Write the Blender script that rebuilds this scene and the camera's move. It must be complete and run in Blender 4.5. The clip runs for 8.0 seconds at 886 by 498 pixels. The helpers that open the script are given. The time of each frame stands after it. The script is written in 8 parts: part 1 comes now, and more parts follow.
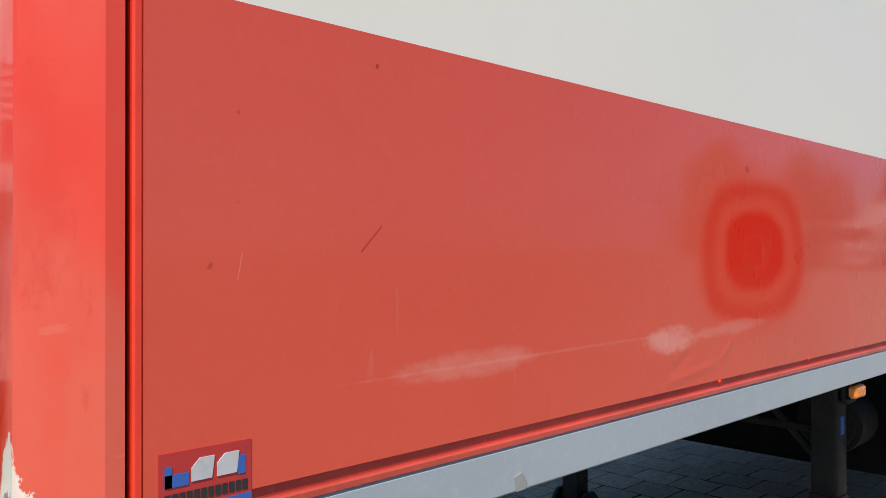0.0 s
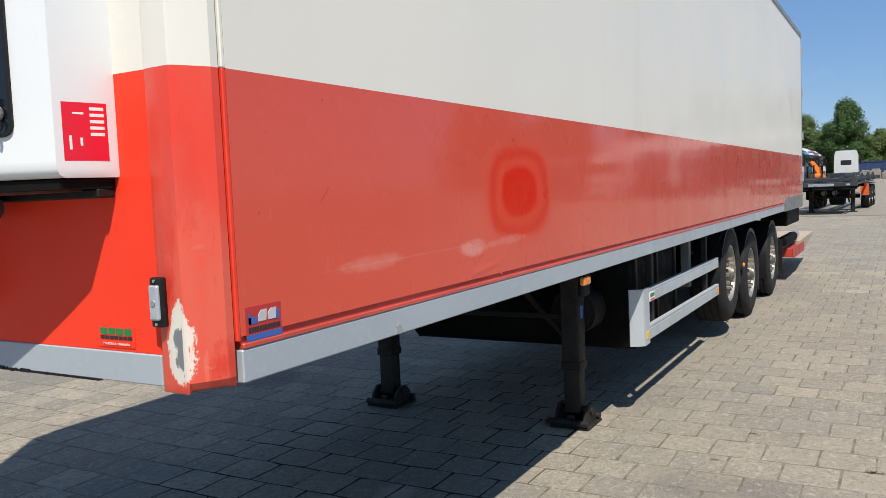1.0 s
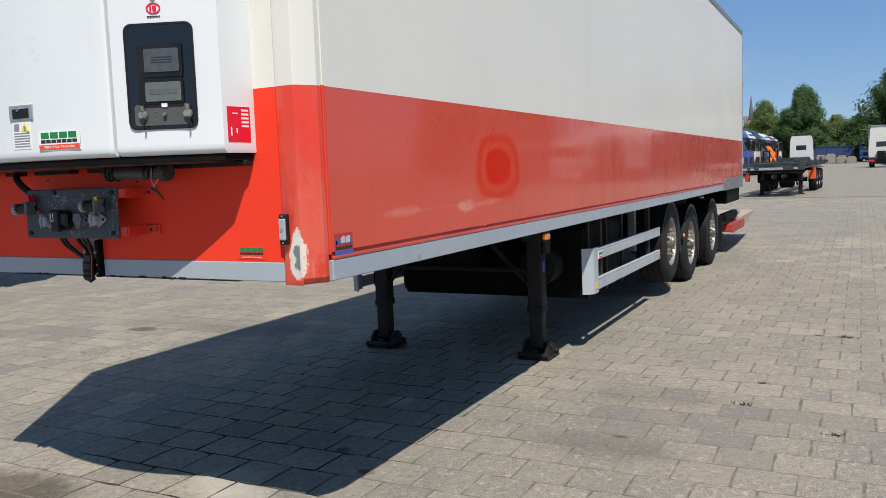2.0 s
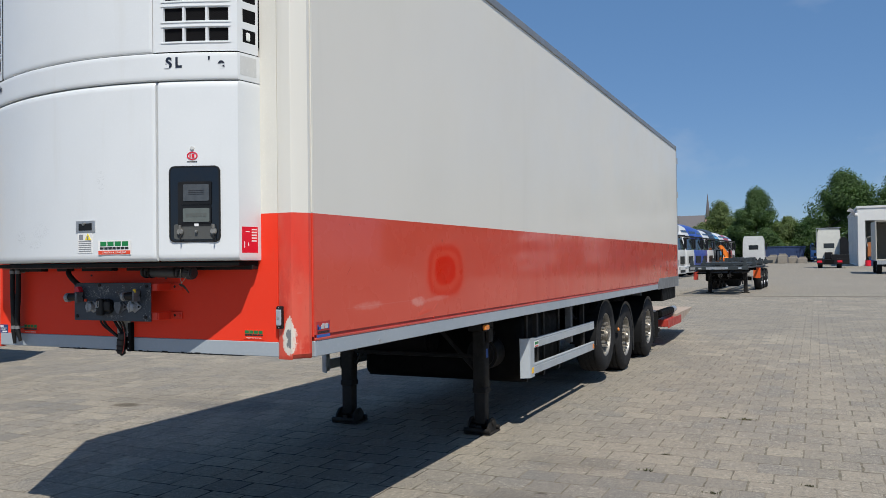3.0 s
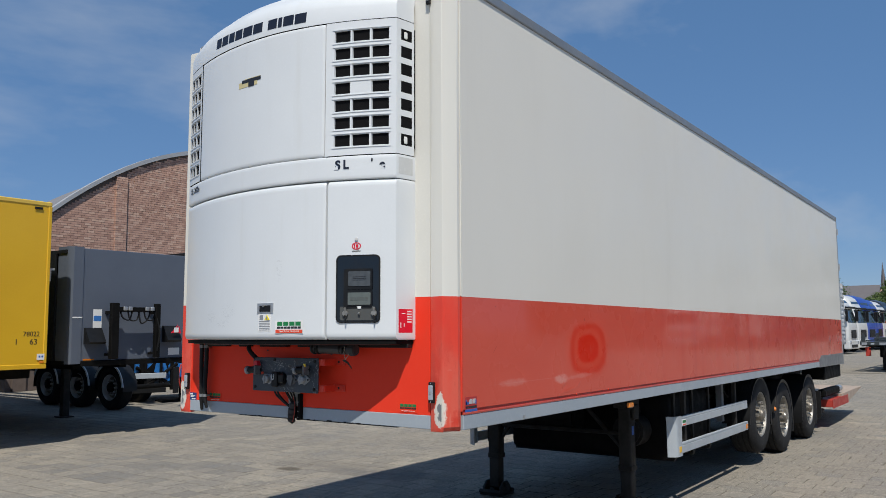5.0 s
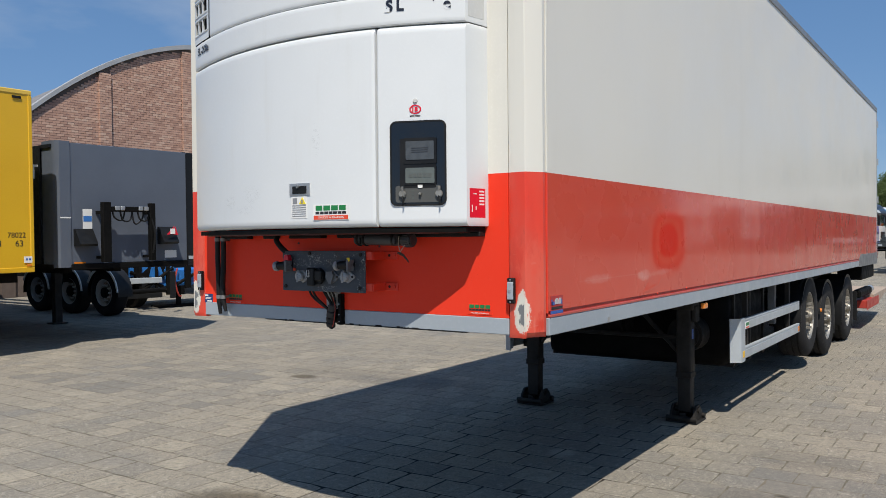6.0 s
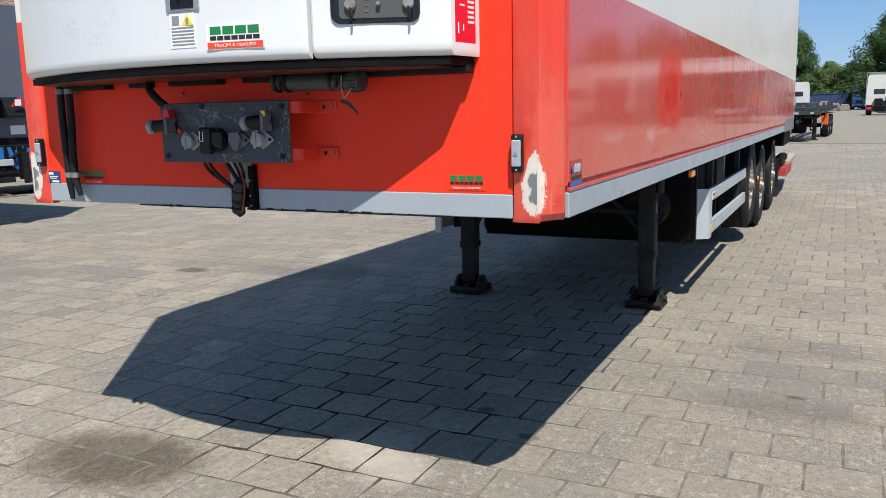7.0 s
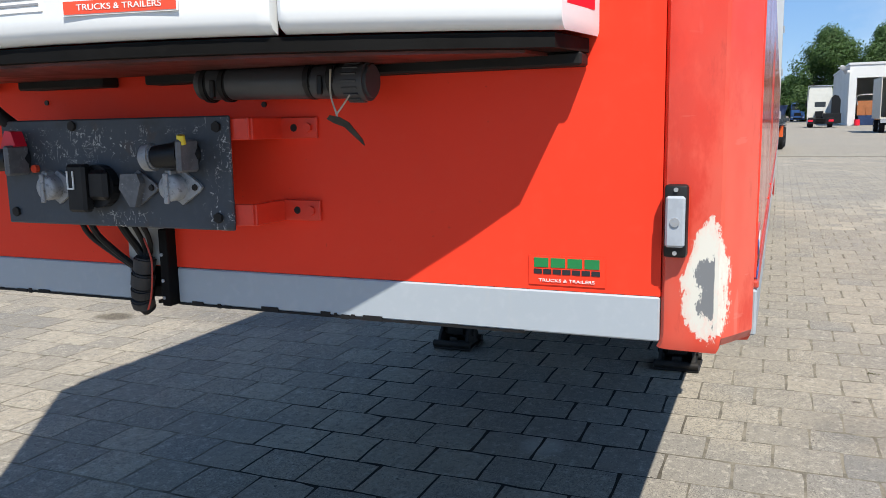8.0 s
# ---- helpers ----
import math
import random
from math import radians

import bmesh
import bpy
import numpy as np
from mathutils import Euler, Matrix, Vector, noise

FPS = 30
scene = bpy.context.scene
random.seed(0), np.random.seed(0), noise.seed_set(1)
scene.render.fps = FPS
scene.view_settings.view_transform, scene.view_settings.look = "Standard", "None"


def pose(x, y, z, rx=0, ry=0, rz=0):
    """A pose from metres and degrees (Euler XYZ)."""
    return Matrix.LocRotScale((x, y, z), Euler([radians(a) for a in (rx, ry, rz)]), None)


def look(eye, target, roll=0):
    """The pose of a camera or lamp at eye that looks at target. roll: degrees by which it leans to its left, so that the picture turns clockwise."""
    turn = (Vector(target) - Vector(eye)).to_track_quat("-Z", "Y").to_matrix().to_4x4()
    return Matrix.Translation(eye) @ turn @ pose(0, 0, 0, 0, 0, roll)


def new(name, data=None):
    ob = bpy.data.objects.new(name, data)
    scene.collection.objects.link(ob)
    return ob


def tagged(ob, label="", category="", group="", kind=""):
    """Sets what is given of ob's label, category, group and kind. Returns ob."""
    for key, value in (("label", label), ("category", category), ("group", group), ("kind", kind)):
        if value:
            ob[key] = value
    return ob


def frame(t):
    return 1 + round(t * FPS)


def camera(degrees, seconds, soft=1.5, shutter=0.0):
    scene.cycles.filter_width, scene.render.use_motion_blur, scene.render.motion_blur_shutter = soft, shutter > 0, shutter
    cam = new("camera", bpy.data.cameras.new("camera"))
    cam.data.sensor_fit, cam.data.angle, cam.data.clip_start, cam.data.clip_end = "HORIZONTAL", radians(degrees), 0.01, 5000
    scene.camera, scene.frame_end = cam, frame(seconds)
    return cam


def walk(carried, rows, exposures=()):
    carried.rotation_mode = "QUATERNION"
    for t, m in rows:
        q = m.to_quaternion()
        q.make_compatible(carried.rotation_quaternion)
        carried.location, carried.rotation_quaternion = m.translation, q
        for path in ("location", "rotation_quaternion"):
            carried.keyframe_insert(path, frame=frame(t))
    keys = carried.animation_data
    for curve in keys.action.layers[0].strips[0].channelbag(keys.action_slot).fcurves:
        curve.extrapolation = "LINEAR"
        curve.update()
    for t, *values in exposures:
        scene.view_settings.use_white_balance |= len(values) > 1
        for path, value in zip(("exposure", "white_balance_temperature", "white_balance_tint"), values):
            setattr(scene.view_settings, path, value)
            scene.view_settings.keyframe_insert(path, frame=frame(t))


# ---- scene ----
cam = camera(57.4, 8.0, soft=0.75)
PATH = [
    (0, (-0.323, -2.287, 1.699), (1.082, -0.863, 1.702), -0.35),
    (0.5, (-0.806, -2.597, 1.699), (0.819, -1.434, 1.619), -1.87),
    (1, (-1.415, -2.778, 1.726), (0.315, -1.786, 1.574), -2.57),
    (1.2, (-1.644, -2.891, 1.684), (0.091, -1.912, 1.506), -2.51),
    (2.3, (-3.016, -3.434, 1.704), (-1.229, -2.552, 1.533), -1.8),
    (2.5, (-3.209, -3.578, 1.734), (-1.407, -2.72, 1.61), -1.5),
    (3, (-3.737, -3.866, 1.787), (-1.921, -3.029, 1.809), -0.9),
    (3.5, (-3.988, -4.142, 1.874), (-2.203, -3.252, 2.022), -0.2),
    (4, (-4.059, -4.335, 1.886), (-2.326, -3.361, 2.1), -0.2),
    (4.5, (-4.11, -4.334, 1.871), (-2.444, -3.253, 2.107), -0.2),
    (4.7, (-4.097, -4.266, 1.874), (-2.457, -3.146, 2.11), -0.2),
    (5.8, (-3.667, -3.347, 1.741), (-2.036, -2.189, 1.769), -0.3),
    (6, (-3.501, -3.126, 1.745), (-1.852, -1.995, 1.712), -0.7),
    (6.5, (-3.12, -2.571, 1.694), (-1.409, -1.553, 1.499), -1.5),
    (7, (-2.558, -2.119, 1.616), (-0.792, -1.242, 1.278), -1.4),
    (7.5, (-2.012, -1.63, 1.611), (-0.209, -0.856, 1.22), -1.2),
    (7.7, (-1.788, -1.479, 1.627), (0.032, -0.739, 1.25), -1.0),
    (8, (-1.454, -1.302, 1.65), (0.369, -0.543, 1.335), -1.2),
]
EXPOSURE = [(0.0, 0.10, 6680, 10), (0.5, 0.38, 6750, 10), (1.0, 0.13, 6700, 10), (2.5, -0.05, 6520, 10), (3.0, -0.22, 6450, 10), (3.5, -0.42, 6330, 10), (4.5, -0.37, 6300, 10), (5.8, -0.22, 6600, 10), (6.5, 0.02, 6620, 10), (7.0, 0.2, 6540, 10), (8.0, 0.42, 6500, 10)]
walk(cam, [(t, look(eye, target, roll)) for t, eye, target, roll in PATH], EXPOSURE)

# ---- world, sun ----
SUN_DX, SUN_DY = 0.527, 0.385            # metres a shadow runs along x and y for each metre of height
world = bpy.data.worlds.new("sky")
scene.world = world
world.use_nodes = True
wt = world.node_tree
wt.nodes.clear()
w_out = wt.nodes.new("ShaderNodeOutputWorld")
w_bg = wt.nodes.new("ShaderNodeBackground")
w_sky = wt.nodes.new("ShaderNodeTexSky")
w_sky.sky_type = "NISHITA"
w_sky.sun_disc = False
w_sky.sun_elevation = math.atan(1 / math.hypot(SUN_DX, SUN_DY))
w_sky.sun_rotation = math.atan2(-SUN_DX, -SUN_DY)
w_sky.altitude, w_sky.air_density, w_sky.dust_density, w_sky.ozone_density = 1500, 1.0, 0.35, 2.5
w_bg.inputs["Strength"].default_value = 0.103
w_tint = wt.nodes.new("ShaderNodeHueSaturation")
w_tint.inputs["Saturation"].default_value = 1.04
w_mul = wt.nodes.new("ShaderNodeMix")
w_mul.data_type, w_mul.blend_type = "RGBA", "MULTIPLY"
w_mul.inputs[0].default_value = 1.0
w_mul.inputs[7].default_value = (0.99, 1.0, 1.06, 1)
wt.links.new(w_sky.outputs[0], w_tint.inputs["Color"])
wt.links.new(w_tint.outputs[0], w_mul.inputs[6])
w_tc = wt.nodes.new("ShaderNodeTexCoord")
w_map = wt.nodes.new("ShaderNodeMapping")
w_map.inputs["Scale"].default_value = (1.0, 2.6, 5.0)
w_map.inputs["Rotation"].default_value = (0.0, 0.25, 0.5)
w_noise = wt.nodes.new("ShaderNodeTexNoise")
w_noise.inputs["Scale"].default_value, w_noise.inputs["Detail"].default_value, w_noise.inputs["Roughness"].default_value = 1.5, 6, 0.55
w_veil = wt.nodes.new("ShaderNodeMapRange")
for k, v in (("From Min", 0.49), ("From Max", 0.78), ("To Min", 0.0), ("To Max", 0.46)):
    w_veil.inputs[k].default_value = v
w_cloud = wt.nodes.new("ShaderNodeMix")
w_cloud.data_type = "RGBA"
w_cloud.inputs[7].default_value = (6.5, 7.0, 7.6, 1)
wt.links.new(w_tc.outputs["Generated"], w_map.inputs["Vector"])
wt.links.new(w_map.outputs[0], w_noise.inputs["Vector"])
wt.links.new(w_noise.outputs["Fac"], w_veil.inputs["Value"])
wt.links.new(w_veil.outputs[0], w_cloud.inputs[0])
w_even = wt.nodes.new("ShaderNodeMix")          # summer haze evens the blue from zenith to horizon
w_even.data_type = "RGBA"
w_even.inputs[0].default_value = 0.55
w_even.inputs[7].default_value = (1.28, 2.98, 5.9, 1)
wt.links.new(w_mul.outputs[2], w_even.inputs[6])
wt.links.new(w_even.outputs[2], w_cloud.inputs[6])
wt.links.new(w_cloud.outputs[2], w_bg.inputs["Color"])
wt.links.new(w_bg.outputs[0], w_out.inputs["Surface"])

sun = new("sun", bpy.data.lights.new("sun", "SUN"))
sun.data.energy, sun.data.angle, sun.data.color = 5.2, radians(0.53), (1.0, 0.945, 0.85)
sun.matrix_world = look((-52.7, -38.5, 100), (0, 0, 0))


# ---- materials ----
class Mat:
    """A small wrapper round a node material."""

    def __init__(self, name, base, rough=0.5, metal=0.0, coat=0.0, spec=0.5):
        self.m = bpy.data.materials.new(name)
        self.m.use_nodes = True
        self.t = self.m.node_tree
        self.b = self.t.nodes["Principled BSDF"]
        self.b.inputs["Base Color"].default_value = base
        self.b.inputs["Roughness"].default_value = rough
        self.b.inputs["Metallic"].default_value = metal
        self.b.inputs["Coat Weight"].default_value = coat
        self.b.inputs["Coat Roughness"].default_value = 0.08
        self.b.inputs["Specular IOR Level"].default_value = spec
        self.color = None
        self.base = base
        self.pos = self.t.nodes.new("ShaderNodeTexCoord").outputs["Object"]

    def node(self, kind):
        return self.t.nodes.new("ShaderNode" + kind)

    def link(self, a, b):
        self.t.links.new(a, b)

    def noise(self, scale, detail=4, rough=0.55, stretch=(1, 1, 1), source=None):
        mp = self.node("Mapping")
        mp.inputs["Scale"].default_value = stretch
        self.link(source or self.pos, mp.inputs["Vector"])
        n = self.node("TexNoise")
        n.inputs["Scale"].default_value = scale
        n.inputs["Detail"].default_value = detail
        n.inputs["Roughness"].default_value = rough
        self.link(mp.outputs[0], n.inputs["Vector"])
        return n.outputs["Fac"]

    def math(self, op, a, b=None, clamp=False):
        n = self.node("Math")
        n.operation, n.use_clamp = op, clamp
        for i, v in enumerate((a, b)):
            if v is None:
                continue
            if isinstance(v, (int, float)):
                n.inputs[i].default_value = v
            else:
                self.link(v, n.inputs[i])
        return n.outputs[0]

    def ramp(self, fac, lo, hi, out0=0.0, out1=1.0):
        n = self.node("MapRange")
        n.interpolation_type = "SMOOTHSTEP"
        for k, v in (("From Min", lo), ("From Max", hi), ("To Min", out0), ("To Max", out1)):
            n.inputs[k].default_value = v
        self.link(fac, n.inputs["Value"])
        return n.outputs[0]

    def mix(self, fac, colour, kind="MIX"):
        """Lay colour over what the base colour is so far."""
        n = self.node("Mix")
        n.data_type, n.blend_type = "RGBA", kind
        if isinstance(fac, (int, float)):
            n.inputs[0].default_value = fac
        else:
            self.link(fac, n.inputs[0])
        if self.color is None:
            n.inputs[6].default_value = self.base
        else:
            self.link(self.color, n.inputs[6])
        if isinstance(colour, tuple):
            n.inputs[7].default_value = colour
        else:
            self.link(colour, n.inputs[7])
        self.color = n.outputs[2]
        self.link(self.color, self.b.inputs["Base Color"])
        return self

    def rough(self, fac, lo, hi):
        self.link(self.ramp(fac, 0.3, 0.7, lo, hi), self.b.inputs["Roughness"])
        return self

    def bump(self, height, strength=0.2, distance=0.01):
        n = self.node("Bump")
        n.inputs["Strength"].default_value = strength
        n.inputs["Distance"].default_value = distance
        self.link(height, n.inputs["Height"])
        self.link(n.outputs[0], self.b.inputs["Normal"])
        self.link(n.outputs[0], self.b.inputs["Coat Normal"])
        return self

    def axes(self, source=None):
        n = self.node("SeparateXYZ")
        self.link(source or self.pos, n.inputs[0])
        return n.outputs

    def vary(self, dark, light, big=1.2, fine=40.0):
        """Two scales of change: broad fading and fine grain."""
        self.mix(self.ramp(self.noise(big, 3), 0.35, 0.7, 0.0, 0.8), dark)
        self.mix(self.ramp(self.noise(fine, 2), 0.5, 0.75, 0.0, 0.35), light)
        return self


def shade(c, f):
    return (c[0] * f, c[1] * f, c[2] * f, 1.0)


def simple(name, base, rough=0.5, metal=0.0, coat=0.0, var=0.12, big=3.0, fine=60.0, bump=0.0, spec=0.5):
    m = Mat(name, base, rough, metal, coat, spec)
    m.vary(shade(base, 1 - var), shade(base, 1 + var), big, fine)
    m.rough(m.noise(9, 4), max(rough - 0.08, 0.03), min(rough + 0.12, 1))
    if bump:
        m.bump(m.noise(fine, 3), bump, 0.004)
    return m.m


RED = (0.76, 0.046, 0.020, 1)
RED_FADED = (0.65, 0.084, 0.050, 1)
CREAM = (0.745, 0.725, 0.655, 1)

# front wall red: glossy, little faded
m = Mat("red_front_paint", (0.88, 0.053, 0.024, 1), 0.42, coat=0.0, spec=0.14)
m.vary((0.85, 0.047, 0.020, 1), (0.88, 0.066, 0.032, 1), 1.1, 30)
m.mix(m.ramp(m.noise(7, 6, 0.7, (1, 1, 0.25)), 0.62, 0.80, 0.0, 0.3), (0.60, 0.10, 0.06, 1))
m.mix(m.ramp(m.noise(60, 4, 0.8), 0.66, 0.70, 0.0, 0.5), (0.30, 0.03, 0.02, 1))
m.rough(m.noise(5, 4), 0.30, 0.46)
m.bump(m.noise(3.0, 2), 0.06, 0.02)
MAT_RED_FRONT = m.m

# side red: sun-bleached, with the unfaded print of a removed emblem, scuffs and painted-in reflections
m = Mat("red_side_paint", RED_FADED, 0.35, coat=0.75, spec=0.05)
m.mix(m.ramp(m.noise(0.8, 3, 0.5, (1, 1, 1.6)), 0.35, 0.7, 0.0, 0.7), (0.61, 0.070, 0.040, 1))
m.mix(m.ramp(m.noise(55, 2), 0.5, 0.8, 0.0, 0.25), (0.66, 0.115, 0.075, 1))
x, y, z = m.axes()
wob = m.noise(5, 3)
dx = m.math("DIVIDE", m.math("SUBTRACT", x, 1.931), 0.19)
dz = m.math("DIVIDE", m.math("SUBTRACT", z, 1.702), 0.116)
r = m.math("POWER", m.math("ADD", m.math("POWER", m.math("ABSOLUTE", dx), 2.6), m.math("POWER", m.math("ABSOLUTE", dz), 2.6)), 1 / 2.6)
r = m.math("ADD", r, m.math("MULTIPLY", m.math("SUBTRACT", wob, 0.5), 0.38))
core = m.ramp(r, 0.82, 1.12, 1.0, 0.0)
ring = m.math("MULTIPLY", m.ramp(r, 1.15, 1.50, 0.0, 1.0), m.ramp(r, 1.55, 1.90, 1.0, 0.0))
m.mix(m.ramp(r, 1.0, 2.1, 0.58, 0.0), (0.66, 0.042, 0.014, 1))
m.mix(m.math("MULTIPLY", ring, 0.68), (0.62, 0.026, 0.007, 1))
m.mix(core, (0.64, 0.018, 0.003, 1))
inner = m.math("MULTIPLY", m.ramp(r, 0.34, 0.40, 0.0, 1.0), m.ramp(r, 0.44, 0.52, 1.0, 0.0))
m.mix(m.math("MULTIPLY", inner, 0.22), (0.66, 0.05, 0.02, 1))
m.link(m.math("MULTIPLY", m.ramp(r, 1.3, 2.4, 0.12, 1.0), 0.75), m.b.inputs["Coat Weight"])
# further back: vertical reflection streaks put into the red, and a second, weaker bleached patch
mirror_streak = m.math("MULTIPLY", m.ramp(m.noise(3.2, 4, 0.6, (1.0, 1, 0.05)), 0.52, 0.72, 0.0, 0.7), m.ramp(x, 2.4, 4.5, 0.0, 1.0))
m.mix(mirror_streak, (0.52, 0.032, 0.018, 1))
worn = m.math("MULTIPLY", m.ramp(m.noise(1.4, 4), 0.55, 0.72, 0.0, 0.75), m.ramp(x, 12.2, 12.8, 0.0, 1.0))
m.mix(worn, (0.50, 0.02, 0.008, 1))
# pale scrapes along the lower third
for cx, cz, hx, hz, lean in ((0.745, 1.494, 0.20, 0.027, 0.012), (1.455, 1.488, 0.13, 0.036, 0.0), (1.76, 1.495, 0.22, 0.020, 0.03), (0.95, 1.496, 0.6, 0.004, 0.01)):
    sx = m.math("DIVIDE", m.math("SUBTRACT", x, cx), hx)
    sz = m.math("DIVIDE", m.math("SUBTRACT", z, m.math("ADD", m.math("MULTIPLY", m.math("SUBTRACT", x, cx), lean), cz)), hz)
    d = m.math("ADD", m.math("POWER", m.math("ABSOLUTE", sx), 2), m.math("POWER", m.math("ABSOLUTE", sz), 2))
    d = m.math("ADD", d, m.math("MULTIPLY", m.math("SUBTRACT", m.noise(24, 5, 0.65, (0.6, 1, 1.2)), 0.5), 2.6))
    m.mix(m.ramp(d, 0.0, 1.3, 0.52 if 1.3 < cx < 1.6 else 0.14 if hx > 0.5 else 0.25, 0.0), (0.74, 0.36, 0.31, 1))
# dark nicks and thin scratches
nick = m.ramp(m.noise(21, 1, 0.4, (1, 1, 0.8)), 0.80, 0.815, 0.0, 0.6)
m.mix(nick, (0.35, 0.03, 0.02, 1))
scr = m.math("MULTIPLY", m.ramp(m.noise(9, 2, 0.5, (3.5, 1, 0.35)), 0.70, 0.74, 0.0, 0.12), m.ramp(m.noise(1.7, 2), 0.52, 0.6))
m.mix(scr, (0.70, 0.25, 0.20, 1))
m.rough(m.noise(3, 4), 0.20, 0.40)
wavy = m.math("ADD", m.noise(0.9, 2, 0.5, (1.6, 1, 0.12)), m.math("ADD", m.math("MULTIPLY", m.noise(2.2, 2), 0.25), m.math("ADD", m.math("MULTIPLY", m.noise(2.6, 2, 0.4, (1, 1, 0.12)), 0.30), m.math("MULTIPLY", m.noise(7.0, 2, 0.4, (1, 1, 0.06)), 0.07))))
# creases of a knock below the emblem, a short dark scratch and a stone chip
for ax, az, bx, bz, wide, deep in ((1.40, 1.375, 1.72, 1.412, 0.020, 0.55), (1.70, 1.405, 1.785, 1.465, 0.016, 0.55), (1.45, 1.40, 1.56, 1.455, 0.022, -0.45)):
    ln = math.hypot(bx - ax, bz - az)
    ux, uz = (bx - ax) / ln, (bz - az) / ln
    along = m.math("ADD", m.math("MULTIPLY", m.math("SUBTRACT", x, ax), ux), m.math("MULTIPLY", m.math("SUBTRACT", z, az), uz))
    off = m.math("ADD", m.math("MULTIPLY", m.math("SUBTRACT", x, ax), -uz), m.math("MULTIPLY", m.math("SUBTRACT", z, az), ux))
    crease = m.math("MULTIPLY", m.ramp(m.math("ABSOLUTE", off), 0.0, wide, deep, 0.0), m.math("MULTIPLY", m.ramp(along, 0.0, ln * 0.3), m.ramp(along, ln * 0.7, ln, 1.0, 0.0)))
    wavy = m.math("ADD", wavy, crease)
for ax, az, bx, bz, wide, tone in ((0.485, 1.700, 0.528, 1.742, 0.0022, (0.40, 0.02, 0.01, 1)), (0.262, 1.66, 0.270, 1.70, 0.0009, (0.68, 0.20, 0.16, 1)), (0.518, 2.000, 0.520, 2.008, 0.004, (0.30, 0.02, 0.015, 1))):
    ln = math.hypot(bx - ax, bz - az)
    ux, uz = (bx - ax) / ln, (bz - az) / ln
    along = m.math("ADD", m.math("MULTIPLY", m.math("SUBTRACT", x, ax), ux), m.math("MULTIPLY", m.math("SUBTRACT", z, az), uz))
    off = m.math("ADD", m.math("MULTIPLY", m.math("SUBTRACT", x, ax), -uz), m.math("MULTIPLY", m.math("SUBTRACT", z, az), ux))
    m.mix(m.math("MULTIPLY", m.ramp(m.math("ABSOLUTE", off), wide * 0.5, wide, 0.8, 0.0), m.math("MULTIPLY", m.math("GREATER_THAN", along, 0.0), m.math("GREATER_THAN", ln, along))), tone)
m.bump(wavy, 0.10, 0.035)
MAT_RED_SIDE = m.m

# white side panels
m = Mat("white_side_paint", (0.755, 0.73, 0.66, 1), 0.42, coat=0.12, spec=0.15)
m.mix(m.ramp(m.noise(0.5, 4, 0.6, (1, 1, 0.6)), 0.4, 0.7, 0.0, 0.5), (0.70, 0.675, 0.61, 1))
m.mix(m.ramp(m.noise(2.4, 5, 0.65, (1.0, 1, 0.08)), 0.55, 0.8, 0.0, 0.25), (0.60, 0.575, 0.51, 1))
m.mix(m.ramp(m.noise(70, 2), 0.55, 0.8, 0.0, 0.2), (0.72, 0.715, 0.68, 1))
m.rough(m.noise(2, 4), 0.3, 0.48)
m.bump(m.noise(0.8, 2, 0.5, (1.5, 1, 0.3)), 0.05, 0.03)
MAT_WHITE_SIDE = m.m


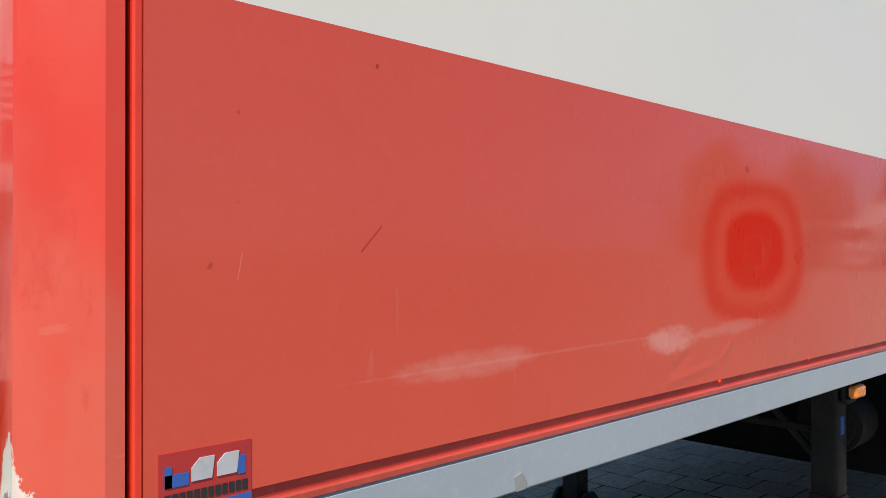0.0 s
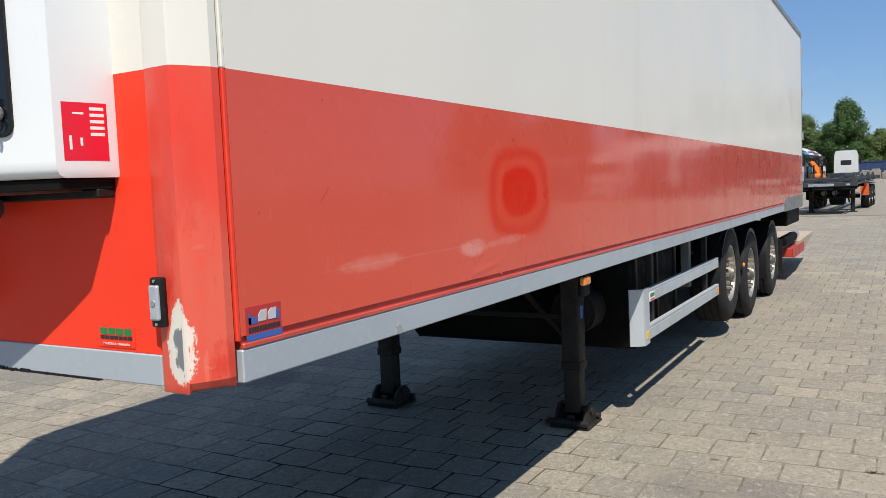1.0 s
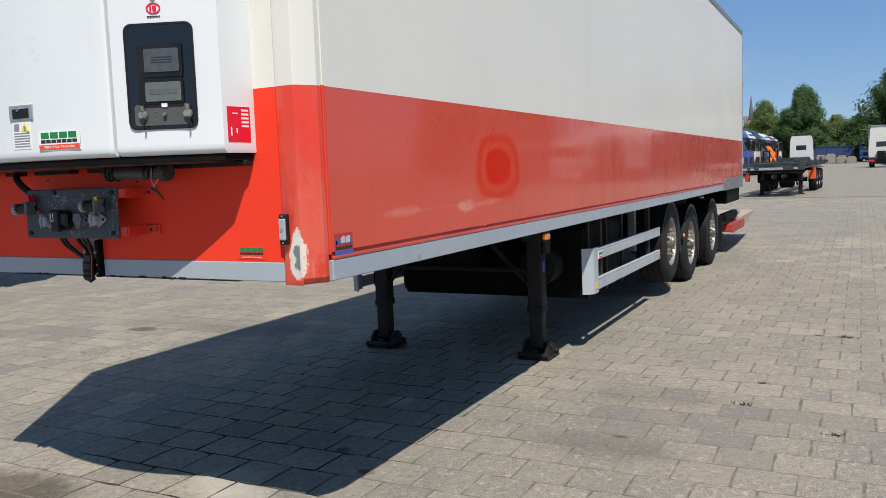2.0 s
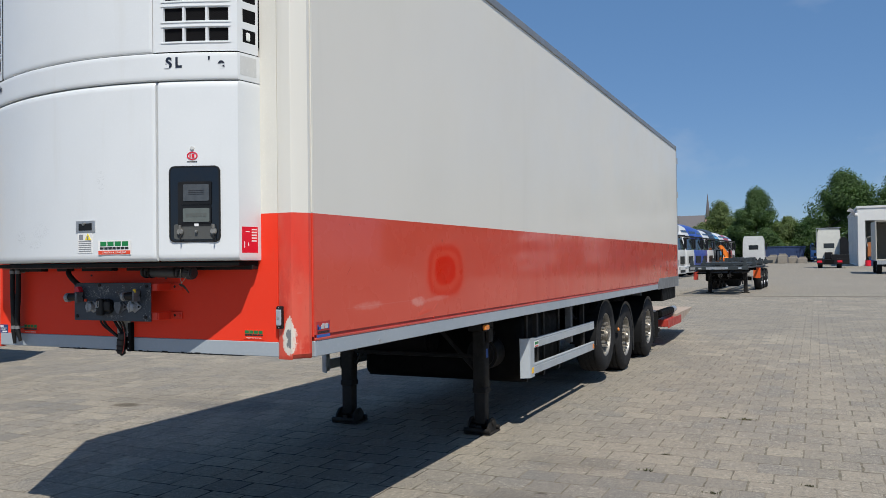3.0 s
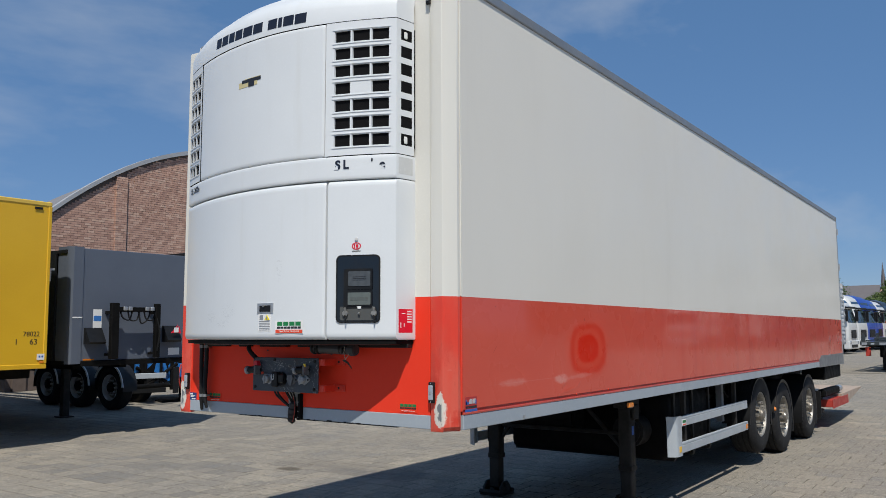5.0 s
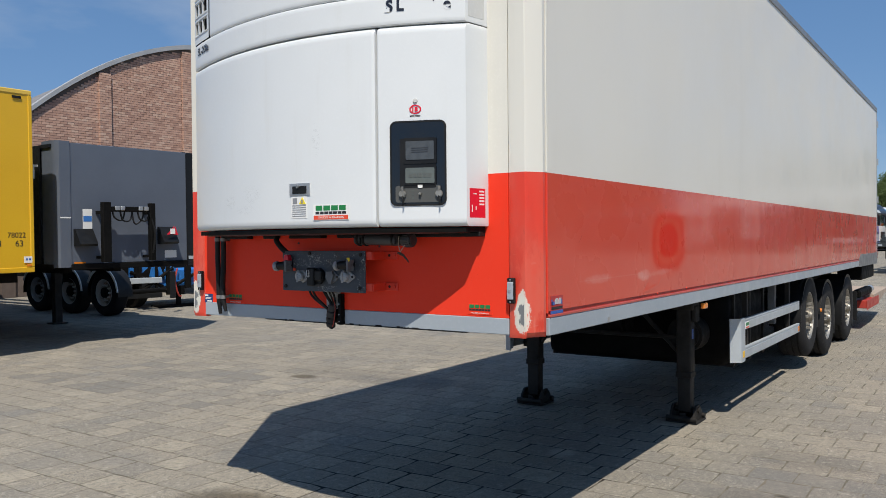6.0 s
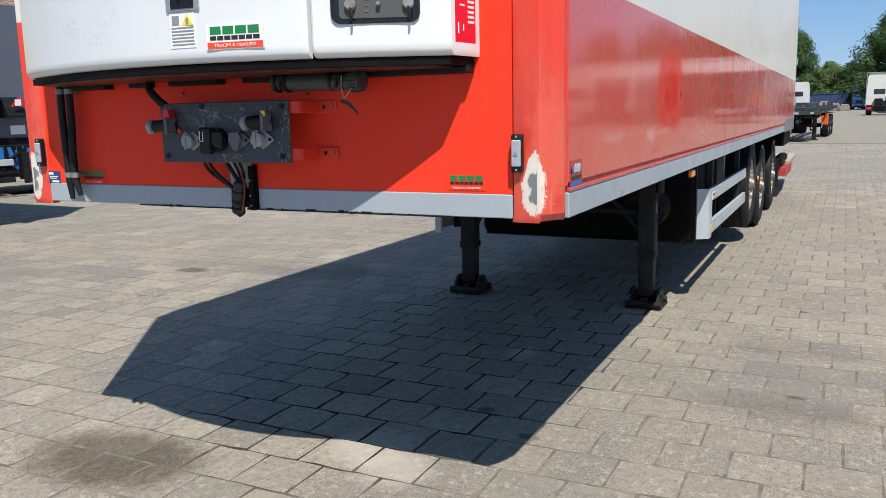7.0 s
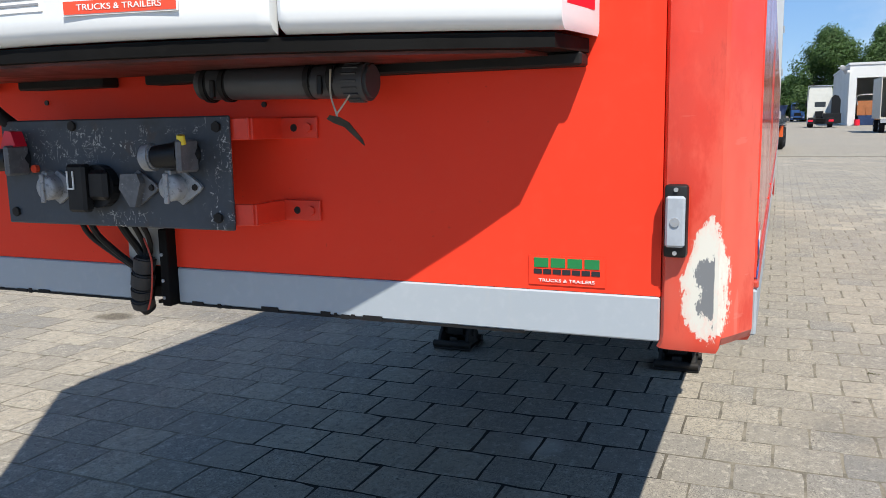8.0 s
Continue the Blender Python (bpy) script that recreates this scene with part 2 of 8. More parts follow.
def post_paint(name, side):
    """Corner post: cream above, red below, primer and bare metal where the paint has gone at the foot."""
    m = Mat(name, CREAM, 0.36, coat=0.2)
    m.mix(m.ramp(m.noise(1.5, 5, 0.6, (1, 1, 0.2)), 0.45, 0.75, 0.0, 0.5), (0.66, 0.62, 0.50, 1))
    x, y, z = m.axes()
    red = m.math("GREATER_THAN", 2.054, z)
    m.mix(red, RED)
    m.mix(m.math("MULTIPLY", red, m.ramp(m.noise(2.2, 5, 0.6, (1, 1, 0.5)), 0.40, 0.62, 0.05, 0.80)), (0.68, 0.125, 0.080, 1))
    low = m.math("MULTIPLY", red, m.ramp(z, 1.42, 1.95, 1.0, 0.15))
    m.mix(m.math("MULTIPLY", low, m.ramp(m.noise(5.5, 6, 0.72, (1, 1, 0.45)), 0.50, 0.62, 0.0, 0.75)), (0.60, 0.028, 0.012, 1))
    for sc_, st_ in ((26, (1.4, 1.4, 0.25)), (30, (0.5, 0.5, 2.6))):
        m.mix(m.math("MULTIPLY", low, m.ramp(m.noise(sc_, 2, 0.5, st_), 0.70, 0.73, 0.0, 0.22)), (0.72, 0.26, 0.20, 1))
    m.mix(m.math("MULTIPLY", red, m.ramp(m.noise(14, 6, 0.7, (2, 2, 0.6)), 0.58, 0.74, 0.0, 0.4)), (0.42, 0.03, 0.02, 1))
    # brushed-on primer, wider below the middle, round a patch of bare metal with one straight edge
    ragged = m.math("ADD", m.math("MULTIPLY", m.math("SUBTRACT", m.noise(26, 6, 0.85, (1, 1, 0.7)), 0.5), 2.6), m.math("MULTIPLY", m.math("SUBTRACT", m.noise(110, 4, 0.8, (1, 1, 0.35)), 0.5), 2.2))
    u = m.math("SUBTRACT", m.math("MULTIPLY", y, side), 1.198)
    pz = m.math("DIVIDE", m.math("SUBTRACT", z, 1.363), 0.108)
    bulge = m.math("MULTIPLY", m.math("SUBTRACT", 1.0, m.math("POWER", m.math("ABSOLUTE", m.math("ADD", pz, 0.25)), 2.0)), 0.006)
    pu = m.math("DIVIDE", m.math("ADD", u, bulge), m.ramp(m.math("ABSOLUTE", m.math("ADD", pz, 0.25)), 0.2, 1.15, 0.039, 0.022))
    d = m.math("ADD", m.math("ADD", m.math("POWER", m.math("ABSOLUTE", pu), 2.6), m.math("POWER", m.math("ABSOLUTE", pz), 4.0)), ragged)
    m.mix(m.ramp(d, 0.88, 1.02, 1.0, 0.0), (0.72, 0.70, 0.62, 1))
    m.mix(m.math("MULTIPLY", m.ramp(d, 0.2, 0.85, 0.0, 0.5), m.ramp(d, 0.88, 1.0, 1.0, 0.0)), (0.80, 0.55, 0.47, 1))
    side_cut = m.ramp(m.math("ADD", u, m.math("MULTIPLY", ragged, 0.0012)), 0.0075, 0.0095, 1.0, 0.0)
    for cz, hu, hz in ((1.372, 0.032, 0.031), (1.320, 0.030, 0.034), (1.342, 0.014, 0.066)):
        qy = m.math("DIVIDE", m.math("SUBTRACT", u, 0.009), hu)
        qz = m.math("DIVIDE", m.math("SUBTRACT", z, cz), hz)
        d2 = m.math("ADD", m.math("ADD", m.math("POWER", m.math("ABSOLUTE", qy), 2), m.math("POWER", m.math("ABSOLUTE", qz), 2)), m.math("MULTIPLY", ragged, 1.0))
        m.mix(m.math("MULTIPLY", m.ramp(d2, 0.82, 0.95, 1.0, 0.0), side_cut), (0.19, 0.20, 0.21, 1))
    m.rough(m.noise(6, 4), 0.28, 0.5)
    m.bump(m.noise(4, 3, 0.5, (1, 1, 0.4)), 0.08, 0.02)
    return m.m


MAT_POST_R = post_paint("corner_post_paint", -1)
MAT_POST_L = post_paint("far_corner_post_paint", 1)
MAT_CREAM = simple("cream_paint", CREAM, 0.4, coat=0.15, var=0.07, big=1.4)

m = Mat("rail_grey_paint", (0.36, 0.405, 0.445, 1), 0.42)
m.vary((0.315, 0.36, 0.40, 1), (0.42, 0.46, 0.495, 1), 0.9, 45)
m.mix(m.ramp(m.noise(8, 5, 0.7, (1, 1, 0.15)), 0.6, 0.8, 0.0, 0.4), (0.50, 0.47, 0.40, 1))
m.mix(m.ramp(m.noise(20, 6, 0.7), 0.68, 0.76, 0.0, 0.5), (0.24, 0.26, 0.28, 1))
m.rough(m.noise(6, 4), 0.34, 0.55)
MAT_RAIL = m.m

m = Mat("unit_white_plastic", (0.72, 0.745, 0.755, 1), 0.36, coat=0.08)
m.vary((0.69, 0.715, 0.725, 1), (0.745, 0.77, 0.78, 1), 1.6, 60)
m.mix(m.ramp(m.noise(11, 6, 0.75, (1, 1, 0.3)), 0.66, 0.80, 0.0, 0.35), (0.58, 0.57, 0.52, 1))
m.mix(m.ramp(m.noise(40, 4, 0.8), 0.74, 0.78, 0.0, 0.5), (0.45, 0.44, 0.40, 1))
x, y, z = m.axes()
for cy, cz, hy, hz in ((0.36, 1.90, 0.11, 0.03), (0.30, 1.98, 0.10, 0.06), (0.52, 1.95, 0.07, 0.05), (-0.2, 2.25, 0.03, 0.10)):
    d = m.math("ADD", m.math("POWER", m.math("ABSOLUTE", m.math("DIVIDE", m.math("SUBTRACT", y, cy), hy)), 2), m.math("POWER", m.math("ABSOLUTE", m.math("DIVIDE", m.math("SUBTRACT", z, cz), hz)), 2))
    line = m.noise(38, 3, 0.6, (1, 0.6, 1.5))
    thin = m.math("MULTIPLY", m.ramp(line, 0.47, 0.49, 0.0, 1.0), m.ramp(line, 0.50, 0.52, 1.0, 0.0))
    m.mix(m.math("MULTIPLY", thin, m.ramp(d, 0.2, 1.1, 0.32, 0.0)), (0.34, 0.35, 0.36, 1))
m.mix(m.ramp(m.noise(5, 5, 0.6, (1, 1.0, 0.10)), 0.56, 0.74, 0.0, 0.16), (0.52, 0.50, 0.44, 1))
m.rough(m.noise(5, 4), 0.28, 0.46)
m.bump(m.noise(1.8, 2), 0.04, 0.02)
MAT_UNIT = m.m

MAT_BLACK = simple("black_rubber", (0.009, 0.009, 0.0095, 1), 0.6, var=0.3, spec=0.3)
MAT_PLASTIC = simple("black_plastic", (0.010, 0.0105, 0.0115, 1), 0.45, var=0.3, big=8, spec=0.3)
MAT_DARK = simple("dark_void", (0.012, 0.012, 0.013, 1), 0.8, var=0.2)
MAT_CHASSIS = simple("black_chassis_paint", (0.006, 0.0058, 0.0056, 1), 0.7, var=0.5, big=4, fine=30, bump=0.2, spec=0.12)
MAT_LEG = simple("worn_black_steel", (0.024, 0.022, 0.020, 1), 0.6, var=0.5, big=6, fine=25, bump=0.25, spec=0.25)
MAT_STEEL = simple("galvanised_steel", (0.52, 0.53, 0.54, 1), 0.42, 0.75, var=0.2, big=9, bump=0.1)
MAT_DISC = simple("dusty_wheel_steel", (0.30, 0.275, 0.235, 1), 0.42, 0.7, var=0.5, big=12, fine=40)
MAT_NUT = simple("bare_steel_nut", (0.55, 0.52, 0.47, 1), 0.35, 0.8, var=0.4, big=30)
MAT_RIM = simple("bright_rim_metal", (0.40, 0.385, 0.35, 1), 0.45, 0.7, var=0.5, big=9, fine=30, bump=0.1)
MAT_CHROME = simple("bright_metal", (0.40, 0.385, 0.35, 1), 0.42, 0.8, var=0.45, big=14)
MAT_GUARD = simple("guard_grey_paint", (0.43, 0.47, 0.50, 1), 0.42, 0.1, var=0.14, big=3, fine=45)
MAT_ROOFRAIL = simple("aluminium_roof_rail", (0.30, 0.315, 0.33, 1), 0.45, 0.5, var=0.15, big=2)
MAT_PVC = simple("grey_pvc", (0.045, 0.049, 0.055, 1), 0.42, var=0.2, big=9)
MAT_SMOKE = simple("smoke_grey_window", (0.008, 0.010, 0.014, 1), 0.14, coat=0.2, var=0.1)
MAT_DISPLAY = simple("dim_display_glass", (0.075, 0.082, 0.088, 1), 0.10, var=0.3, big=30)
MAT_LCD = simple("display_glass", (0.12, 0.135, 0.125, 1), 0.12, var=0.15, big=30)
MAT_CLEAR = simple("clear_lens", (0.36, 0.40, 0.45, 1), 0.12, coat=0.4, var=0.2, big=60)
MAT_AMBER = simple("amber_lens", (0.75, 0.22, 0.02, 1), 0.18, coat=0.3, var=0.15, big=50)
MAT_YELLOW_LENS = simple("yellow_reflector", (0.85, 0.50, 0.04, 1), 0.2, coat=0.3, var=0.1)
MAT_REDPLATE = simple("red_steel_paint", (0.45, 0.045, 0.03, 1), 0.5, var=0.25, big=5)
MAT_RAIL_REAR = simple("dull_grey_steel", (0.23, 0.235, 0.24, 1), 0.5, 0.3, var=0.25, big=5)
MAT_SILL = simple("faded_sill_red", (0.54, 0.062, 0.036, 1), 0.4, coat=0.6, var=0.22, big=5)
# reflection of the red front wall, put into the colour
MAT_UNDER = simple("red_reflection_underside", (0.10, 0.022, 0.016, 1), 0.4, var=0.6, big=9)
MAT_BRACKET = simple("red_bracket_paint", RED, 0.4, var=0.12, big=7)
MAT_STICKER_RED = simple("red_sticker", (0.70, 0.012, 0.035, 1), 0.35, var=0.05)
MAT_STICKER_WHITE = simple("white_sticker", (0.80, 0.80, 0.78, 1), 0.4, var=0.05)
MAT_STICKER_BLUE = simple("blue_sticker", (0.03, 0.11, 0.40, 1), 0.4, var=0.12)
MAT_STICKER_GREEN = simple("green_print", (0.012, 0.20, 0.055, 1), 0.4, var=0.08)
MAT_STICKER_DARK = simple("black_print", (0.02, 0.02, 0.024, 1), 0.4, var=0.1)
MAT_STICKER_ORANGE = simple("orange_red_print", (0.75, 0.075, 0.03, 1), 0.4, var=0.05)
MAT_STICKER_YELLOW = simple("yellow_print", (0.85, 0.68, 0.05, 1), 0.4, var=0.05)
MAT_NAVY = simple("navy_print", (0.012, 0.016, 0.032, 1), 0.4, var=0.1)

m = Mat("tyre_rubber", (0.022, 0.022, 0.023, 1), 0.8, spec=0.2)
m.vary((0.017, 0.017, 0.018, 1), (0.05, 0.048, 0.045, 1), 3, 30)
m.mix(m.ramp(m.noise(5, 5), 0.55, 0.75, 0.0, 0.6), (0.075, 0.07, 0.062, 1))
m.bump(m.noise(50, 3), 0.2, 0.004)
MAT_TYRE = m.m

m = Mat("scratched_plate_paint", (0.046, 0.058, 0.074, 1), 0.5, 0.1)
m.vary((0.036, 0.045, 0.058, 1), (0.062, 0.073, 0.088, 1), 6, 60)
m.mix(m.ramp(m.noise(12, 5, 0.7), 0.58, 0.72, 0.0, 0.5), (0.075, 0.052, 0.038, 1))
x, y, z = m.axes()
upper = m.math("MULTIPLY", m.ramp(z, 1.545, 1.59, 0.0, 1.0), m.ramp(z, 1.635, 1.665, 1.0, 0.0))
lower = m.math("MULTIPLY", m.ramp(m.math("ABSOLUTE", m.math("ADD", y, 0.02)), 0.05, 0.12, 1.0, 0.0), m.ramp(z, 1.46, 1.485, 1.0, 0.0))
ends = m.ramp(m.math("ABSOLUTE", m.math("ADD", y, 0.26)), 0.02, 0.06, 0.8, 0.0)
rubbed = m.math("ADD", m.math("MAXIMUM", upper, m.math("MAXIMUM", lower, ends)), m.math("MULTIPLY", m.math("SUBTRACT", m.noise(9, 4, 0.7), 0.5), 1.6))
patchy = m.ramp(rubbed, 0.35, 0.95)
m.mix(m.ramp(m.noise(5, 4, 0.7), 0.50, 0.70, 0.0, 0.7), (0.022, 0.020, 0.018, 1))
for k_, (sc_, st) in enumerate(((30, (1, 1.0, 1.0)), (42, (1, 1.6, 0.7)), (58, (1, 0.7, 1.4)))):
    n_ = m.noise(sc_, 3, 0.6, st)
    scribble = m.math("MULTIPLY", m.ramp(n_, 0.488, 0.498), m.ramp(n_, 0.502, 0.514, 1.0, 0.0))
    m.mix(m.math("MULTIPLY", scribble, m.math("MULTIPLY", patchy, m.ramp(m.noise(20 + 6 * k_, 3), 0.54, 0.60, 0.0, 0.9))), (0.50, 0.51, 0.50, 1))
m.mix(m.math("MULTIPLY", m.ramp(m.noise(45, 4, 0.7), 0.67, 0.69, 0.0, 0.9), patchy), (0.55, 0.56, 0.54, 1))
m.bump(m.noise(30, 4), 0.2, 0.003)
MAT_PLATE = m.m

m = Mat("wire_mesh", (0.0035, 0.0035, 0.004, 1), 0.8, spec=0.1)
wv = m.node("TexWave")
wv.wave_type, wv.bands_direction = "BANDS", "DIAGONAL"
wv.inputs["Scale"].default_value = 60
m.link(m.pos, wv.inputs["Vector"])
m.mix(m.ramp(wv.outputs["Fac"], 0.72, 0.85, 0.0, 0.8), (0.014, 0.014, 0.016, 1))
MAT_MESH = m.m


def paving(name, per_piece, worn_grey=0.0):
    """Weathered 30 cm concrete flags; stains lie where they lie in the yard."""
    m = Mat(name, (0.325, 0.290, 0.232, 1), 0.85, spec=0.25)
    pos = m.node("NewGeometry").outputs["Position"]
    rnd = m.node("ObjectInfo").outputs["Random"] if per_piece else m.node("NewGeometry").outputs["Random Per Island"]
    m.mix(m.ramp(rnd, 0.0, 0.55, 0.75, 0.0), (0.225, 0.208, 0.178, 1))
    m.mix(m.ramp(rnd, 0.72, 1.0, 0.0, 0.55), (0.395, 0.352, 0.277, 1))
    m.mix(m.ramp(m.noise(0.55, 4, 0.6, source=pos), 0.48, 0.64, 0.0, 0.75), (0.225, 0.212, 0.19, 1))
    m.mix(m.ramp(m.noise(0.16, 3, 0.5, source=pos), 0.45, 0.62, 0.0, 0.45), (0.25, 0.225, 0.185, 1))
    m.mix(m.ramp(m.noise(6.5, 7, 0.8, source=pos), 0.48, 0.68, 0.0, 0.62), (0.19, 0.176, 0.157, 1))
    rnd2 = m.math("FRACT", m.math("MULTIPLY", rnd, 7.31))
    worn = m.ramp(rnd2, 0.25, 0.85, 0.25, 1.0)          # some flags have lost their skin and show the grit
    m.mix(m.math("MULTIPLY", m.ramp(rnd2, 0.72, 0.9, 0.0, 0.45), m.ramp(m.noise(1.1, 2, source=pos), 0.45, 0.6)), (0.20, 0.20, 0.195, 1))
    m.mix(m.math("MULTIPLY", m.ramp(m.noise(85, 4, 0.85, source=pos), 0.49, 0.60, 0.0, 0.95), worn), (0.115, 0.108, 0.096, 1))
    m.mix(m.math("MULTIPLY", m.ramp(m.noise(120, 3, 0.8, source=pos), 0.56, 0.66, 0.0, 0.55), worn), (0.54, 0.50, 0.43, 1))
    m.mix(m.ramp(m.noise(34, 2, 0.5, source=pos), 0.70, 0.73, 0.0, 0.8), (0.055, 0.052, 0.047, 1))
    m.mix(m.ramp(m.noise(95, 2, 0.5, source=pos), 0.650, 0.685, 0.0, 0.55), (0.56, 0.53, 0.47, 1))
    m.mix(m.ramp(m.noise(74, 2, 0.5, source=pos), 0.645, 0.675, 0.0, 0.75), (0.08, 0.076, 0.069, 1))
    m.mix(m.ramp(m.noise(26, 5, 0.75, source=pos), 0.50, 0.61, 0.0, 0.62), (0.175, 0.163, 0.142, 1))
    m.mix(m.ramp(m.noise(19, 5, 0.75, source=pos), 0.53, 0.65, 0.0, 0.52), (0.48, 0.443, 0.37, 1))
    if worn_grey:
        m.mix(m.ramp(m.noise(60, 4, 0.8, source=pos), 0.40, 0.62, worn_grey, worn_grey * 0.45), (0.135, 0.134, 0.132, 1))
    x, y, z = m.axes(pos)
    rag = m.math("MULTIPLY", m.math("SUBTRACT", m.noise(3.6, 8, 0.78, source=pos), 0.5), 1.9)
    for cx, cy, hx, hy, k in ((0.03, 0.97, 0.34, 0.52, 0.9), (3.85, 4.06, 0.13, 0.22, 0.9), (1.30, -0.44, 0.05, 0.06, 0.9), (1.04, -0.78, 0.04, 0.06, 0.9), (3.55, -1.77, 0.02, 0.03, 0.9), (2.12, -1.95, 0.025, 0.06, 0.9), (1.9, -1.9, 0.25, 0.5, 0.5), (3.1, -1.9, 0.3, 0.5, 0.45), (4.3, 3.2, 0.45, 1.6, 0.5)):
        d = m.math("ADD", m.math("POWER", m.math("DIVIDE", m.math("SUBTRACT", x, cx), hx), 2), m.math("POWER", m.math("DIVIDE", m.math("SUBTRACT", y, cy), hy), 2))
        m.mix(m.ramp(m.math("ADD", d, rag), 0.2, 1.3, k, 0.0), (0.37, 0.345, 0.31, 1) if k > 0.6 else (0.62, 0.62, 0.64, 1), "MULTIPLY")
    for cx, cy, hx, hy in ((2.35, -0.25, 0.13, 0.12), (0.62, -0.12, 0.26, 0.22), (0.45, -0.35, 0.2, 0.2)):
        d = m.math("ADD", m.math("POWER", m.math("DIVIDE", m.math("SUBTRACT", x, cx), hx), 2), m.math("POWER", m.math("DIVIDE", m.math("SUBTRACT", y, cy), hy), 2))
        m.mix(m.ramp(m.math("ADD", d, m.math("MULTIPLY", rag, 0.8)), 0.1, 1.4, 0.45, 0.0), (0.52, 0.48, 0.42, 1))
    h = m.math("ADD", m.noise(120, 3, 0.7, source=pos), m.math("MULTIPLY", m.noise(14, 4, source=pos), 0.8))
    m.bump(h, 0.6, 0.006)
    return m


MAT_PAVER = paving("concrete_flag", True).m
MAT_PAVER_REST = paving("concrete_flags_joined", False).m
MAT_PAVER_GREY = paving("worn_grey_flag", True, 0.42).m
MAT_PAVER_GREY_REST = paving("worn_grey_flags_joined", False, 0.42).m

PITCH_X, PITCH_Y, ROW0, COL0 = 0.300, 0.309, 0.655, -1.262
m = paving("yard_paving", False)
pos = m.node("NewGeometry").outputs["Position"]
px, py, pz = m.axes(pos)
cmb = m.node("CombineXYZ")
m.link(m.math("SUBTRACT", py, COL0), cmb.inputs[0])
m.link(m.math("SUBTRACT", px, ROW0), cmb.inputs[1])
bt = m.node("TexBrick")
bt.offset, bt.offset_frequency = 0.5, 2
bt.inputs["Color1"].default_value = (0, 0, 0, 1)
bt.inputs["Color2"].default_value = (0.35, 0.35, 0.35, 1)
bt.inputs["Mortar"].default_value = (1, 1, 1, 1)
for k, v in (("Scale", 1.0), ("Mortar Size", 0.010), ("Mortar Smooth", 0.2), ("Brick Width", PITCH_Y), ("Row Height", PITCH_X)):
    bt.inputs[k].default_value = v
m.link(cmb.outputs[0], bt.inputs["Vector"])
m.mix(m.math("MULTIPLY", bt.outputs["Fac"], 0.4), (0.10, 0.09, 0.075, 1))
MAT_GROUND = m.m
# joint filling: pale sand with dirt; shade under the trailer painted in as black
m = Mat("joint_sand", (0.215, 0.193, 0.153, 1), 0.95, spec=0.1)
m.mix(m.ramp(m.noise(7, 4, 0.7), 0.38, 0.60, 0.0, 0.75), (0.10, 0.091, 0.075, 1))
m.mix(m.ramp(m.noise(60, 3), 0.5, 0.7, 0.0, 0.5), (0.27, 0.245, 0.20, 1))
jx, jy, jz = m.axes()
under_shade = m.math("ADD", m.math("POWER", m.math("ABSOLUTE", m.math("DIVIDE", m.math("SUBTRACT", jx, 2.9), 2.9)), 2.5), m.math("POWER", m.math("ABSOLUTE", m.math("DIVIDE", m.math("SUBTRACT", jy, 0.2), 1.15)), 2.5))
under_shade = m.math("ADD", under_shade, m.math("MULTIPLY", m.math("SUBTRACT", m.noise(1.6, 5, 0.7), 0.5), 1.6))
m.mix(m.ramp(under_shade, 0.5, 1.3, 0.92, 0.0), (0.016, 0.0145, 0.013, 1))
m.rough(m.noise(9, 4), 0.87, 1.0)
MAT_SAND = m.m


# ---- mesh helpers ----
def mesh_of(name, bm, material, smooth=False, crease=38):
    me = bpy.data.meshes.new(name)
    bmesh.ops.recalc_face_normals(bm, faces=bm.faces)
    bm.to_mesh(me)
    bm.free()
    me.materials.append(material)
    if smooth:
        for p in me.polygons:
            p.use_smooth = True
        me.set_sharp_from_angle(angle=radians(crease))
    return me


def part(name, bm, material, parent, label="", smooth=False, crease=38):
    ob = new(name, mesh_of(name, bm, material, smooth, crease))
    ob.parent = parent
    if label:
        ob["label"] = label
    return ob


def thing(name, label, category, m=None, group="", kind=""):
    ob = new(name)
    ob.empty_display_size = 0.2
    if m is not None:
        ob.matrix_basis = m
    return tagged(ob, label, category, group, kind)


def box(bm, x0, x1, y0, y1, z0, z1, bevel=0.0, seg=1):
    b = bmesh.new()
    bmesh.ops.create_cube(b, size=1)
    for v in b.verts:
        v.co = ((x0 + x1) / 2 + v.co.x * abs(x1 - x0), (y0 + y1) / 2 + v.co.y * abs(y1 - y0), (z0 + z1) / 2 + v.co.z * abs(z1 - z0))
    if bevel:
        bmesh.ops.bevel(b, geom=b.edges[:], offset=bevel, segments=seg, affect="EDGES", profile=0.5)
    return merge(bm, b)


def merge(bm, b, m=None):
    if m is not None:
        b.transform(m)
    me = bpy.data.meshes.new("tmp")
    b.to_mesh(me)
    b.free()
    bm.from_mesh(me)
    bpy.data.meshes.remove(me)
    return bm


def boxes(*specs, bevel=0.0):
    bm = bmesh.new()
    for s in specs:
        box(bm, *s, bevel=bevel)
    return bm


def cyl(bm, p, q, r, r2=None, seg=16, caps=True, bevel=0.0):
    p, q = Vector(p), Vector(q)
    b = bmesh.new()
    bmesh.ops.create_cone(b, cap_ends=caps, segments=seg, radius1=r, radius2=r if r2 is None else r2, depth=(q - p).length)
    if bevel:
        rim = [e for e in b.edges if any(len(f.verts) > 4 for f in e.link_faces)]
        bmesh.ops.bevel(b, geom=rim, offset=bevel, segments=2, affect="EDGES")
    turn = (q - p).to_track_quat("Z", "Y").to_matrix().to_4x4()
    return merge(bm, b, Matrix.Translation((p + q) / 2) @ turn)


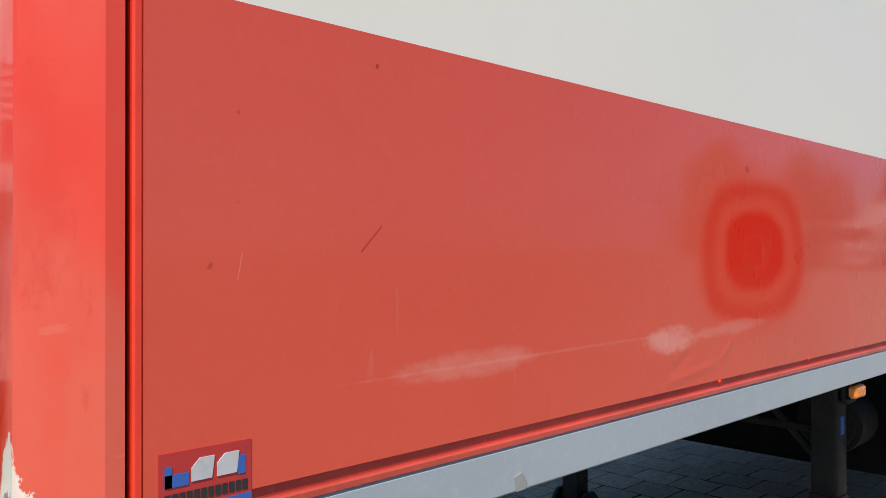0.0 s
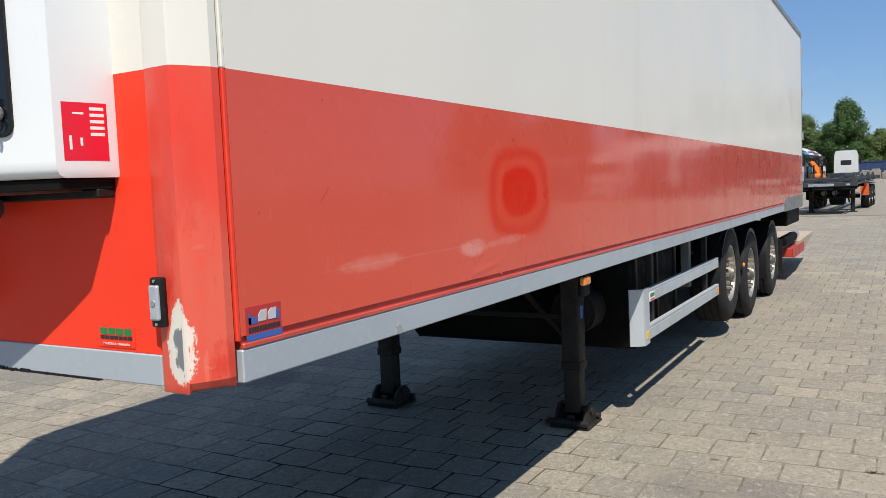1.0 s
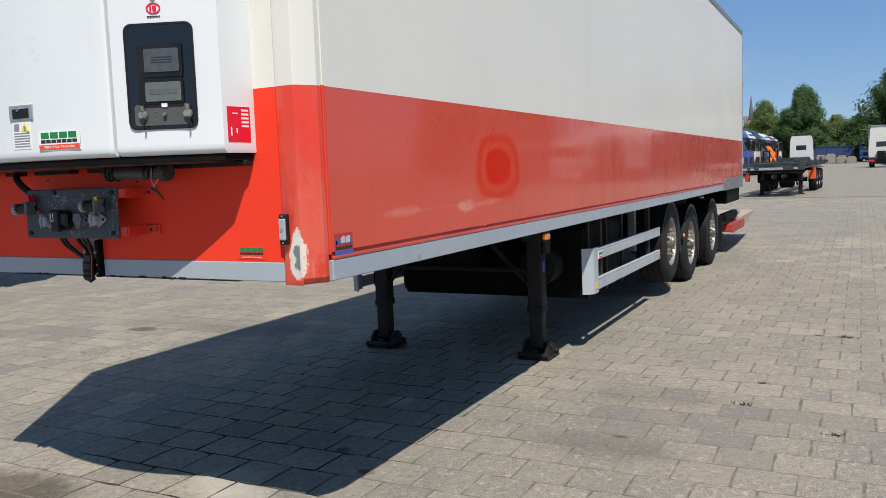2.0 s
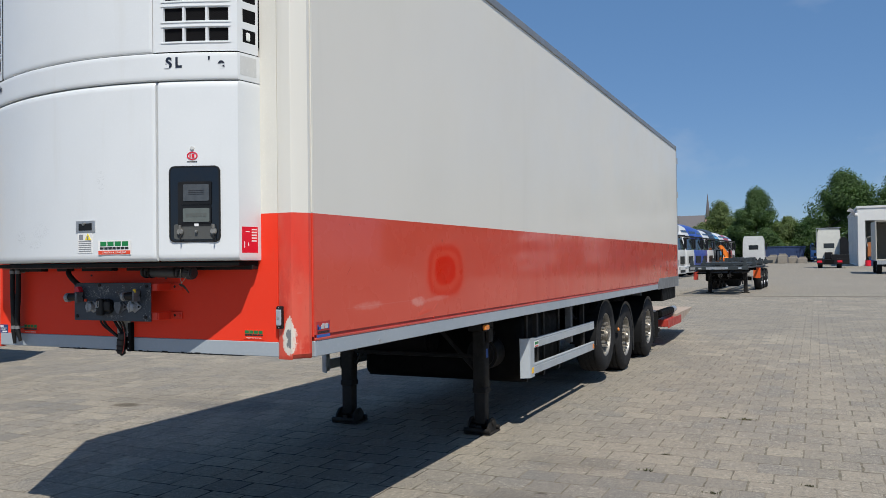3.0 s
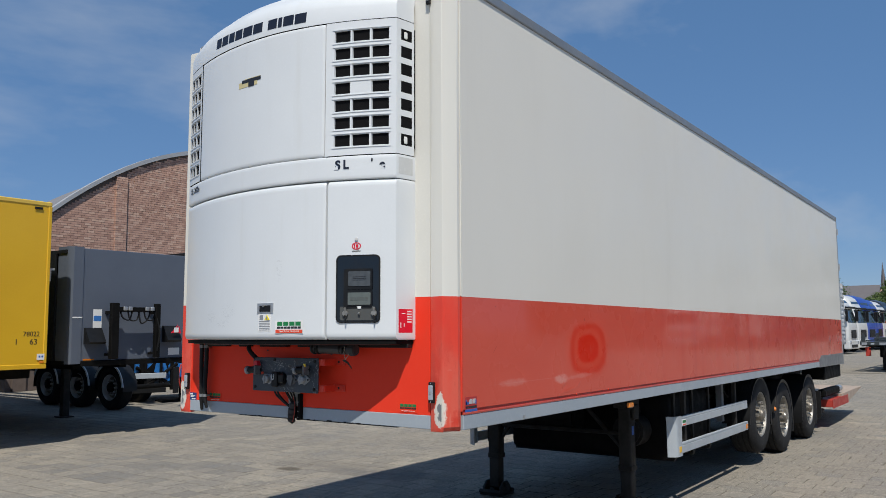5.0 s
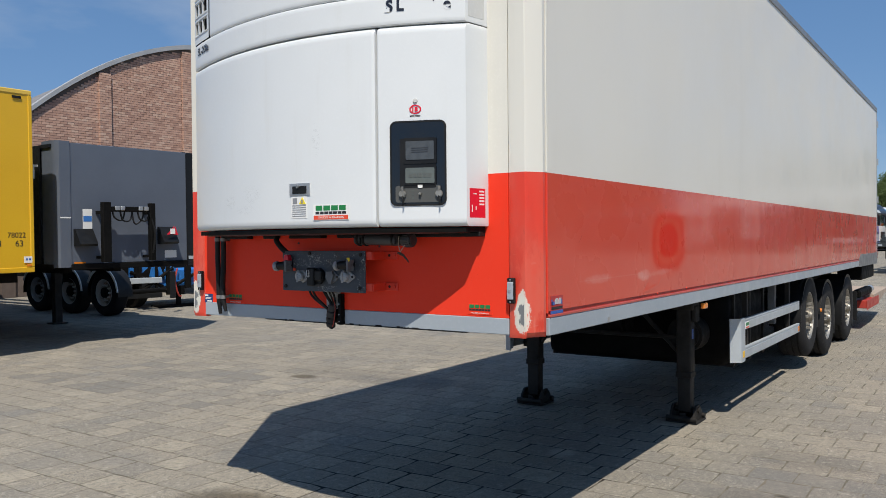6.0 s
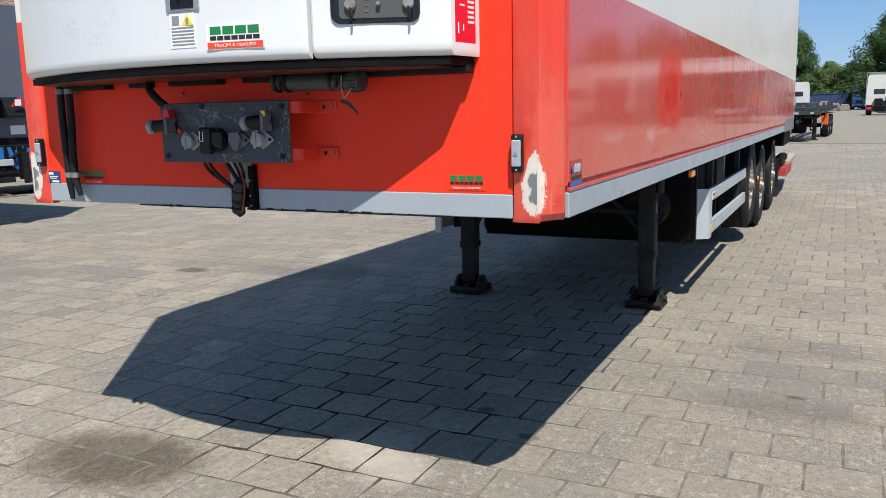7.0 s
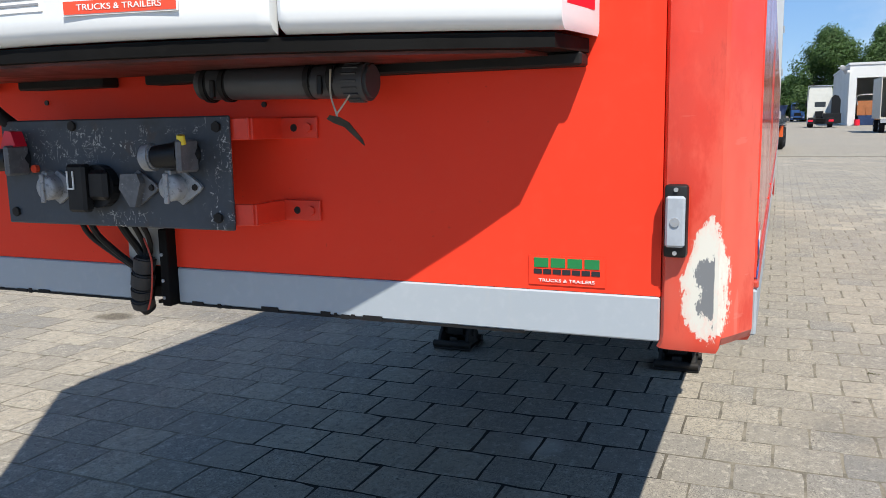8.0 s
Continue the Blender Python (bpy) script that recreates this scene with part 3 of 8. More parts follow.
def tube(bm, pts, r, seg=8):
    """A round bar or hose along points, smoothed."""
    pts = [Vector(p) for p in pts]
    fine = []
    for i in range(len(pts) - 1):
        a, b, c, d = pts[max(i - 1, 0)], pts[i], pts[i + 1], pts[min(i + 2, len(pts) - 1)]
        for k in range(6):
            t = k / 6
            fine.append(0.5 * ((2 * b) + (c - a) * t + (2 * a - 5 * b + 4 * c - d) * t * t + (3 * b - a - 3 * c + d) * t ** 3))
    fine.append(pts[-1])
    rings = []
    up = Vector((0.3, 0.9, 0.31)).normalized()
    for i, p in enumerate(fine):
        t = (fine[min(i + 1, len(fine) - 1)] - fine[max(i - 1, 0)]).normalized()
        s = t.cross(up).normalized()
        u = s.cross(t)
        rings.append([bm.verts.new(p + r * (math.cos(2 * math.pi * k / seg) * s + math.sin(2 * math.pi * k / seg) * u)) for k in range(seg)])
    for a, b in zip(rings, rings[1:]):
        for k in range(seg):
            bm.faces.new((a[k], a[(k + 1) % seg], b[(k + 1) % seg], b[k]))
    bm.faces.new(rings[0])
    bm.faces.new(rings[-1][::-1])
    return bm


def prism(bm, outline, axis, a, b):
    """A polygon drawn in the two other axes, drawn out along axis from a to b."""
    i = "xyz".index(axis)
    rings = []
    for v in (a, b):
        ring = []
        for p, q in outline:
            co = [p, q]
            co.insert(i, v)
            ring.append(bm.verts.new(co))
        rings.append(ring)
    n = len(outline)
    for k in range(n):
        bm.faces.new((rings[0][k], rings[0][(k + 1) % n], rings[1][(k + 1) % n], rings[1][k]))
    bm.faces.new(rings[0][::-1])
    bm.faces.new(rings[1])
    return bm


def lathe(bm, profile, centre, seg=32, axis="y"):
    """Turn (radius, along) pairs round an axis through centre."""
    rings = []
    for r, s in profile:
        ring = []
        for k in range(seg):
            a = 2 * math.pi * k / seg
            c = {"y": (r * math.cos(a), s, r * math.sin(a)), "x": (s, r * math.cos(a), r * math.sin(a)), "z": (r * math.cos(a), r * math.sin(a), s)}[axis]
            ring.append(bm.verts.new(Vector(centre) + Vector(c)))
        rings.append(ring)
    for a, b in zip(rings, rings[1:]):
        for k in range(seg):
            bm.faces.new((a[k], a[(k + 1) % seg], b[(k + 1) % seg], b[k]))
    return bm


def lettering(words, size, m, material, parent, name="lettering", label=""):
    """Words in the built-in font, turned into a thin mesh."""
    cu = bpy.data.curves.new("words", "FONT")
    cu.body, cu.size, cu.extrude, cu.align_x, cu.align_y = words, size, 0.0004, "CENTER", "CENTER"
    tmp = bpy.data.objects.new("words", cu)
    me = bpy.data.meshes.new_from_object(tmp)
    bpy.data.objects.remove(tmp)
    me.transform(m)
    me.materials.append(material)
    ob = new(name, me)
    ob.parent = parent
    if label:
        ob["label"] = label
    return ob


FACE_FRONT = Matrix(((0, 0, -1, 0), (-1, 0, 0, 0), (0, 1, 0, 0), (0, 0, 0, 1)))    # words read on a wall that faces -x
FACE_SIDE = Matrix(((1, 0, 0, 0), (0, 0, -1, 0), (0, 1, 0, 0), (0, 0, 0, 1)))      # words read on a wall that faces -y


# ---- ground ----
bm = bmesh.new()
# one sheet, sunk where the flags lie
BX0, BX1, BY0, BY1 = ROW0 - 32 * PITCH_X, ROW0 + 106 * PITCH_X, COL0 - 33.5 * PITCH_Y, COL0 + 40 * PITCH_Y
gx = [-2500, -600, -120, BX0, BX0 + 0.02, 12.0, BX1 - 0.02, BX1, 120, 600, 2500]
gy = [-2500, -600, -120, BY0, BY0 + 0.02, 0.0, BY1 - 0.02, BY1, 120, 600, 2500]
grid = [[bm.verts.new((gx_, gy_, -0.03 if BX0 < gx_ < BX1 and BY0 < gy_ < BY1 else -0.008)) for gy_ in gy] for gx_ in gx]
for ra, rb in zip(grid, grid[1:]):
    for k in range(len(gy) - 1):
        bm.faces.new((ra[k], rb[k], rb[k + 1], ra[k + 1]))
ground = tagged(new("ground", mesh_of("ground", bm, MAT_GROUND)), "wide yard paved with weathered square concrete flags", "paved yard", kind="structure")

# ---- the semi-trailer ----
L, HW, TOP, LOW, LINE = 13.45, 1.27, 4.145, 1.237, 2.055
trailer = thing("semi_trailer", "white box semi-trailer with faded red lower band on landing legs", "semi-trailer", pose(0, 0, 0, 0, 0.37, 0))
RAIL_TOP = 1.327
FALL = 0.046                             # the roof falls this much to the rear
WIDER = 0.069                            # the front wall reaches this much further on the left
HL = 1.287                               # half width on the left


def lowered(bm):
    for v in bm.verts:
        v.co.z -= FALL * v.co.x / L
    return bm



# side skins
for s, side_mat, red_mat in ((-1, MAT_WHITE_SIDE, MAT_RED_SIDE), (1, MAT_WHITE_SIDE, MAT_RED_SIDE)):
    hw = HW if s < 0 else HL
    y0, y1 = sorted((s * (hw - 0.06), s * hw))
    part("side_panel", prism(bmesh.new(), [(0.1255, LINE), (L - 0.03, LINE + 0.014), (L - 0.03, TOP - FALL - 0.07), (0.1255, TOP - 0.07)], "y", y0, y1), side_mat, trailer, "large smooth off-white side panel")
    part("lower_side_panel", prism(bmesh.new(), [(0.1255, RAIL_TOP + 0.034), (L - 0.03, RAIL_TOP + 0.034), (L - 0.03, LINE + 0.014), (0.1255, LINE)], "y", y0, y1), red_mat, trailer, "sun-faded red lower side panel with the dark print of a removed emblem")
    # red lip over the rail, with a shadow groove above it
    ya, yb = sorted((s * (hw - 0.02), s * (hw + 0.006)))
    part("sill_strip", boxes((0.1275, 11.1, ya, yb, RAIL_TOP, RAIL_TOP + 0.015), bevel=0.003), MAT_SILL, trailer, "thin faded red sill strip")
    yc, yd = sorted((s * (hw - 0.006), s * (hw - 0.05)))
    part("sill_groove", boxes((0.1255, 11.1, yc, yd, RAIL_TOP + 0.001, RAIL_TOP + 0.035)), MAT_REDPLATE, trailer, "shaded dark red groove above the sill strip")
    bm = bmesh.new()
    ya, yb = (-(hw + 0.004), -(hw - 0.05)) if s < 0 else (hw - 0.05, hw + 0.004)
    box(bm, 0.1235, 11.1, ya, yb, LOW, RAIL_TOP - 0.001, bevel=0.004)
    part("side_rail", bm, MAT_RAIL, trailer, "pale grey painted bottom rail")
    bm = bmesh.new()
    ya, yb = (-(hw + 0.006), -(hw - 0.05)) if s < 0 else (hw - 0.05, hw + 0.006)
    prism(bm, [(11.1, LOW - 0.01), (11.1, RAIL_TOP + 0.02), (11.28, RAIL_TOP + 0.10), (L, RAIL_TOP + 0.10), (L, LOW - 0.015)], "y", ya, yb)
    part("rear_rail", bm, MAT_RAIL_REAR, trailer, "deeper grey rear rail plate")
    ya, yb = (-(hw + 0.012), -(hw - 0.1)) if s < 0 else (hw - 0.1, hw + 0.012)
    part("roof_rail", lowered(box(bmesh.new(), 0.13, L, ya, yb, TOP - 0.075, TOP, bevel=0.006)), MAT_ROOFRAIL, trailer, "grey aluminium roof edge rail")
    # upright trim between corner post and side skin
    ya, yb = (-(hw + 0.001), -(hw - 0.02)) if s < 0 else (hw - 0.02, hw + 0.001)
    part("edge_trim", boxes((0.1110, 0.1250, ya, yb, RAIL_TOP + 0.022, LINE - 0.001), bevel=0.003), MAT_BRACKET, trailer, "thin red upright trim")
    part("upper_edge_trim", boxes((0.1110, 0.1250, ya, yb, LINE, TOP - 0.075), bevel=0.003), MAT_CREAM, trailer, "thin cream upright trim")

part("roof", lowered(boxes((0.0, L, -HW + 0.1, HL - 0.1, TOP - 0.06, TOP - 0.012))), MAT_WHITE_SIDE, trailer)
part("floor_pan", boxes((0.05, L - 0.03, -HW + 0.061, HL - 0.061, LOW + 0.03, LOW + 0.11)), MAT_CHASSIS, trailer)
part("front_roof_rail", boxes((-0.008, 0.12, -1.10, 1.10 + WIDER, TOP - 0.09, TOP - 0.003), bevel=0.006), MAT_ROOFRAIL, trailer, "grey roof edge rail")
part("front_wall", boxes((0.0, 0.07, -1.1142, 1.1142 + WIDER, LINE, TOP - 0.091)), MAT_CREAM, trailer, "cream painted front bulkhead")
part("lower_front_wall", boxes((0.0, 0.07, -1.1142, 1.1142 + WIDER, RAIL_TOP + 0.001, LINE)), MAT_RED_FRONT, trailer, "glossy red lower front bulkhead")
bm = bmesh.new()
box(bm, -0.004, 0.06, -1.1138, -0.030, LOW + 0.008, RAIL_TOP, bevel=0.003)
box(bm, -0.004, 0.06, 0.106, 1.1138 + WIDER, LOW + 0.008, RAIL_TOP, bevel=0.003)
part("front_rail", bm, MAT_RAIL, trailer, "grey front bottom rail with a slot for the cables")
part("sealant_bead", boxes((-0.0052, 0.05, -0.86, -0.031, LOW + 0.0035, LOW + 0.0078), (-0.0052, 0.05, 0.107, 0.62, LOW + 0.0035, LOW + 0.0078)), MAT_BLACK, trailer, "thin black sealant bead")
# chipped black sealant along the bottom of the front rail
rnd = random.Random(4)
yy = 0.55
while yy > -0.72:
    w = rnd.uniform(0.006, 0.045)
    if rnd.random() < 0.28:
        bm = bmesh.new()
        box(bm, -0.006, 0.05, yy - w, yy, LOW + 0.0045 - rnd.uniform(0, 0.003), LOW + 0.009 + rnd.uniform(0, 0.006))
        part("sealant", bm, MAT_BLACK, trailer, "torn black sealant")
    yy -= w + rnd.uniform(0.0, 0.03)

# rear frame and doors
bm = bmesh.new()
for ya, yb in ((-HW - 0.004, -HW + 0.09), (HL - 0.09, HL + 0.004)):
    box(bm, L - 0.03, L + 0.05, ya, yb, LOW, TOP - FALL + 0.004, bevel=0.008)
box(bm, L - 0.03, L + 0.05, -HW + 0.09, HL - 0.09, TOP - FALL - 0.12, TOP - FALL + 0.002)
box(bm, L - 0.03, L + 0.05, -HW + 0.09, HL - 0.09, LOW, LOW + 0.12)
part("rear_frame", bm, MAT_STEEL, trailer, "steel rear door frame")
for ya, yb in ((-HW + 0.092, -0.004), (0.004, HL - 0.092)):
    part("rear_door", boxes((L - 0.02, L + 0.04, ya, yb, LOW + 0.122, TOP - FALL - 0.122), bevel=0.01), MAT_WHITE_SIDE, trailer, "white rear door")
for z in (1.7, 2.4, 3.1, 3.8):
    part("door_hinge", cyl(bmesh.new(), (L + 0.02, -HW - 0.012, z - 0.06), (L + 0.02, -HW - 0.012, z + 0.06), 0.016, seg=10), MAT_STEEL, trailer)


# corner posts: flat front, rounded outer edge
def post_outline(s):
    pts = [(0.03, s * 1.1145), (0.006, s * 1.115), (-0.006, s * 1.122), (-0.011, s * 1.136), (-0.013, s * 1.175), (-0.014, s * 1.214), (-0.0115, s * 1.220), (-0.008, s * 1.2225),
           (0.03, s * 1.244), (0.072, s * 1.2655), (0.077, s * 1.268), (0.102, s * 1.268), (0.104, s * 1.2), (0.03, s * 1.18)]
    if s > 0:                            # the far post is squarer at its outer edge
        pts = [(px_, min(py_, 1.2225) + 0.1 * max(0.0, py_ - 1.2225)) for px_, py_ in pts]
    return pts


for s, material in ((-1, MAT_POST_R), (1, MAT_POST_L)):
    bm = bmesh.new()
    pts = post_outline(s)
    if s > 0:
        pts = pts[::-1]
    rings = []
    for z, shrink in ((LOW - 0.004, 0.03), (LOW + 0.006, 0.012), (LOW + 0.025, 0.0), (1.6, 0), (LINE, 0), (3.0, 0), (TOP - 0.01 - (0.06 if s > 0 else 0), 0.0), (TOP + 0.012 - (0.06 if s > 0 else 0), 0.008)):
        ring = []
        for px_, py_ in pts:
            k = max(0.0, 0.03 - px_) * 0.3
            out = shrink * (1.0 if abs(py_) > 1.22 and px_ < 0.1 else 0.25)
            ring.append(bm.verts.new((px_ + out * 0.8, py_ - s * out, z)))
        rings.append(ring)
    n = len(pts)
    for a, b in zip(rings, rings[1:]):
        for k in range(n):
            bm.faces.new((a[k], a[(k + 1) % n], b[(k + 1) % n], b[k]))
    bm.faces.new(rings[0][::-1])
    bm.faces.new(rings[-1])
    part("corner_post", bm, material, trailer, "rounded corner post, cream above and red below, paint worn to white primer at its foot", smooth=True, crease=24).location.y = WIDER if s > 0 else 0.0
    # position lamp on the post
    base = bmesh.new()
    yc = s * 1.141
    box(base, -0.034, -0.010, yc - 0.020, yc + 0.020, 1.405, 1.532, bevel=0.006, seg=2)
    lamp = part("front_position_lamp", base, MAT_PLASTIC, trailer, "narrow clear position lamp in a black housing", smooth=True)
    lamp.location.y = WIDER - 0.008 if s > 0 else 0.0
    part("lens", boxes((-0.042, -0.03, yc - 0.0165, yc + 0.0165, 1.424, 1.513), bevel=0.004), MAT_CLEAR, lamp, "clear ribbed lens")
    for z in (1.4135, 1.5235):
        part("screw", cyl(bmesh.new(), (-0.033, yc, z), (-0.037, yc, z), 0.004, seg=8), MAT_STEEL, lamp)
    part("bulb_eye", cyl(bmesh.new(), (-0.041, yc, 1.468), (-0.0445, yc, 1.468), 0.008, seg=12), MAT_STEEL, lamp)
    # upper marker lamp high on the wall
    base = boxes((-0.030, -0.010, s * 1.118 - 0.016, s * 1.118 + 0.016, 3.93, 4.05), bevel=0.004)
    lamp = part("upper_marker_lamp", base, MAT_PLASTIC, trailer, "dark upper marker lamp")
    lamp.location.y = WIDER if s > 0 else 0.0
    part("lens", boxes((-0.037, -0.028, s * 1.118 - 0.009, s * 1.118 + 0.009, 3.95, 3.99), bevel=0.003), MAT_CLEAR, lamp)

# nose of the front wall, sticking slightly out on the red wall: bolted studs
for yy, zz in ((-0.29, 1.69), (0.33, 1.71)):
    part("stud", cyl(bmesh.new(), (0.0, yy, zz), (-0.004, yy, zz), 0.006, seg=8), MAT_STICKER_DARK, trailer)


# printed stickers: plain shapes in their colours; only the common words are lettered
def sticker(parent, name, y0, y1, z0, z1, x, material, label="", depth=0.0016):
    return part(name, boxes((x - depth, x, min(y0, y1), max(y0, y1), z0, z1)), material, parent, label)


def dealer_sticker(parent, y0, y1, z0, z1, x, backing, band, slope=0.0, words=MAT_STICKER_WHITE, label=""):
    """A dealer's sticker: a row of green blocks, a row of dark blocks, a red band with words. y0 is the reading start."""
    st = new("dealer_sticker", mesh_of("dealer_sticker", boxes((-0.0016, 0, -(abs(y1 - y0)) / 2, abs(y1 - y0) / 2, -(z1 - z0) / 2, (z1 - z0) / 2)), backing))
    st.parent = parent
    st["label"] = label or "dealer sticker with green and dark block print"
    st.matrix_local = Matrix.Translation((x, (y0 + y1) / 2, (z0 + z1) / 2)) @ pose(0, 0, 0, 0, 0, slope)
    w, h = abs(y1 - y0), z1 - z0
    for name, n, za, zb, material, marg in (("green_print", 4, 0.60, 0.92, MAT_STICKER_GREEN, 0.06), ("dark_print", 7, 0.37, 0.54, MAT_STICKER_DARK, 0.06)):
        bm = bmesh.new()
        cw = w * (1 - 2 * marg) / n
        for k in range(n):
            ya = w / 2 - marg * w - (k + 0.06) * cw
            box(bm, -0.0026, -0.0014, ya - cw * 0.86, ya, -h / 2 + za * h, -h / 2 + zb * h)
        part(name, bm, material, st)
    if band:
        part("band", boxes((-0.0026, -0.0014, -w / 2 * 0.97, w / 2 * 0.97, -h / 2 + 0.03 * h, -h / 2 + 0.29 * h)), MAT_STICKER_ORANGE, st)
    lettering("TRUCKS & TRAILERS", h * (0.17 if band else 0.15), Matrix.Translation((-0.0032, 0, -h / 2 + 0.155 * h)) @ FACE_FRONT @ Matrix.Diagonal((w * 0.84 / (h * 0.17 * 10.4) if band else w * 0.84 / (h * 0.15 * 10.4), 1, 1, 1)), words, st)
    return st


dealer_sticker(trailer, -0.870, -1.016, 1.338, 1.394, -0.0005, MAT_RED_FRONT, False)
dealer_sticker(trailer, 0.961, 0.822, 1.328, 1.391, -0.0005, MAT_RED_FRONT, False)
blue = sticker(trailer, "blue_label", 1.188, 1.112, 1.325, 1.382, -0.0005, simple("dark_blue_label", (0.016, 0.05, 0.17, 1), 0.4, var=0.1), "small blue label with white print")
for ya, yb, za, zb in ((1.185, 1.155, 1.366, 1.377), (1.180, 1.125, 1.356, 1.360), (1.180, 1.135, 1.348, 1.352), (1.165, 1.120, 1.331, 1.340)):
    part("print", boxes((-0.0034, -0.002, yb, ya, za, zb)), MAT_STICKER_WHITE, blue)
# body builder's label on the side
x0, x1, z0, z1 = 0.145, 0.283, 1.343, 1.434
lab = part("builder_label", boxes((x0, x1, -HW - 0.0018, -HW + 0.001, z0, z1)), simple("builder_label_red", (0.45, 0.03, 0.03, 1), 0.4), trailer, "small red label with blue and white block emblem")
bm = bmesh.new()
box(bm, x0 + 0.008, x0 + 0.018, -HW - 0.003, -HW, z0 + 0.045, z1 - 0.018)
box(bm, x0 + 0.008, x0 + 0.042, -HW - 0.003, -HW, z0 + 0.045, z0 + 0.062)
box(bm, x1 - 0.022, x1 - 0.010, -HW - 0.003, -HW, z0 + 0.045, z1 - 0.02)
box(bm, x0, x1, -HW - 0.003, -HW, z0, z0 + 0.016)
part("blue_print", bm, MAT_STICKER_BLUE, lab)
bm = bmesh.new()
for xa in (x0 + 0.046, x0 + 0.084):
    prism(bm, [(xa, z0 + 0.048), (xa, z0 + 0.066), (xa + 0.012, z0 + 0.078), (xa + 0.034, z0 + 0.078), (xa + 0.030, z0 + 0.048)], "y", -HW - 0.0034, -HW - 0.001)
part("white_print", bm, simple("aged_white_print", (0.50, 0.50, 0.52, 1), 0.45, var=0.15, big=30), lab)
bm = bmesh.new()
for k in range(12):
    xa = x0 + 0.008 + k * 0.0105
    box(bm, xa, xa + 0.008, -HW - 0.003, -HW - 0.001, z0 + 0.022, z0 + 0.036)
part("dark_print", bm, MAT_STICKER_DARK, lab)
# dents by the sill
for xa, za in ((1.701, 1.357), (2.3, 1.362)):
    part("rivet", cyl(bmesh.new(), (xa, -HW + 0.001, za), (xa, -HW - 0.004, za), 0.006, 0.003, seg=8), MAT_RED_FRONT, trailer)
# chip in the bottom rail
bm = bmesh.new()
prism(bm, [(0.862, LOW + 0.002), (0.857, LOW + 0.03), (0.877, LOW + 0.036), (0.892, LOW + 0.02), (0.887, LOW + 0.002)], "y", -HW - 0.0065, -HW)
part("rail_dent", bm, MAT_STEEL, trailer, "scraped bright dent")

# ---- underneath ----
for yy in (-0.52, 0.52):
    bm = bmesh.new()
    prism(bm, [(yy - 0.07, 0), (yy + 0.07, 0), (yy + 0.07, 0.02), (yy + 0.008, 0.03), (yy + 0.008, 0.27), (yy + 0.07, 0.28), (yy + 0.07, 0.30), (yy - 0.07, 0.30), (yy - 0.07, 0.28), (yy - 0.008, 0.27), (yy - 0.008, 0.03), (yy - 0.07, 0.02)], "x", 4.3, 13.2)
    for v in bm.verts:
        v.co.z += LOW + 0.03 - 0.30
    part("chassis_beam", bm, MAT_CHASSIS, trailer)
    part("neck_beam", boxes((0.6, 4.3, yy - 0.06, yy + 0.06, LOW - 0.06, LOW + 0.03), bevel=0.006), MAT_CHASSIS, trailer)
for k in range(22):
    xa = 0.6 + k * 0.58
    part("cross_member", boxes((xa, xa + 0.05, -1.18, 1.18, LOW - 0.02, LOW + 0.03)), MAT_CHASSIS, trailer)
part("coupling_plate_below", boxes((0.35, 1.6, -0.55, 0.55, LOW - 0.012, LOW + 0.03)), MAT_CHASSIS, trailer)


# landing legs
LEG_X = 3.94


def landing_leg(yc):
    up = bmesh.new()
    box(up, LEG_X - 0.068, LEG_X + 0.068, yc - 0.068, yc + 0.068, 0.43, 1.22, bevel=0.018, seg=3)
    box(up, LEG_X - 0.073, LEG_X + 0.073, yc - 0.073, yc + 0.073, 0.43, 0.49, bevel=0.008)
    box(up, LEG_X - 0.11, LEG_X + 0.11, yc - 0.10, yc + 0.02 if yc > 0 else yc + 0.10, 1.06, 1.25, bevel=0.01)
    leg = part("landing_leg", up, MAT_LEG, trailer, "worn black telescopic landing leg with a steel foot", smooth=True)
    low = bmesh.new()
    box(low, LEG_X - 0.06, LEG_X + 0.06, yc - 0.06, yc + 0.06, 0.12, 0.50, bevel=0.01, seg=2)
    part("inner_tube", low, MAT_LEG, leg, smooth=True)
    foot = bmesh.new()
    box(foot, LEG_X - 0.14, LEG_X + 0.15, yc - 0.145, yc + 0.145, 0.004, 0.022, bevel=0.006)
    for ya in (yc - 0.115, yc + 0.095):
        prism(foot, [(LEG_X - 0.13, 0.02), (LEG_X - 0.10, 0.10), (LEG_X - 0.045, 0.155), (LEG_X + 0.045, 0.155), (LEG_X + 0.10, 0.10), (LEG_X + 0.14, 0.02)], "y", ya, ya + 0.02)
    for xa in (LEG_X - 0.13, LEG_X + 0.12):
        cyl(foot, (xa, yc - 0.14, 0.045), (xa, yc + 0.14, 0.045), 0.024, seg=12)
    cyl(foot, (LEG_X, yc - 0.13, 0.11), (LEG_X, yc + 0.13, 0.11), 0.028, seg=14)
    box(foot, LEG_X - 0.105, LEG_X - 0.085, yc - 0.03, yc + 0.03, 0.02, 0.09, bevel=0.004)
    for v in foot.verts:                 # level with the ground under the leaning trailer
        v.co.z += 0.0245
    part("foot", foot, MAT_LEG, leg, "rocking steel foot", smooth=True)
    return leg


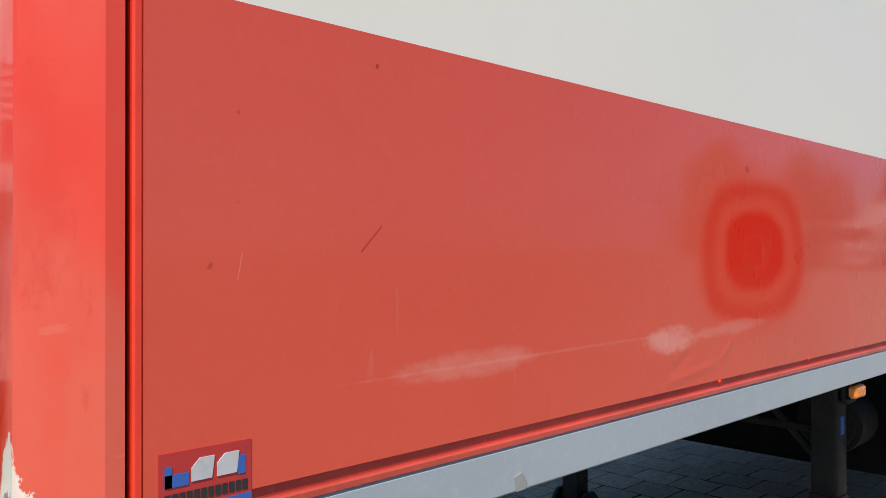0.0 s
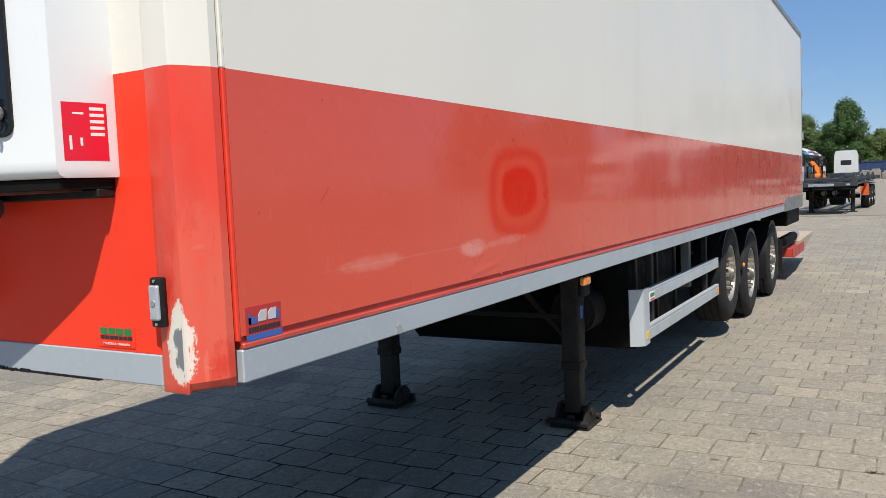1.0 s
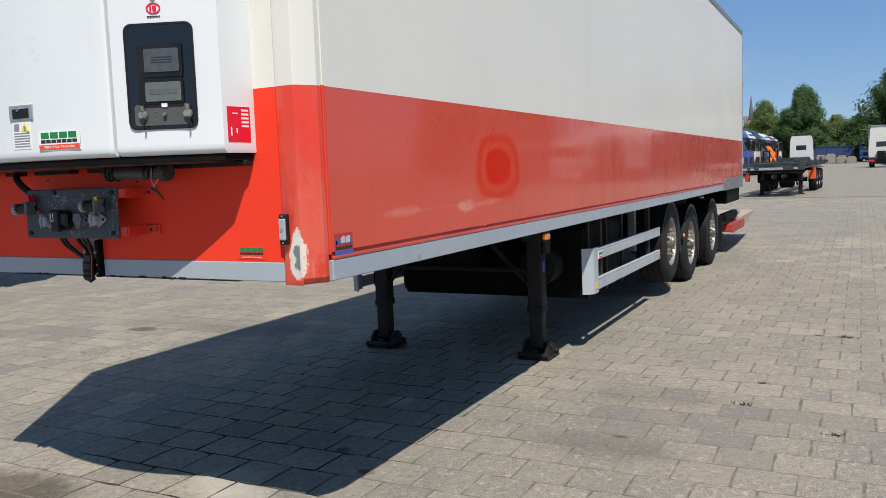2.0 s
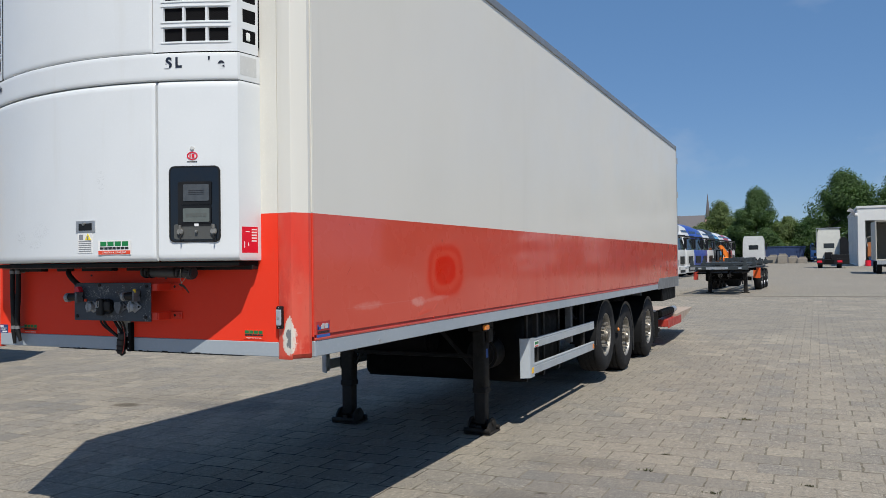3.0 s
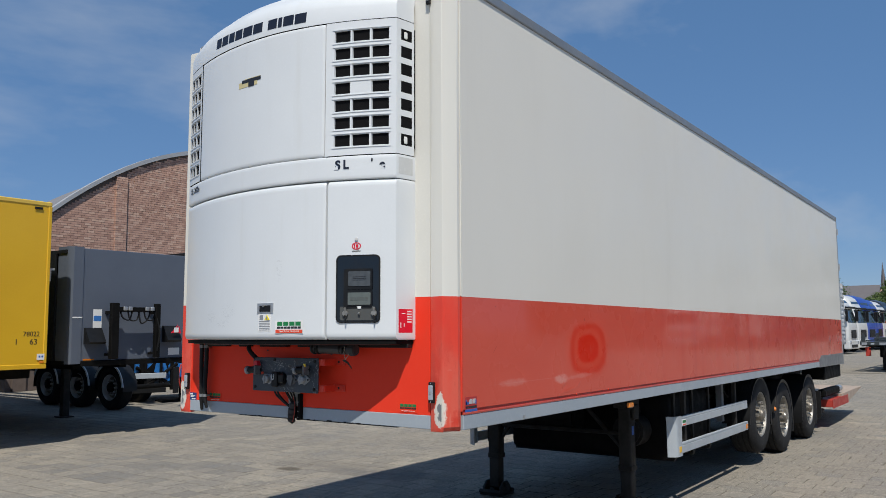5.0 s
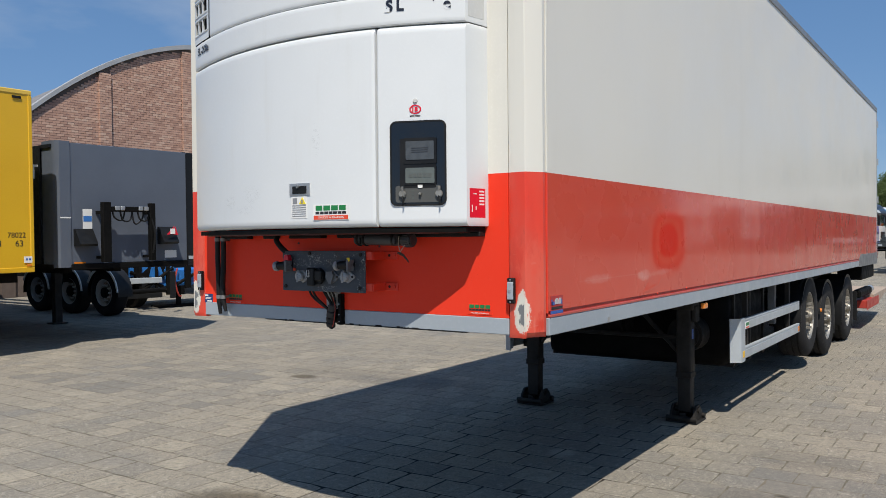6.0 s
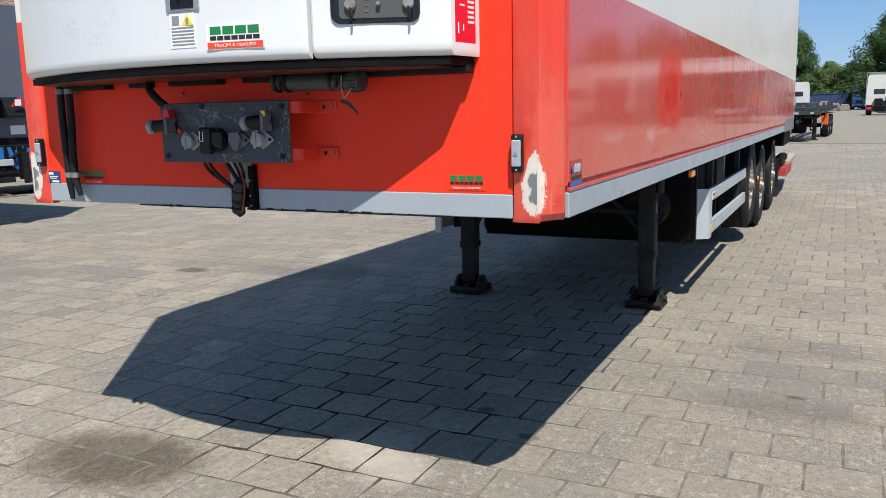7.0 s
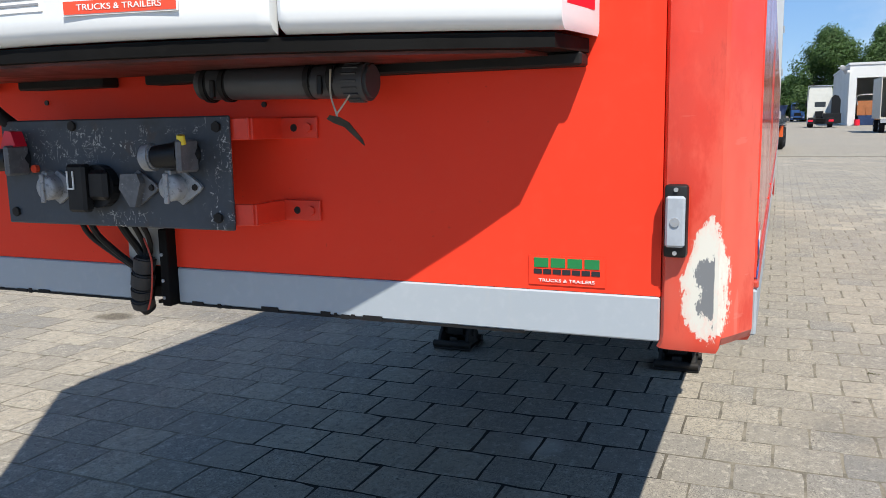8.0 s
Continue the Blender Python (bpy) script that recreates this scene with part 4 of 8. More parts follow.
leg_r = landing_leg(-0.735)
landing_leg(0.835)
part("sticker", boxes((LEG_X - 0.03, LEG_X + 0.02, -0.8045, -0.8025, 0.79, 0.88)), MAT_STICKER_BLUE, leg_r, "small blue sticker")
bm = bmesh.new()
tube(bm, [(LEG_X, -0.68, 0.80), (LEG_X, 0.76, 0.80)], 0.022)
part("leg_shaft", bm, MAT_LEG, trailer, smooth=True)
for ya, yb in ((-0.67, -0.15), (0.76, 0.42)):
    part("leg_brace", tube(bmesh.new(), [(LEG_X, ya, 0.66), (LEG_X + 0.02, yb, 1.18)], 0.022), MAT_LEG, trailer, smooth=True)
for ya in (-0.72, 0.82):
    part("rear_leg_brace", tube(bmesh.new(), [(LEG_X + 0.05, ya, 0.62), (LEG_X + 0.75, ya * 0.9, 1.20)], 0.024), MAT_LEG, trailer, smooth=True)
# gearbox on the leg
part("leg_gearbox", boxes((LEG_X - 0.06, LEG_X + 0.06, -0.85, -0.81, 0.95, 1.10), bevel=0.01), MAT_LEG, trailer)
# side marker lamp
mk = part("side_marker_lamp", boxes((2.75, 2.85, -HW + 0.005, -HW + 0.035, LOW - 0.064, LOW - 0.018), bevel=0.008), MAT_AMBER, trailer, "amber side marker lamp")
part("marker_bracket", boxes((2.77, 2.83, -HW + 0.035, -HW + 0.05, LOW - 0.07, LOW + 0.01)), MAT_CHASSIS, mk)

# pallet box slung below
bm = bmesh.new()
box(bm, 4.45, 6.0, -0.98, 0.95, 0.47, 1.19, bevel=0.09, seg=3)
part("pallet_box", bm, MAT_CHASSIS, trailer, "black pallet box slung between the beams", smooth=True)
for xa in (4.6, 5.2, 5.8):
    part("box_strap", boxes((xa, xa + 0.05, -0.99, 0.96, 0.455, 0.48), (xa, xa + 0.05, -1.0, -0.97, 0.47, 1.18)), MAT_LEG, trailer)
bm = bmesh.new()
cyl(bm, (4.05, -0.15, 0.93), (4.05, 0.75, 0.93), 0.16, seg=20, bevel=0.03)
part("air_tank", bm, MAT_CHASSIS, trailer, "black air tank", smooth=True)
part("brake_reservoir", cyl(bmesh.new(), (4.12, -0.66, 0.80), (4.42, -0.66, 0.80), 0.17, seg=24, bevel=0.03), MAT_LEG, trailer, "round black reservoir behind the leg", smooth=True)
part("hanger_post", boxes((6.35, 6.43, -1.0, -0.92, 0.72, 1.2), bevel=0.006), MAT_RAIL_REAR, trailer)
part("slack_hose", tube(bmesh.new(), [(6.9, -0.8, 1.18), (7.0, -0.85, 1.02), (7.15, -0.85, 0.98), (7.3, -0.8, 1.15)], 0.014, 8), MAT_BLACK, trailer, smooth=True)


# side guards
def side_guard(s):
    y = s * 1.165
    g = bmesh.new()
    # bent nose plate, wider at the foot
    ring = []
    prof = [(4.36, 1.167), (4.245, 1.169), (4.222, 1.163), (4.204, 1.146), (4.163, 1.078), (4.176, 1.070), (4.220, 1.138), (4.232, 1.150), (4.25, 1.154), (4.36, 1.152)]
    rows = []
    for z, kx in ((0.560, 0.0), (0.575, 0.0), (0.90, 0.008), (0.968, 0.016)):
        rows.append([g.verts.new((px_ - kx * (4.45 - px_) / 0.3, s * py_, z)) for px_, py_ in prof])
    n = len(prof)
    for a, b in zip(rows, rows[1:]):
        for k in range(n):
            g.faces.new((a[k], a[(k + 1) % n], b[(k + 1) % n], b[k]))
    g.faces.new(rows[0])
    g.faces.new(rows[-1][::-1])
    guard = part("side_guard", g, MAT_GUARD, trailer, "pale grey side guard of two grooved rails behind a bent nose plate")
    for za, zb in ((0.855, 0.957), (0.583, 0.690)):
        # extruded rail with a shallow groove near its upper edge
        out = [(0.03, za), (0.003, za), (0.0, za + 0.004), (0.0, zb - 0.030), (0.004, zb - 0.027), (0.004, zb - 0.022), (0.0, zb - 0.019), (0.0, zb - 0.004), (0.003, zb), (0.03, zb)]
        part("rail", prism(bmesh.new(), [(y - s * d_, z_) for d_, z_ in out], "x", 4.345, 6.88), MAT_GUARD, guard)
    for xa in (4.55, 6.45):
        bm = bmesh.new()
        box(bm, xa, xa + 0.06, min(y - s * 0.03, y - s * 0.08), max(y - s * 0.03, y - s * 0.08), 0.56, 1.24, bevel=0.005)
        part("guard_post", bm, MAT_LEG, guard)
    ya, yb = sorted((y + s * 0.004, y - s * 0.002))
    part("yellow_reflector", boxes((4.262, 4.33, ya - (0.003 if s < 0 else 0), yb + (0.003 if s > 0 else 0), 0.60, 0.66), bevel=0.002), MAT_YELLOW_LENS, guard)
    part("amber_reflector", boxes((6.79, 6.865, ya, yb, 0.60, 0.66), bevel=0.002), MAT_AMBER, guard)
    st = part("guard_sticker", boxes((4.37, 4.50, ya, yb, 0.862, 0.925)), MAT_STICKER_WHITE, trailer, "small dealer sticker")
    part("print", boxes((4.38, 4.49, y + s * 0.0055 if s < 0 else y + 0.003, y + s * 0.003 if s < 0 else y + 0.0055, 0.866, 0.878)), MAT_STICKER_ORANGE, st)
    part("green_print", boxes((4.38, 4.49, y + s * 0.0055 if s < 0 else y + 0.003, y + s * 0.003 if s < 0 else y + 0.0055, 0.890, 0.917)), MAT_STICKER_GREEN, st)
    return guard


side_guard(-1)
side_guard(1).location.x = -0.32          # the far one begins further forward


# wheels
TYRE_R, TYRE_W = 0.52, 0.36


def wheel(xc, s, lift=0.0):
    yo = s * 1.165
    yi = yo - s * TYRE_W
    c = (xc, yo, TYRE_R + 0.004 + lift)
    t = bmesh.new()
    prof = [(0.295, -0.035), (0.31, -0.012), (0.36, 0.0), (0.44, -0.004), (0.485, -0.022), (0.508, -0.045), (TYRE_R, -0.062)]
    for k in range(4):
        a = 0.075 + k * 0.072
        prof += [(TYRE_R, -a), (TYRE_R - 0.014, -a - 0.006), (TYRE_R - 0.014, -a - 0.014), (TYRE_R, -a - 0.02)]
    prof += [(TYRE_R, -TYRE_W + 0.06), (0.50, -TYRE_W + 0.03), (0.44, -TYRE_W), (0.30, -TYRE_W + 0.02)]
    lathe(t, [(r_, s * a) for r_, a in prof], c, 44)
    hub = bmesh.new()
    cyl(hub, (xc, yo - s * 0.16, c[2]), (xc, yo + s * 0.000, c[2]), 0.112, 0.098, seg=20, bevel=0.008)
    cyl(hub, (xc, yo - s * 0.010, c[2]), (xc, yo + s * 0.022, c[2]), 0.078, 0.066, seg=20, bevel=0.010)
    wh = part("wheel", hub, MAT_DISC, trailer, "road wheel with a steel rim and a worn tyre", smooth=True)
    part("tyre", t, MAT_TYRE, wh, smooth=True)
    rim = bmesh.new()
    rp = [(0.302, -0.02), (0.292, -0.018), (0.283, -0.03), (0.278, -0.075), (0.268, -0.13), (0.255, -0.165)]
    lathe(rim, [(r_, s * a) for r_, a in rp], c, 40)
    part("rim", rim, MAT_RIM, wh, "bright dusty steel rim", smooth=True)
    disc = bmesh.new()
    lathe(disc, [(r_, s * a) for r_, a in ((0.268, -0.120), (0.250, -0.128), (0.20, -0.105), (0.185, -0.085), (0.14, -0.075), (0.09, -0.070))], c, 40)
    part("wheel_disc", disc, MAT_DISC, wh, "dusty brownish steel wheel disc", smooth=True)
    for k in range(10):
        a = 2 * math.pi * k / 10
        p = Vector((xc + 0.160 * math.cos(a), yo - s * 0.090, c[2] + 0.160 * math.sin(a)))
        part("wheel_nut", cyl(bmesh.new(), p, p + Vector((0, s * 0.085, 0)), 0.023, 0.018, seg=6), MAT_NUT, wh)
    for k in range(10):
        a = 2 * math.pi * (k + 0.5) / 10
        p = Vector((xc + 0.226 * math.cos(a), yo - s * 0.128, c[2] + 0.226 * math.sin(a)))
        part("hand_hole", cyl(bmesh.new(), p, p + Vector((0, s * 0.018, 0)), 0.041, seg=12), MAT_DARK, wh)
    return wh


WHEELS = (7.62, 8.93, 10.76)
for xc in WHEELS:
    level = math.tan(radians(0.37)) * xc         # the trailer leans forward, the wheels stand on the ground
    raised = level + 0.145 if xc < 7.7 else level  # the first axle is lifted off the ground
    for s in (-1, 1):
        wheel(xc, s, raised)
    bm = bmesh.new()
    cyl(bm, (xc, -1.0, 0.52 + raised), (xc, 1.0, 0.52 + raised), 0.065, seg=16)
    part("axle", bm, MAT_CHASSIS, trailer, smooth=True)
    for yy in (-0.5, 0.5):
        bm = bmesh.new()
        box(bm, xc - 0.62, xc + 0.1, yy - 0.05, yy + 0.05, 0.58 + raised, 0.68 + raised, bevel=0.01)
        box(bm, xc - 0.72, xc - 0.55, yy - 0.07, yy + 0.07, 0.6, 0.98, bevel=0.01)
        cyl(bm, (xc + 0.3, yy, 0.62), (xc + 0.3, yy, 0.96), 0.13, 0.11, seg=18)
        part("suspension", bm, MAT_CHASSIS, trailer)
    for s in (-1, 1):
        # mudguard: an arc over the wheel, with a lip
        bm = bmesh.new()
        rows = []
        arc = (182, -12) if xc < 7.7 else ((165, -22) if xc < 9 else (196, -28))
        for k in range(19):
            a = radians(arc[0] + (arc[1] - arc[0]) * k / 18)
            rr = 0.585 if xc > 7.7 else 0.560
            zc = 0.645 if xc < 7.7 else 0.53
            p = [(xc + q * math.cos(a), zc + q * math.sin(a)) for q in (rr, rr + 0.012)]
            yo, yi = s * 1.150, s * 0.78
            rows.append([bm.verts.new((p[1][0], yo, p[1][1] - 0.0)), bm.verts.new((p[1][0], yi, p[1][1])), bm.verts.new((p[0][0], yi, p[0][1])), bm.verts.new((p[0][0], yo - s * 0.012, p[0][1])), bm.verts.new((xc + (rr - 0.03) * math.cos(a), yo - s * 0.006, zc + (rr - 0.03) * math.sin(a)))])
        for a, b in zip(rows, rows[1:]):
            for k in range(5):
                bm.faces.new((a[k], a[(k + 1) % 5], b[(k + 1) % 5], b[k]))
        bm.faces.new(rows[0])
        bm.faces.new(rows[-1][::-1])
        part("mudguard", bm, MAT_PLASTIC, trailer, smooth=True)
bm = bmesh.new()
lathe(bm, [(0.0, -0.02), (0.022, -0.018), (0.03, 0.0)], (8.375, -1.150, 0.73), 14)
part("amber_marker", bm, MAT_AMBER, trailer, smooth=True)
for ya, yb in ((-1.18, -0.80), (0.80, 1.18)):
    part("mud_flap", boxes((11.55, 11.58, ya, yb, 0.33, 0.80), bevel=0.004), MAT_BLACK, trailer, "black rubber mud flap")

# rear underside: storage box, tail lift
part("rear_box", boxes((11.75, 13.3, -1.235, -0.85, 0.985, LOW - 0.02), bevel=0.015), MAT_CHASSIS, trailer, "black box under the rear corner")
part("tow_hook", tube(bmesh.new(), [(13.3, -1.1, 1.12), (13.5, -1.1, 1.10), (13.58, -1.1, 1.13), (13.60, -1.1, 1.17)], 0.018, 8), MAT_LEG, trailer, smooth=True)
MAT_DECK = simple("sanded_platform", (0.42, 0.33, 0.26, 1), 0.75, var=0.25, big=3, fine=60, bump=0.2)
lift = part("tail_lift_platform", prism(bmesh.new(), [(13.3, 0.645), (15.75, 0.665), (15.75, 0.655), (14.05, 0.46), (13.3, 0.46)], "y", -1.235, 1.235), MAT_DECK, trailer, "lowered sand-coloured tail lift platform with a red base")
bm = bmesh.new()
box(bm, 12.3, 13.95, -1.245, -1.237, 0.44, 0.60)
box(bm, 12.3, 13.95, 1.237, 1.245, 0.44, 0.60)
box(bm, 12.3, 13.298, -1.237, 1.237, 0.46, 0.60, bevel=0.01)
part("platform_edge", bm, MAT_REDPLATE, lift, "red painted steel edge")
part("rubber_buffer", boxes((12.1, 12.3, -1.1, -0.9, 0.36, 0.44), bevel=0.02), MAT_BLACK, lift)
bm = bmesh.new()
for yy in (-0.45, 0.45):
    box(bm, 11.9, 13.25, yy - 0.05, yy + 0.05, 0.62, 0.72, bevel=0.01)
    cyl(bm, (12.0, yy + 0.12, 0.95), (13.25, yy + 0.12, 0.74), 0.04, seg=12)
part("lift_arm", bm, MAT_CHASSIS, lift)
part("lift_cylinder", boxes((11.9, 13.35, -1.20, -1.06, 0.665, 0.80), bevel=0.03), MAT_CHASSIS, lift)
part("ram_end", boxes((13.352, 13.75, -1.19, -1.07, 0.67, 0.80), bevel=0.04), MAT_STEEL, lift, "bright steel end")
bm = bmesh.new()
box(bm, 12.0, 12.2, -1.1, 1.1, 0.62, 0.76, bevel=0.01)
part("rear_bumper", bm, MAT_CHASSIS, trailer)

# ---- coupling panel on the front ----
plate = bmesh.new()
box(plate, -0.128, -0.118, -0.290, 0.338, 1.436, 1.667, bevel=0.003)
coupling = part("coupling_panel", plate, MAT_PLATE, trailer, "scratched dark grey steel panel with air couplings and sockets")
for yy, zz in ((-0.262, 1.645), (-0.255, 1.462), (0.310, 1.462), (0.12, 1.652)):
    bm = bmesh.new()
    cyl(bm, (-0.127, yy, zz), (-0.134, yy, zz), 0.011, seg=6)
    part("bolt", bm, MAT_LEG, coupling)
for zz in (1.640, 1.468):
    bm = bmesh.new()
    box(bm, -0.1175, -0.110, -0.33, -0.20, zz - 0.022, zz + 0.022, bevel=0.002)
    box(bm, -0.112, 0.0, -0.335, -0.327, zz - 0.022, zz + 0.022, bevel=0.002)
    box(bm, -0.009, -0.001, -0.42, -0.33, zz - 0.022, zz + 0.022, bevel=0.002)
    cyl(bm, (-0.009, -0.40, zz), (-0.016, -0.40, zz), 0.010, seg=6)
    part("panel_bracket", bm, MAT_BRACKET, coupling, "red angle bracket")
    bm = bmesh.new()
    cyl(bm, (-0.0088, -0.365, zz), (-0.0100, -0.365, zz), 0.008, seg=10)
    part("bracket_hole", bm, MAT_DARK, coupling)


def socket(yy, zz, material, cap=True):
    bm = bmesh.new()
    out = []
    for k in range(24):
        t_ = 2 * math.pi * k / 24
        f = 0.028 / max(0.62 * abs(math.cos(t_)) + 0.80 * abs(math.sin(t_)), 0.70)
        out.append((yy - 0.012 + f * 1.25 * math.cos(t_), zz + f * 1.05 * math.sin(t_)))
    prism(bm, out, "x", -0.136, -0.1285)
    so = part("socket", bm, material, trailer, "round electric socket with a flap lid")
    for dy in (0.024, -0.046):
        part("screw", cyl(bmesh.new(), (-0.1365, yy + dy, zz), (-0.140, yy + dy, zz), 0.007, 0.006, seg=8), MAT_LEG, so)
    if cap:
        bm = bmesh.new()
        lathe(bm, [(0.027, 0.0), (0.028, -0.020), (0.026, -0.025), (0.022, -0.028), (0.0, -0.029)], (-0.136, yy, zz), 24, "x")
        part("lid", bm, material, so, smooth=True)
        part("lid_rib", boxes((-0.170, -0.162, yy - 0.003, yy + 0.008, zz - 0.032, zz + 0.030), (-0.160, -0.136, yy - 0.005, yy + 0.010, zz + 0.022, zz + 0.036), bevel=0.002), material, so)
    else:
        bm = bmesh.new()
        prism(bm, [(yy - 0.030, zz + 0.01), (yy - 0.012, zz - 0.040), (yy + 0.002, zz - 0.040), (yy + 0.028, zz - 0.002), (yy + 0.022, zz + 0.028), (yy - 0.022, zz + 0.030)], "x", -0.152, -0.137)
        part("lid", bm, material, so)
    return so


m = Mat("grey_socket_alloy", (0.36, 0.37, 0.38, 1), 0.5, 0.2)
m.vary((0.24, 0.25, 0.26, 1), (0.50, 0.50, 0.50, 1), 25, 90)
m.mix(m.ramp(m.noise(60, 5, 0.8), 0.52, 0.66, 0.0, 0.8), (0.11, 0.11, 0.115, 1))
SOCKET_GREY = m.m
m = Mat("dull_socket_alloy", (0.15, 0.155, 0.165, 1), 0.55, 0.2)
m.vary((0.10, 0.105, 0.11, 1), (0.22, 0.22, 0.23, 1), 30, 90)
m.mix(m.ramp(m.noise(70, 5, 0.8), 0.60, 0.68, 0.0, 0.8), (0.42, 0.42, 0.42, 1))
SOCKET_DULL = m.m
socket(0.180, 1.520, SOCKET_GREY)
socket(-0.048, 1.522, SOCKET_DULL, False)
socket(-0.160, 1.524, SOCKET_GREY)
bm = bmesh.new()
out = []
for k in range(20):
    t_ = 2 * math.pi * k / 20
    out.append((0.045 + 0.048 * math.cos(t_), 1.524 + 0.046 * math.sin(t_)))
prism(bm, out, "x", -0.150, -0.1285)
box(bm, -0.176, -0.148, 0.052, 0.104, 1.470, 1.572, bevel=0.006)
box(bm, -0.166, -0.148, 0.004, 0.056, 1.496, 1.560, bevel=0.008)
so = part("black_socket", bm, MAT_PLASTIC, trailer, "black plug socket with hinged cover")
bm = bmesh.new()
for ya in (0.096, 0.080):
    box(bm, -0.1785, -0.1755, ya - 0.0013, ya + 0.0013, 1.520, 1.558)
box(bm, -0.1785, -0.1755, 0.0790, 0.0975, 1.519, 1.522)
part("cover_mark", bm, MAT_STICKER_WHITE, so)
# air couplings
for yy, zz, tap in ((0.275, 1.583, MAT_STICKER_RED), (-0.195, 1.592, MAT_STICKER_YELLOW)):
    bm = bmesh.new()
    cyl(bm, (-0.120, yy, zz), (-0.168, yy + 0.012, zz), 0.028, 0.026, seg=16, bevel=0.004)
    cyl(bm, (-0.160, yy - 0.008, zz), (-0.168, yy + 0.062, zz - 0.005), 0.027, 0.022, seg=16, bevel=0.005)
    ac = part("air_coupling", bm, MAT_PLASTIC, trailer, "black air coupling head", smooth=True)
    bm = bmesh.new()
    cyl(bm, (-0.167, yy + 0.058, zz - 0.005), (-0.170, yy + 0.084, zz - 0.007), 0.029, 0.027, seg=18, bevel=0.004)
    part("coupling_ring", bm, SOCKET_GREY, ac, smooth=True)
    part("clamp_strap", boxes((-0.190, -0.130, yy - 0.022, yy - 0.008, zz - 0.036, zz + 0.030), bevel=0.005), SOCKET_DULL, ac)
    bm = bmesh.new()
    if yy > 0:
        prism(bm, [(yy - 0.026, zz + 0.028), (yy + 0.022, zz + 0.022), (yy + 0.004, zz + 0.062), (yy - 0.014, zz + 0.060)], "x", -0.168, -0.138)
    else:
        cyl(bm, (-0.175, yy - 0.016, zz + 0.020), (-0.178, yy - 0.018, zz + 0.038), 0.0095, 0.008, seg=10)
    part("coupling_tap", bm, tap, ac)
bm = bmesh.new()
cyl(bm, (-0.1285, 0.236, 1.560), (-0.138, 0.236, 1.560), 0.009, seg=10)
part("red_button", bm, MAT_STICKER_ORANGE, coupling)
# cables down through the slot
for ya, r0, low in ((0.186, 0.0065, 0.092), (0.160, 0.0075, 0.086)):
    part("cable", tube(bmesh.new(), [(-0.07, ya, 1.45), (-0.055, ya - 0.01, 1.405), (-0.03, (ya + low) / 2, 1.362), (-0.012, low, 1.325), (0.02, low - 0.015, 1.29)], r0), MAT_BLACK, coupling, "thin black cable", smooth=True)
for ya, r0 in ((0.075, 0.009), (0.040, 0.006), (0.015, 0.006)):
    part("cable", tube(bmesh.new(), [(-0.07, ya, 1.45), (-0.05, ya - 0.008, 1.41), (-0.022, ya * 0.6 + 0.018, 1.37), (-0.02, 0.045, 1.335), (-0.012, 0.052, 1.29)], r0), MAT_BLACK, coupling, smooth=True)
bm = bmesh.new()
pts = [(-0.026, 0.040, 1.352), (-0.026, 0.048, 1.315), (-0.024, 0.058, 1.28), (-0.018, 0.066, 1.254), (-0.008, 0.070, 1.230)]
for k, (pa, pb) in enumerate(zip(pts, pts[1:])):
    cyl(bm, pa, pb, 0.026 + 0.002 * (k % 2), 0.024 + 0.002 * (k % 2), seg=14, bevel=0.004)
part("cable_wrap", bm, simple("dusty_tape", (0.035, 0.034, 0.034, 1), 0.7, var=0.4, big=30, bump=0.3), coupling, "bundle of cables wrapped in black tape", smooth=True)
part("cable_end", cyl(bmesh.new(), (-0.006, 0.072, 1.236), (0.004, 0.062, 1.216), 0.021, 0.017, seg=10, bevel=0.003), MAT_BLACK, coupling)
part("red_cable", tube(bmesh.new(), [(-0.05, 0.018, 1.40), (-0.040, 0.010, 1.35), (-0.040, 0.012, 1.30), (-0.034, 0.026, 1.255), (-0.024, 0.045, 1.228)], 0.0022), MAT_REDPLATE, coupling, "thin red wire", smooth=True)
bm = bmesh.new()
box(bm, -0.030, 0.05, -0.028, -0.004, LOW + 0.004, 1.418, bevel=0.002)
part("slot_bracket", bm, MAT_CHASSIS, coupling)
for zz in (1.36, 1.30, 1.26):
    part("rivet", cyl(bmesh.new(), (-0.030, -0.012, zz), (-0.033, -0.012, zz), 0.004, seg=8), SOCKET_GREY, coupling)
part("slot_back", boxes((0.050, 0.060, -0.004, 0.104, LOW + 0.004, RAIL_TOP)), MAT_DARK, coupling)
part("slot_cheek", boxes((-0.0075, 0.049, 0.090, 0.104, LOW + 0.004, RAIL_TOP + 0.003), bevel=0.002), MAT_DARK, coupling)
part("pale_backing", boxes((-0.008, -0.001, -0.003, 0.104, RAIL_TOP + 0.004, 1.46)), simple("pale_grey_plastic", (0.46, 0.46, 0.44, 1), 0.5, var=0.2, big=12), coupling)

# grey document tube under the unit
bm = bmesh.new()
cyl(bm, (-0.105, -0.215, 1.731), (-0.105, -0.57, 1.724), 0.032, seg=22, bevel=0.004)
tube_ob = part("document_tube", bm, MAT_PVC, trailer, "dark grey plastic document tube with a screw cap", smooth=True)
bm = bmesh.new()
cyl(bm, (-0.105, -0.55, 1.724), (-0.105, -0.603, 1.723), 0.038, 0.036, seg=26, bevel=0.006)
part("cap", bm, MAT_PVC, tube_ob, smooth=True)
for ya in (-0.23, -0.275, -0.47, -0.52):
    bm = bmesh.new()
    cyl(bm, (-0.105, ya, 1.729), (-0.105, ya - 0.016, 1.7285), 0.036, seg=22, bevel=0.003)
    part("clamp", bm, MAT_PLASTIC, tube_ob, smooth=True)
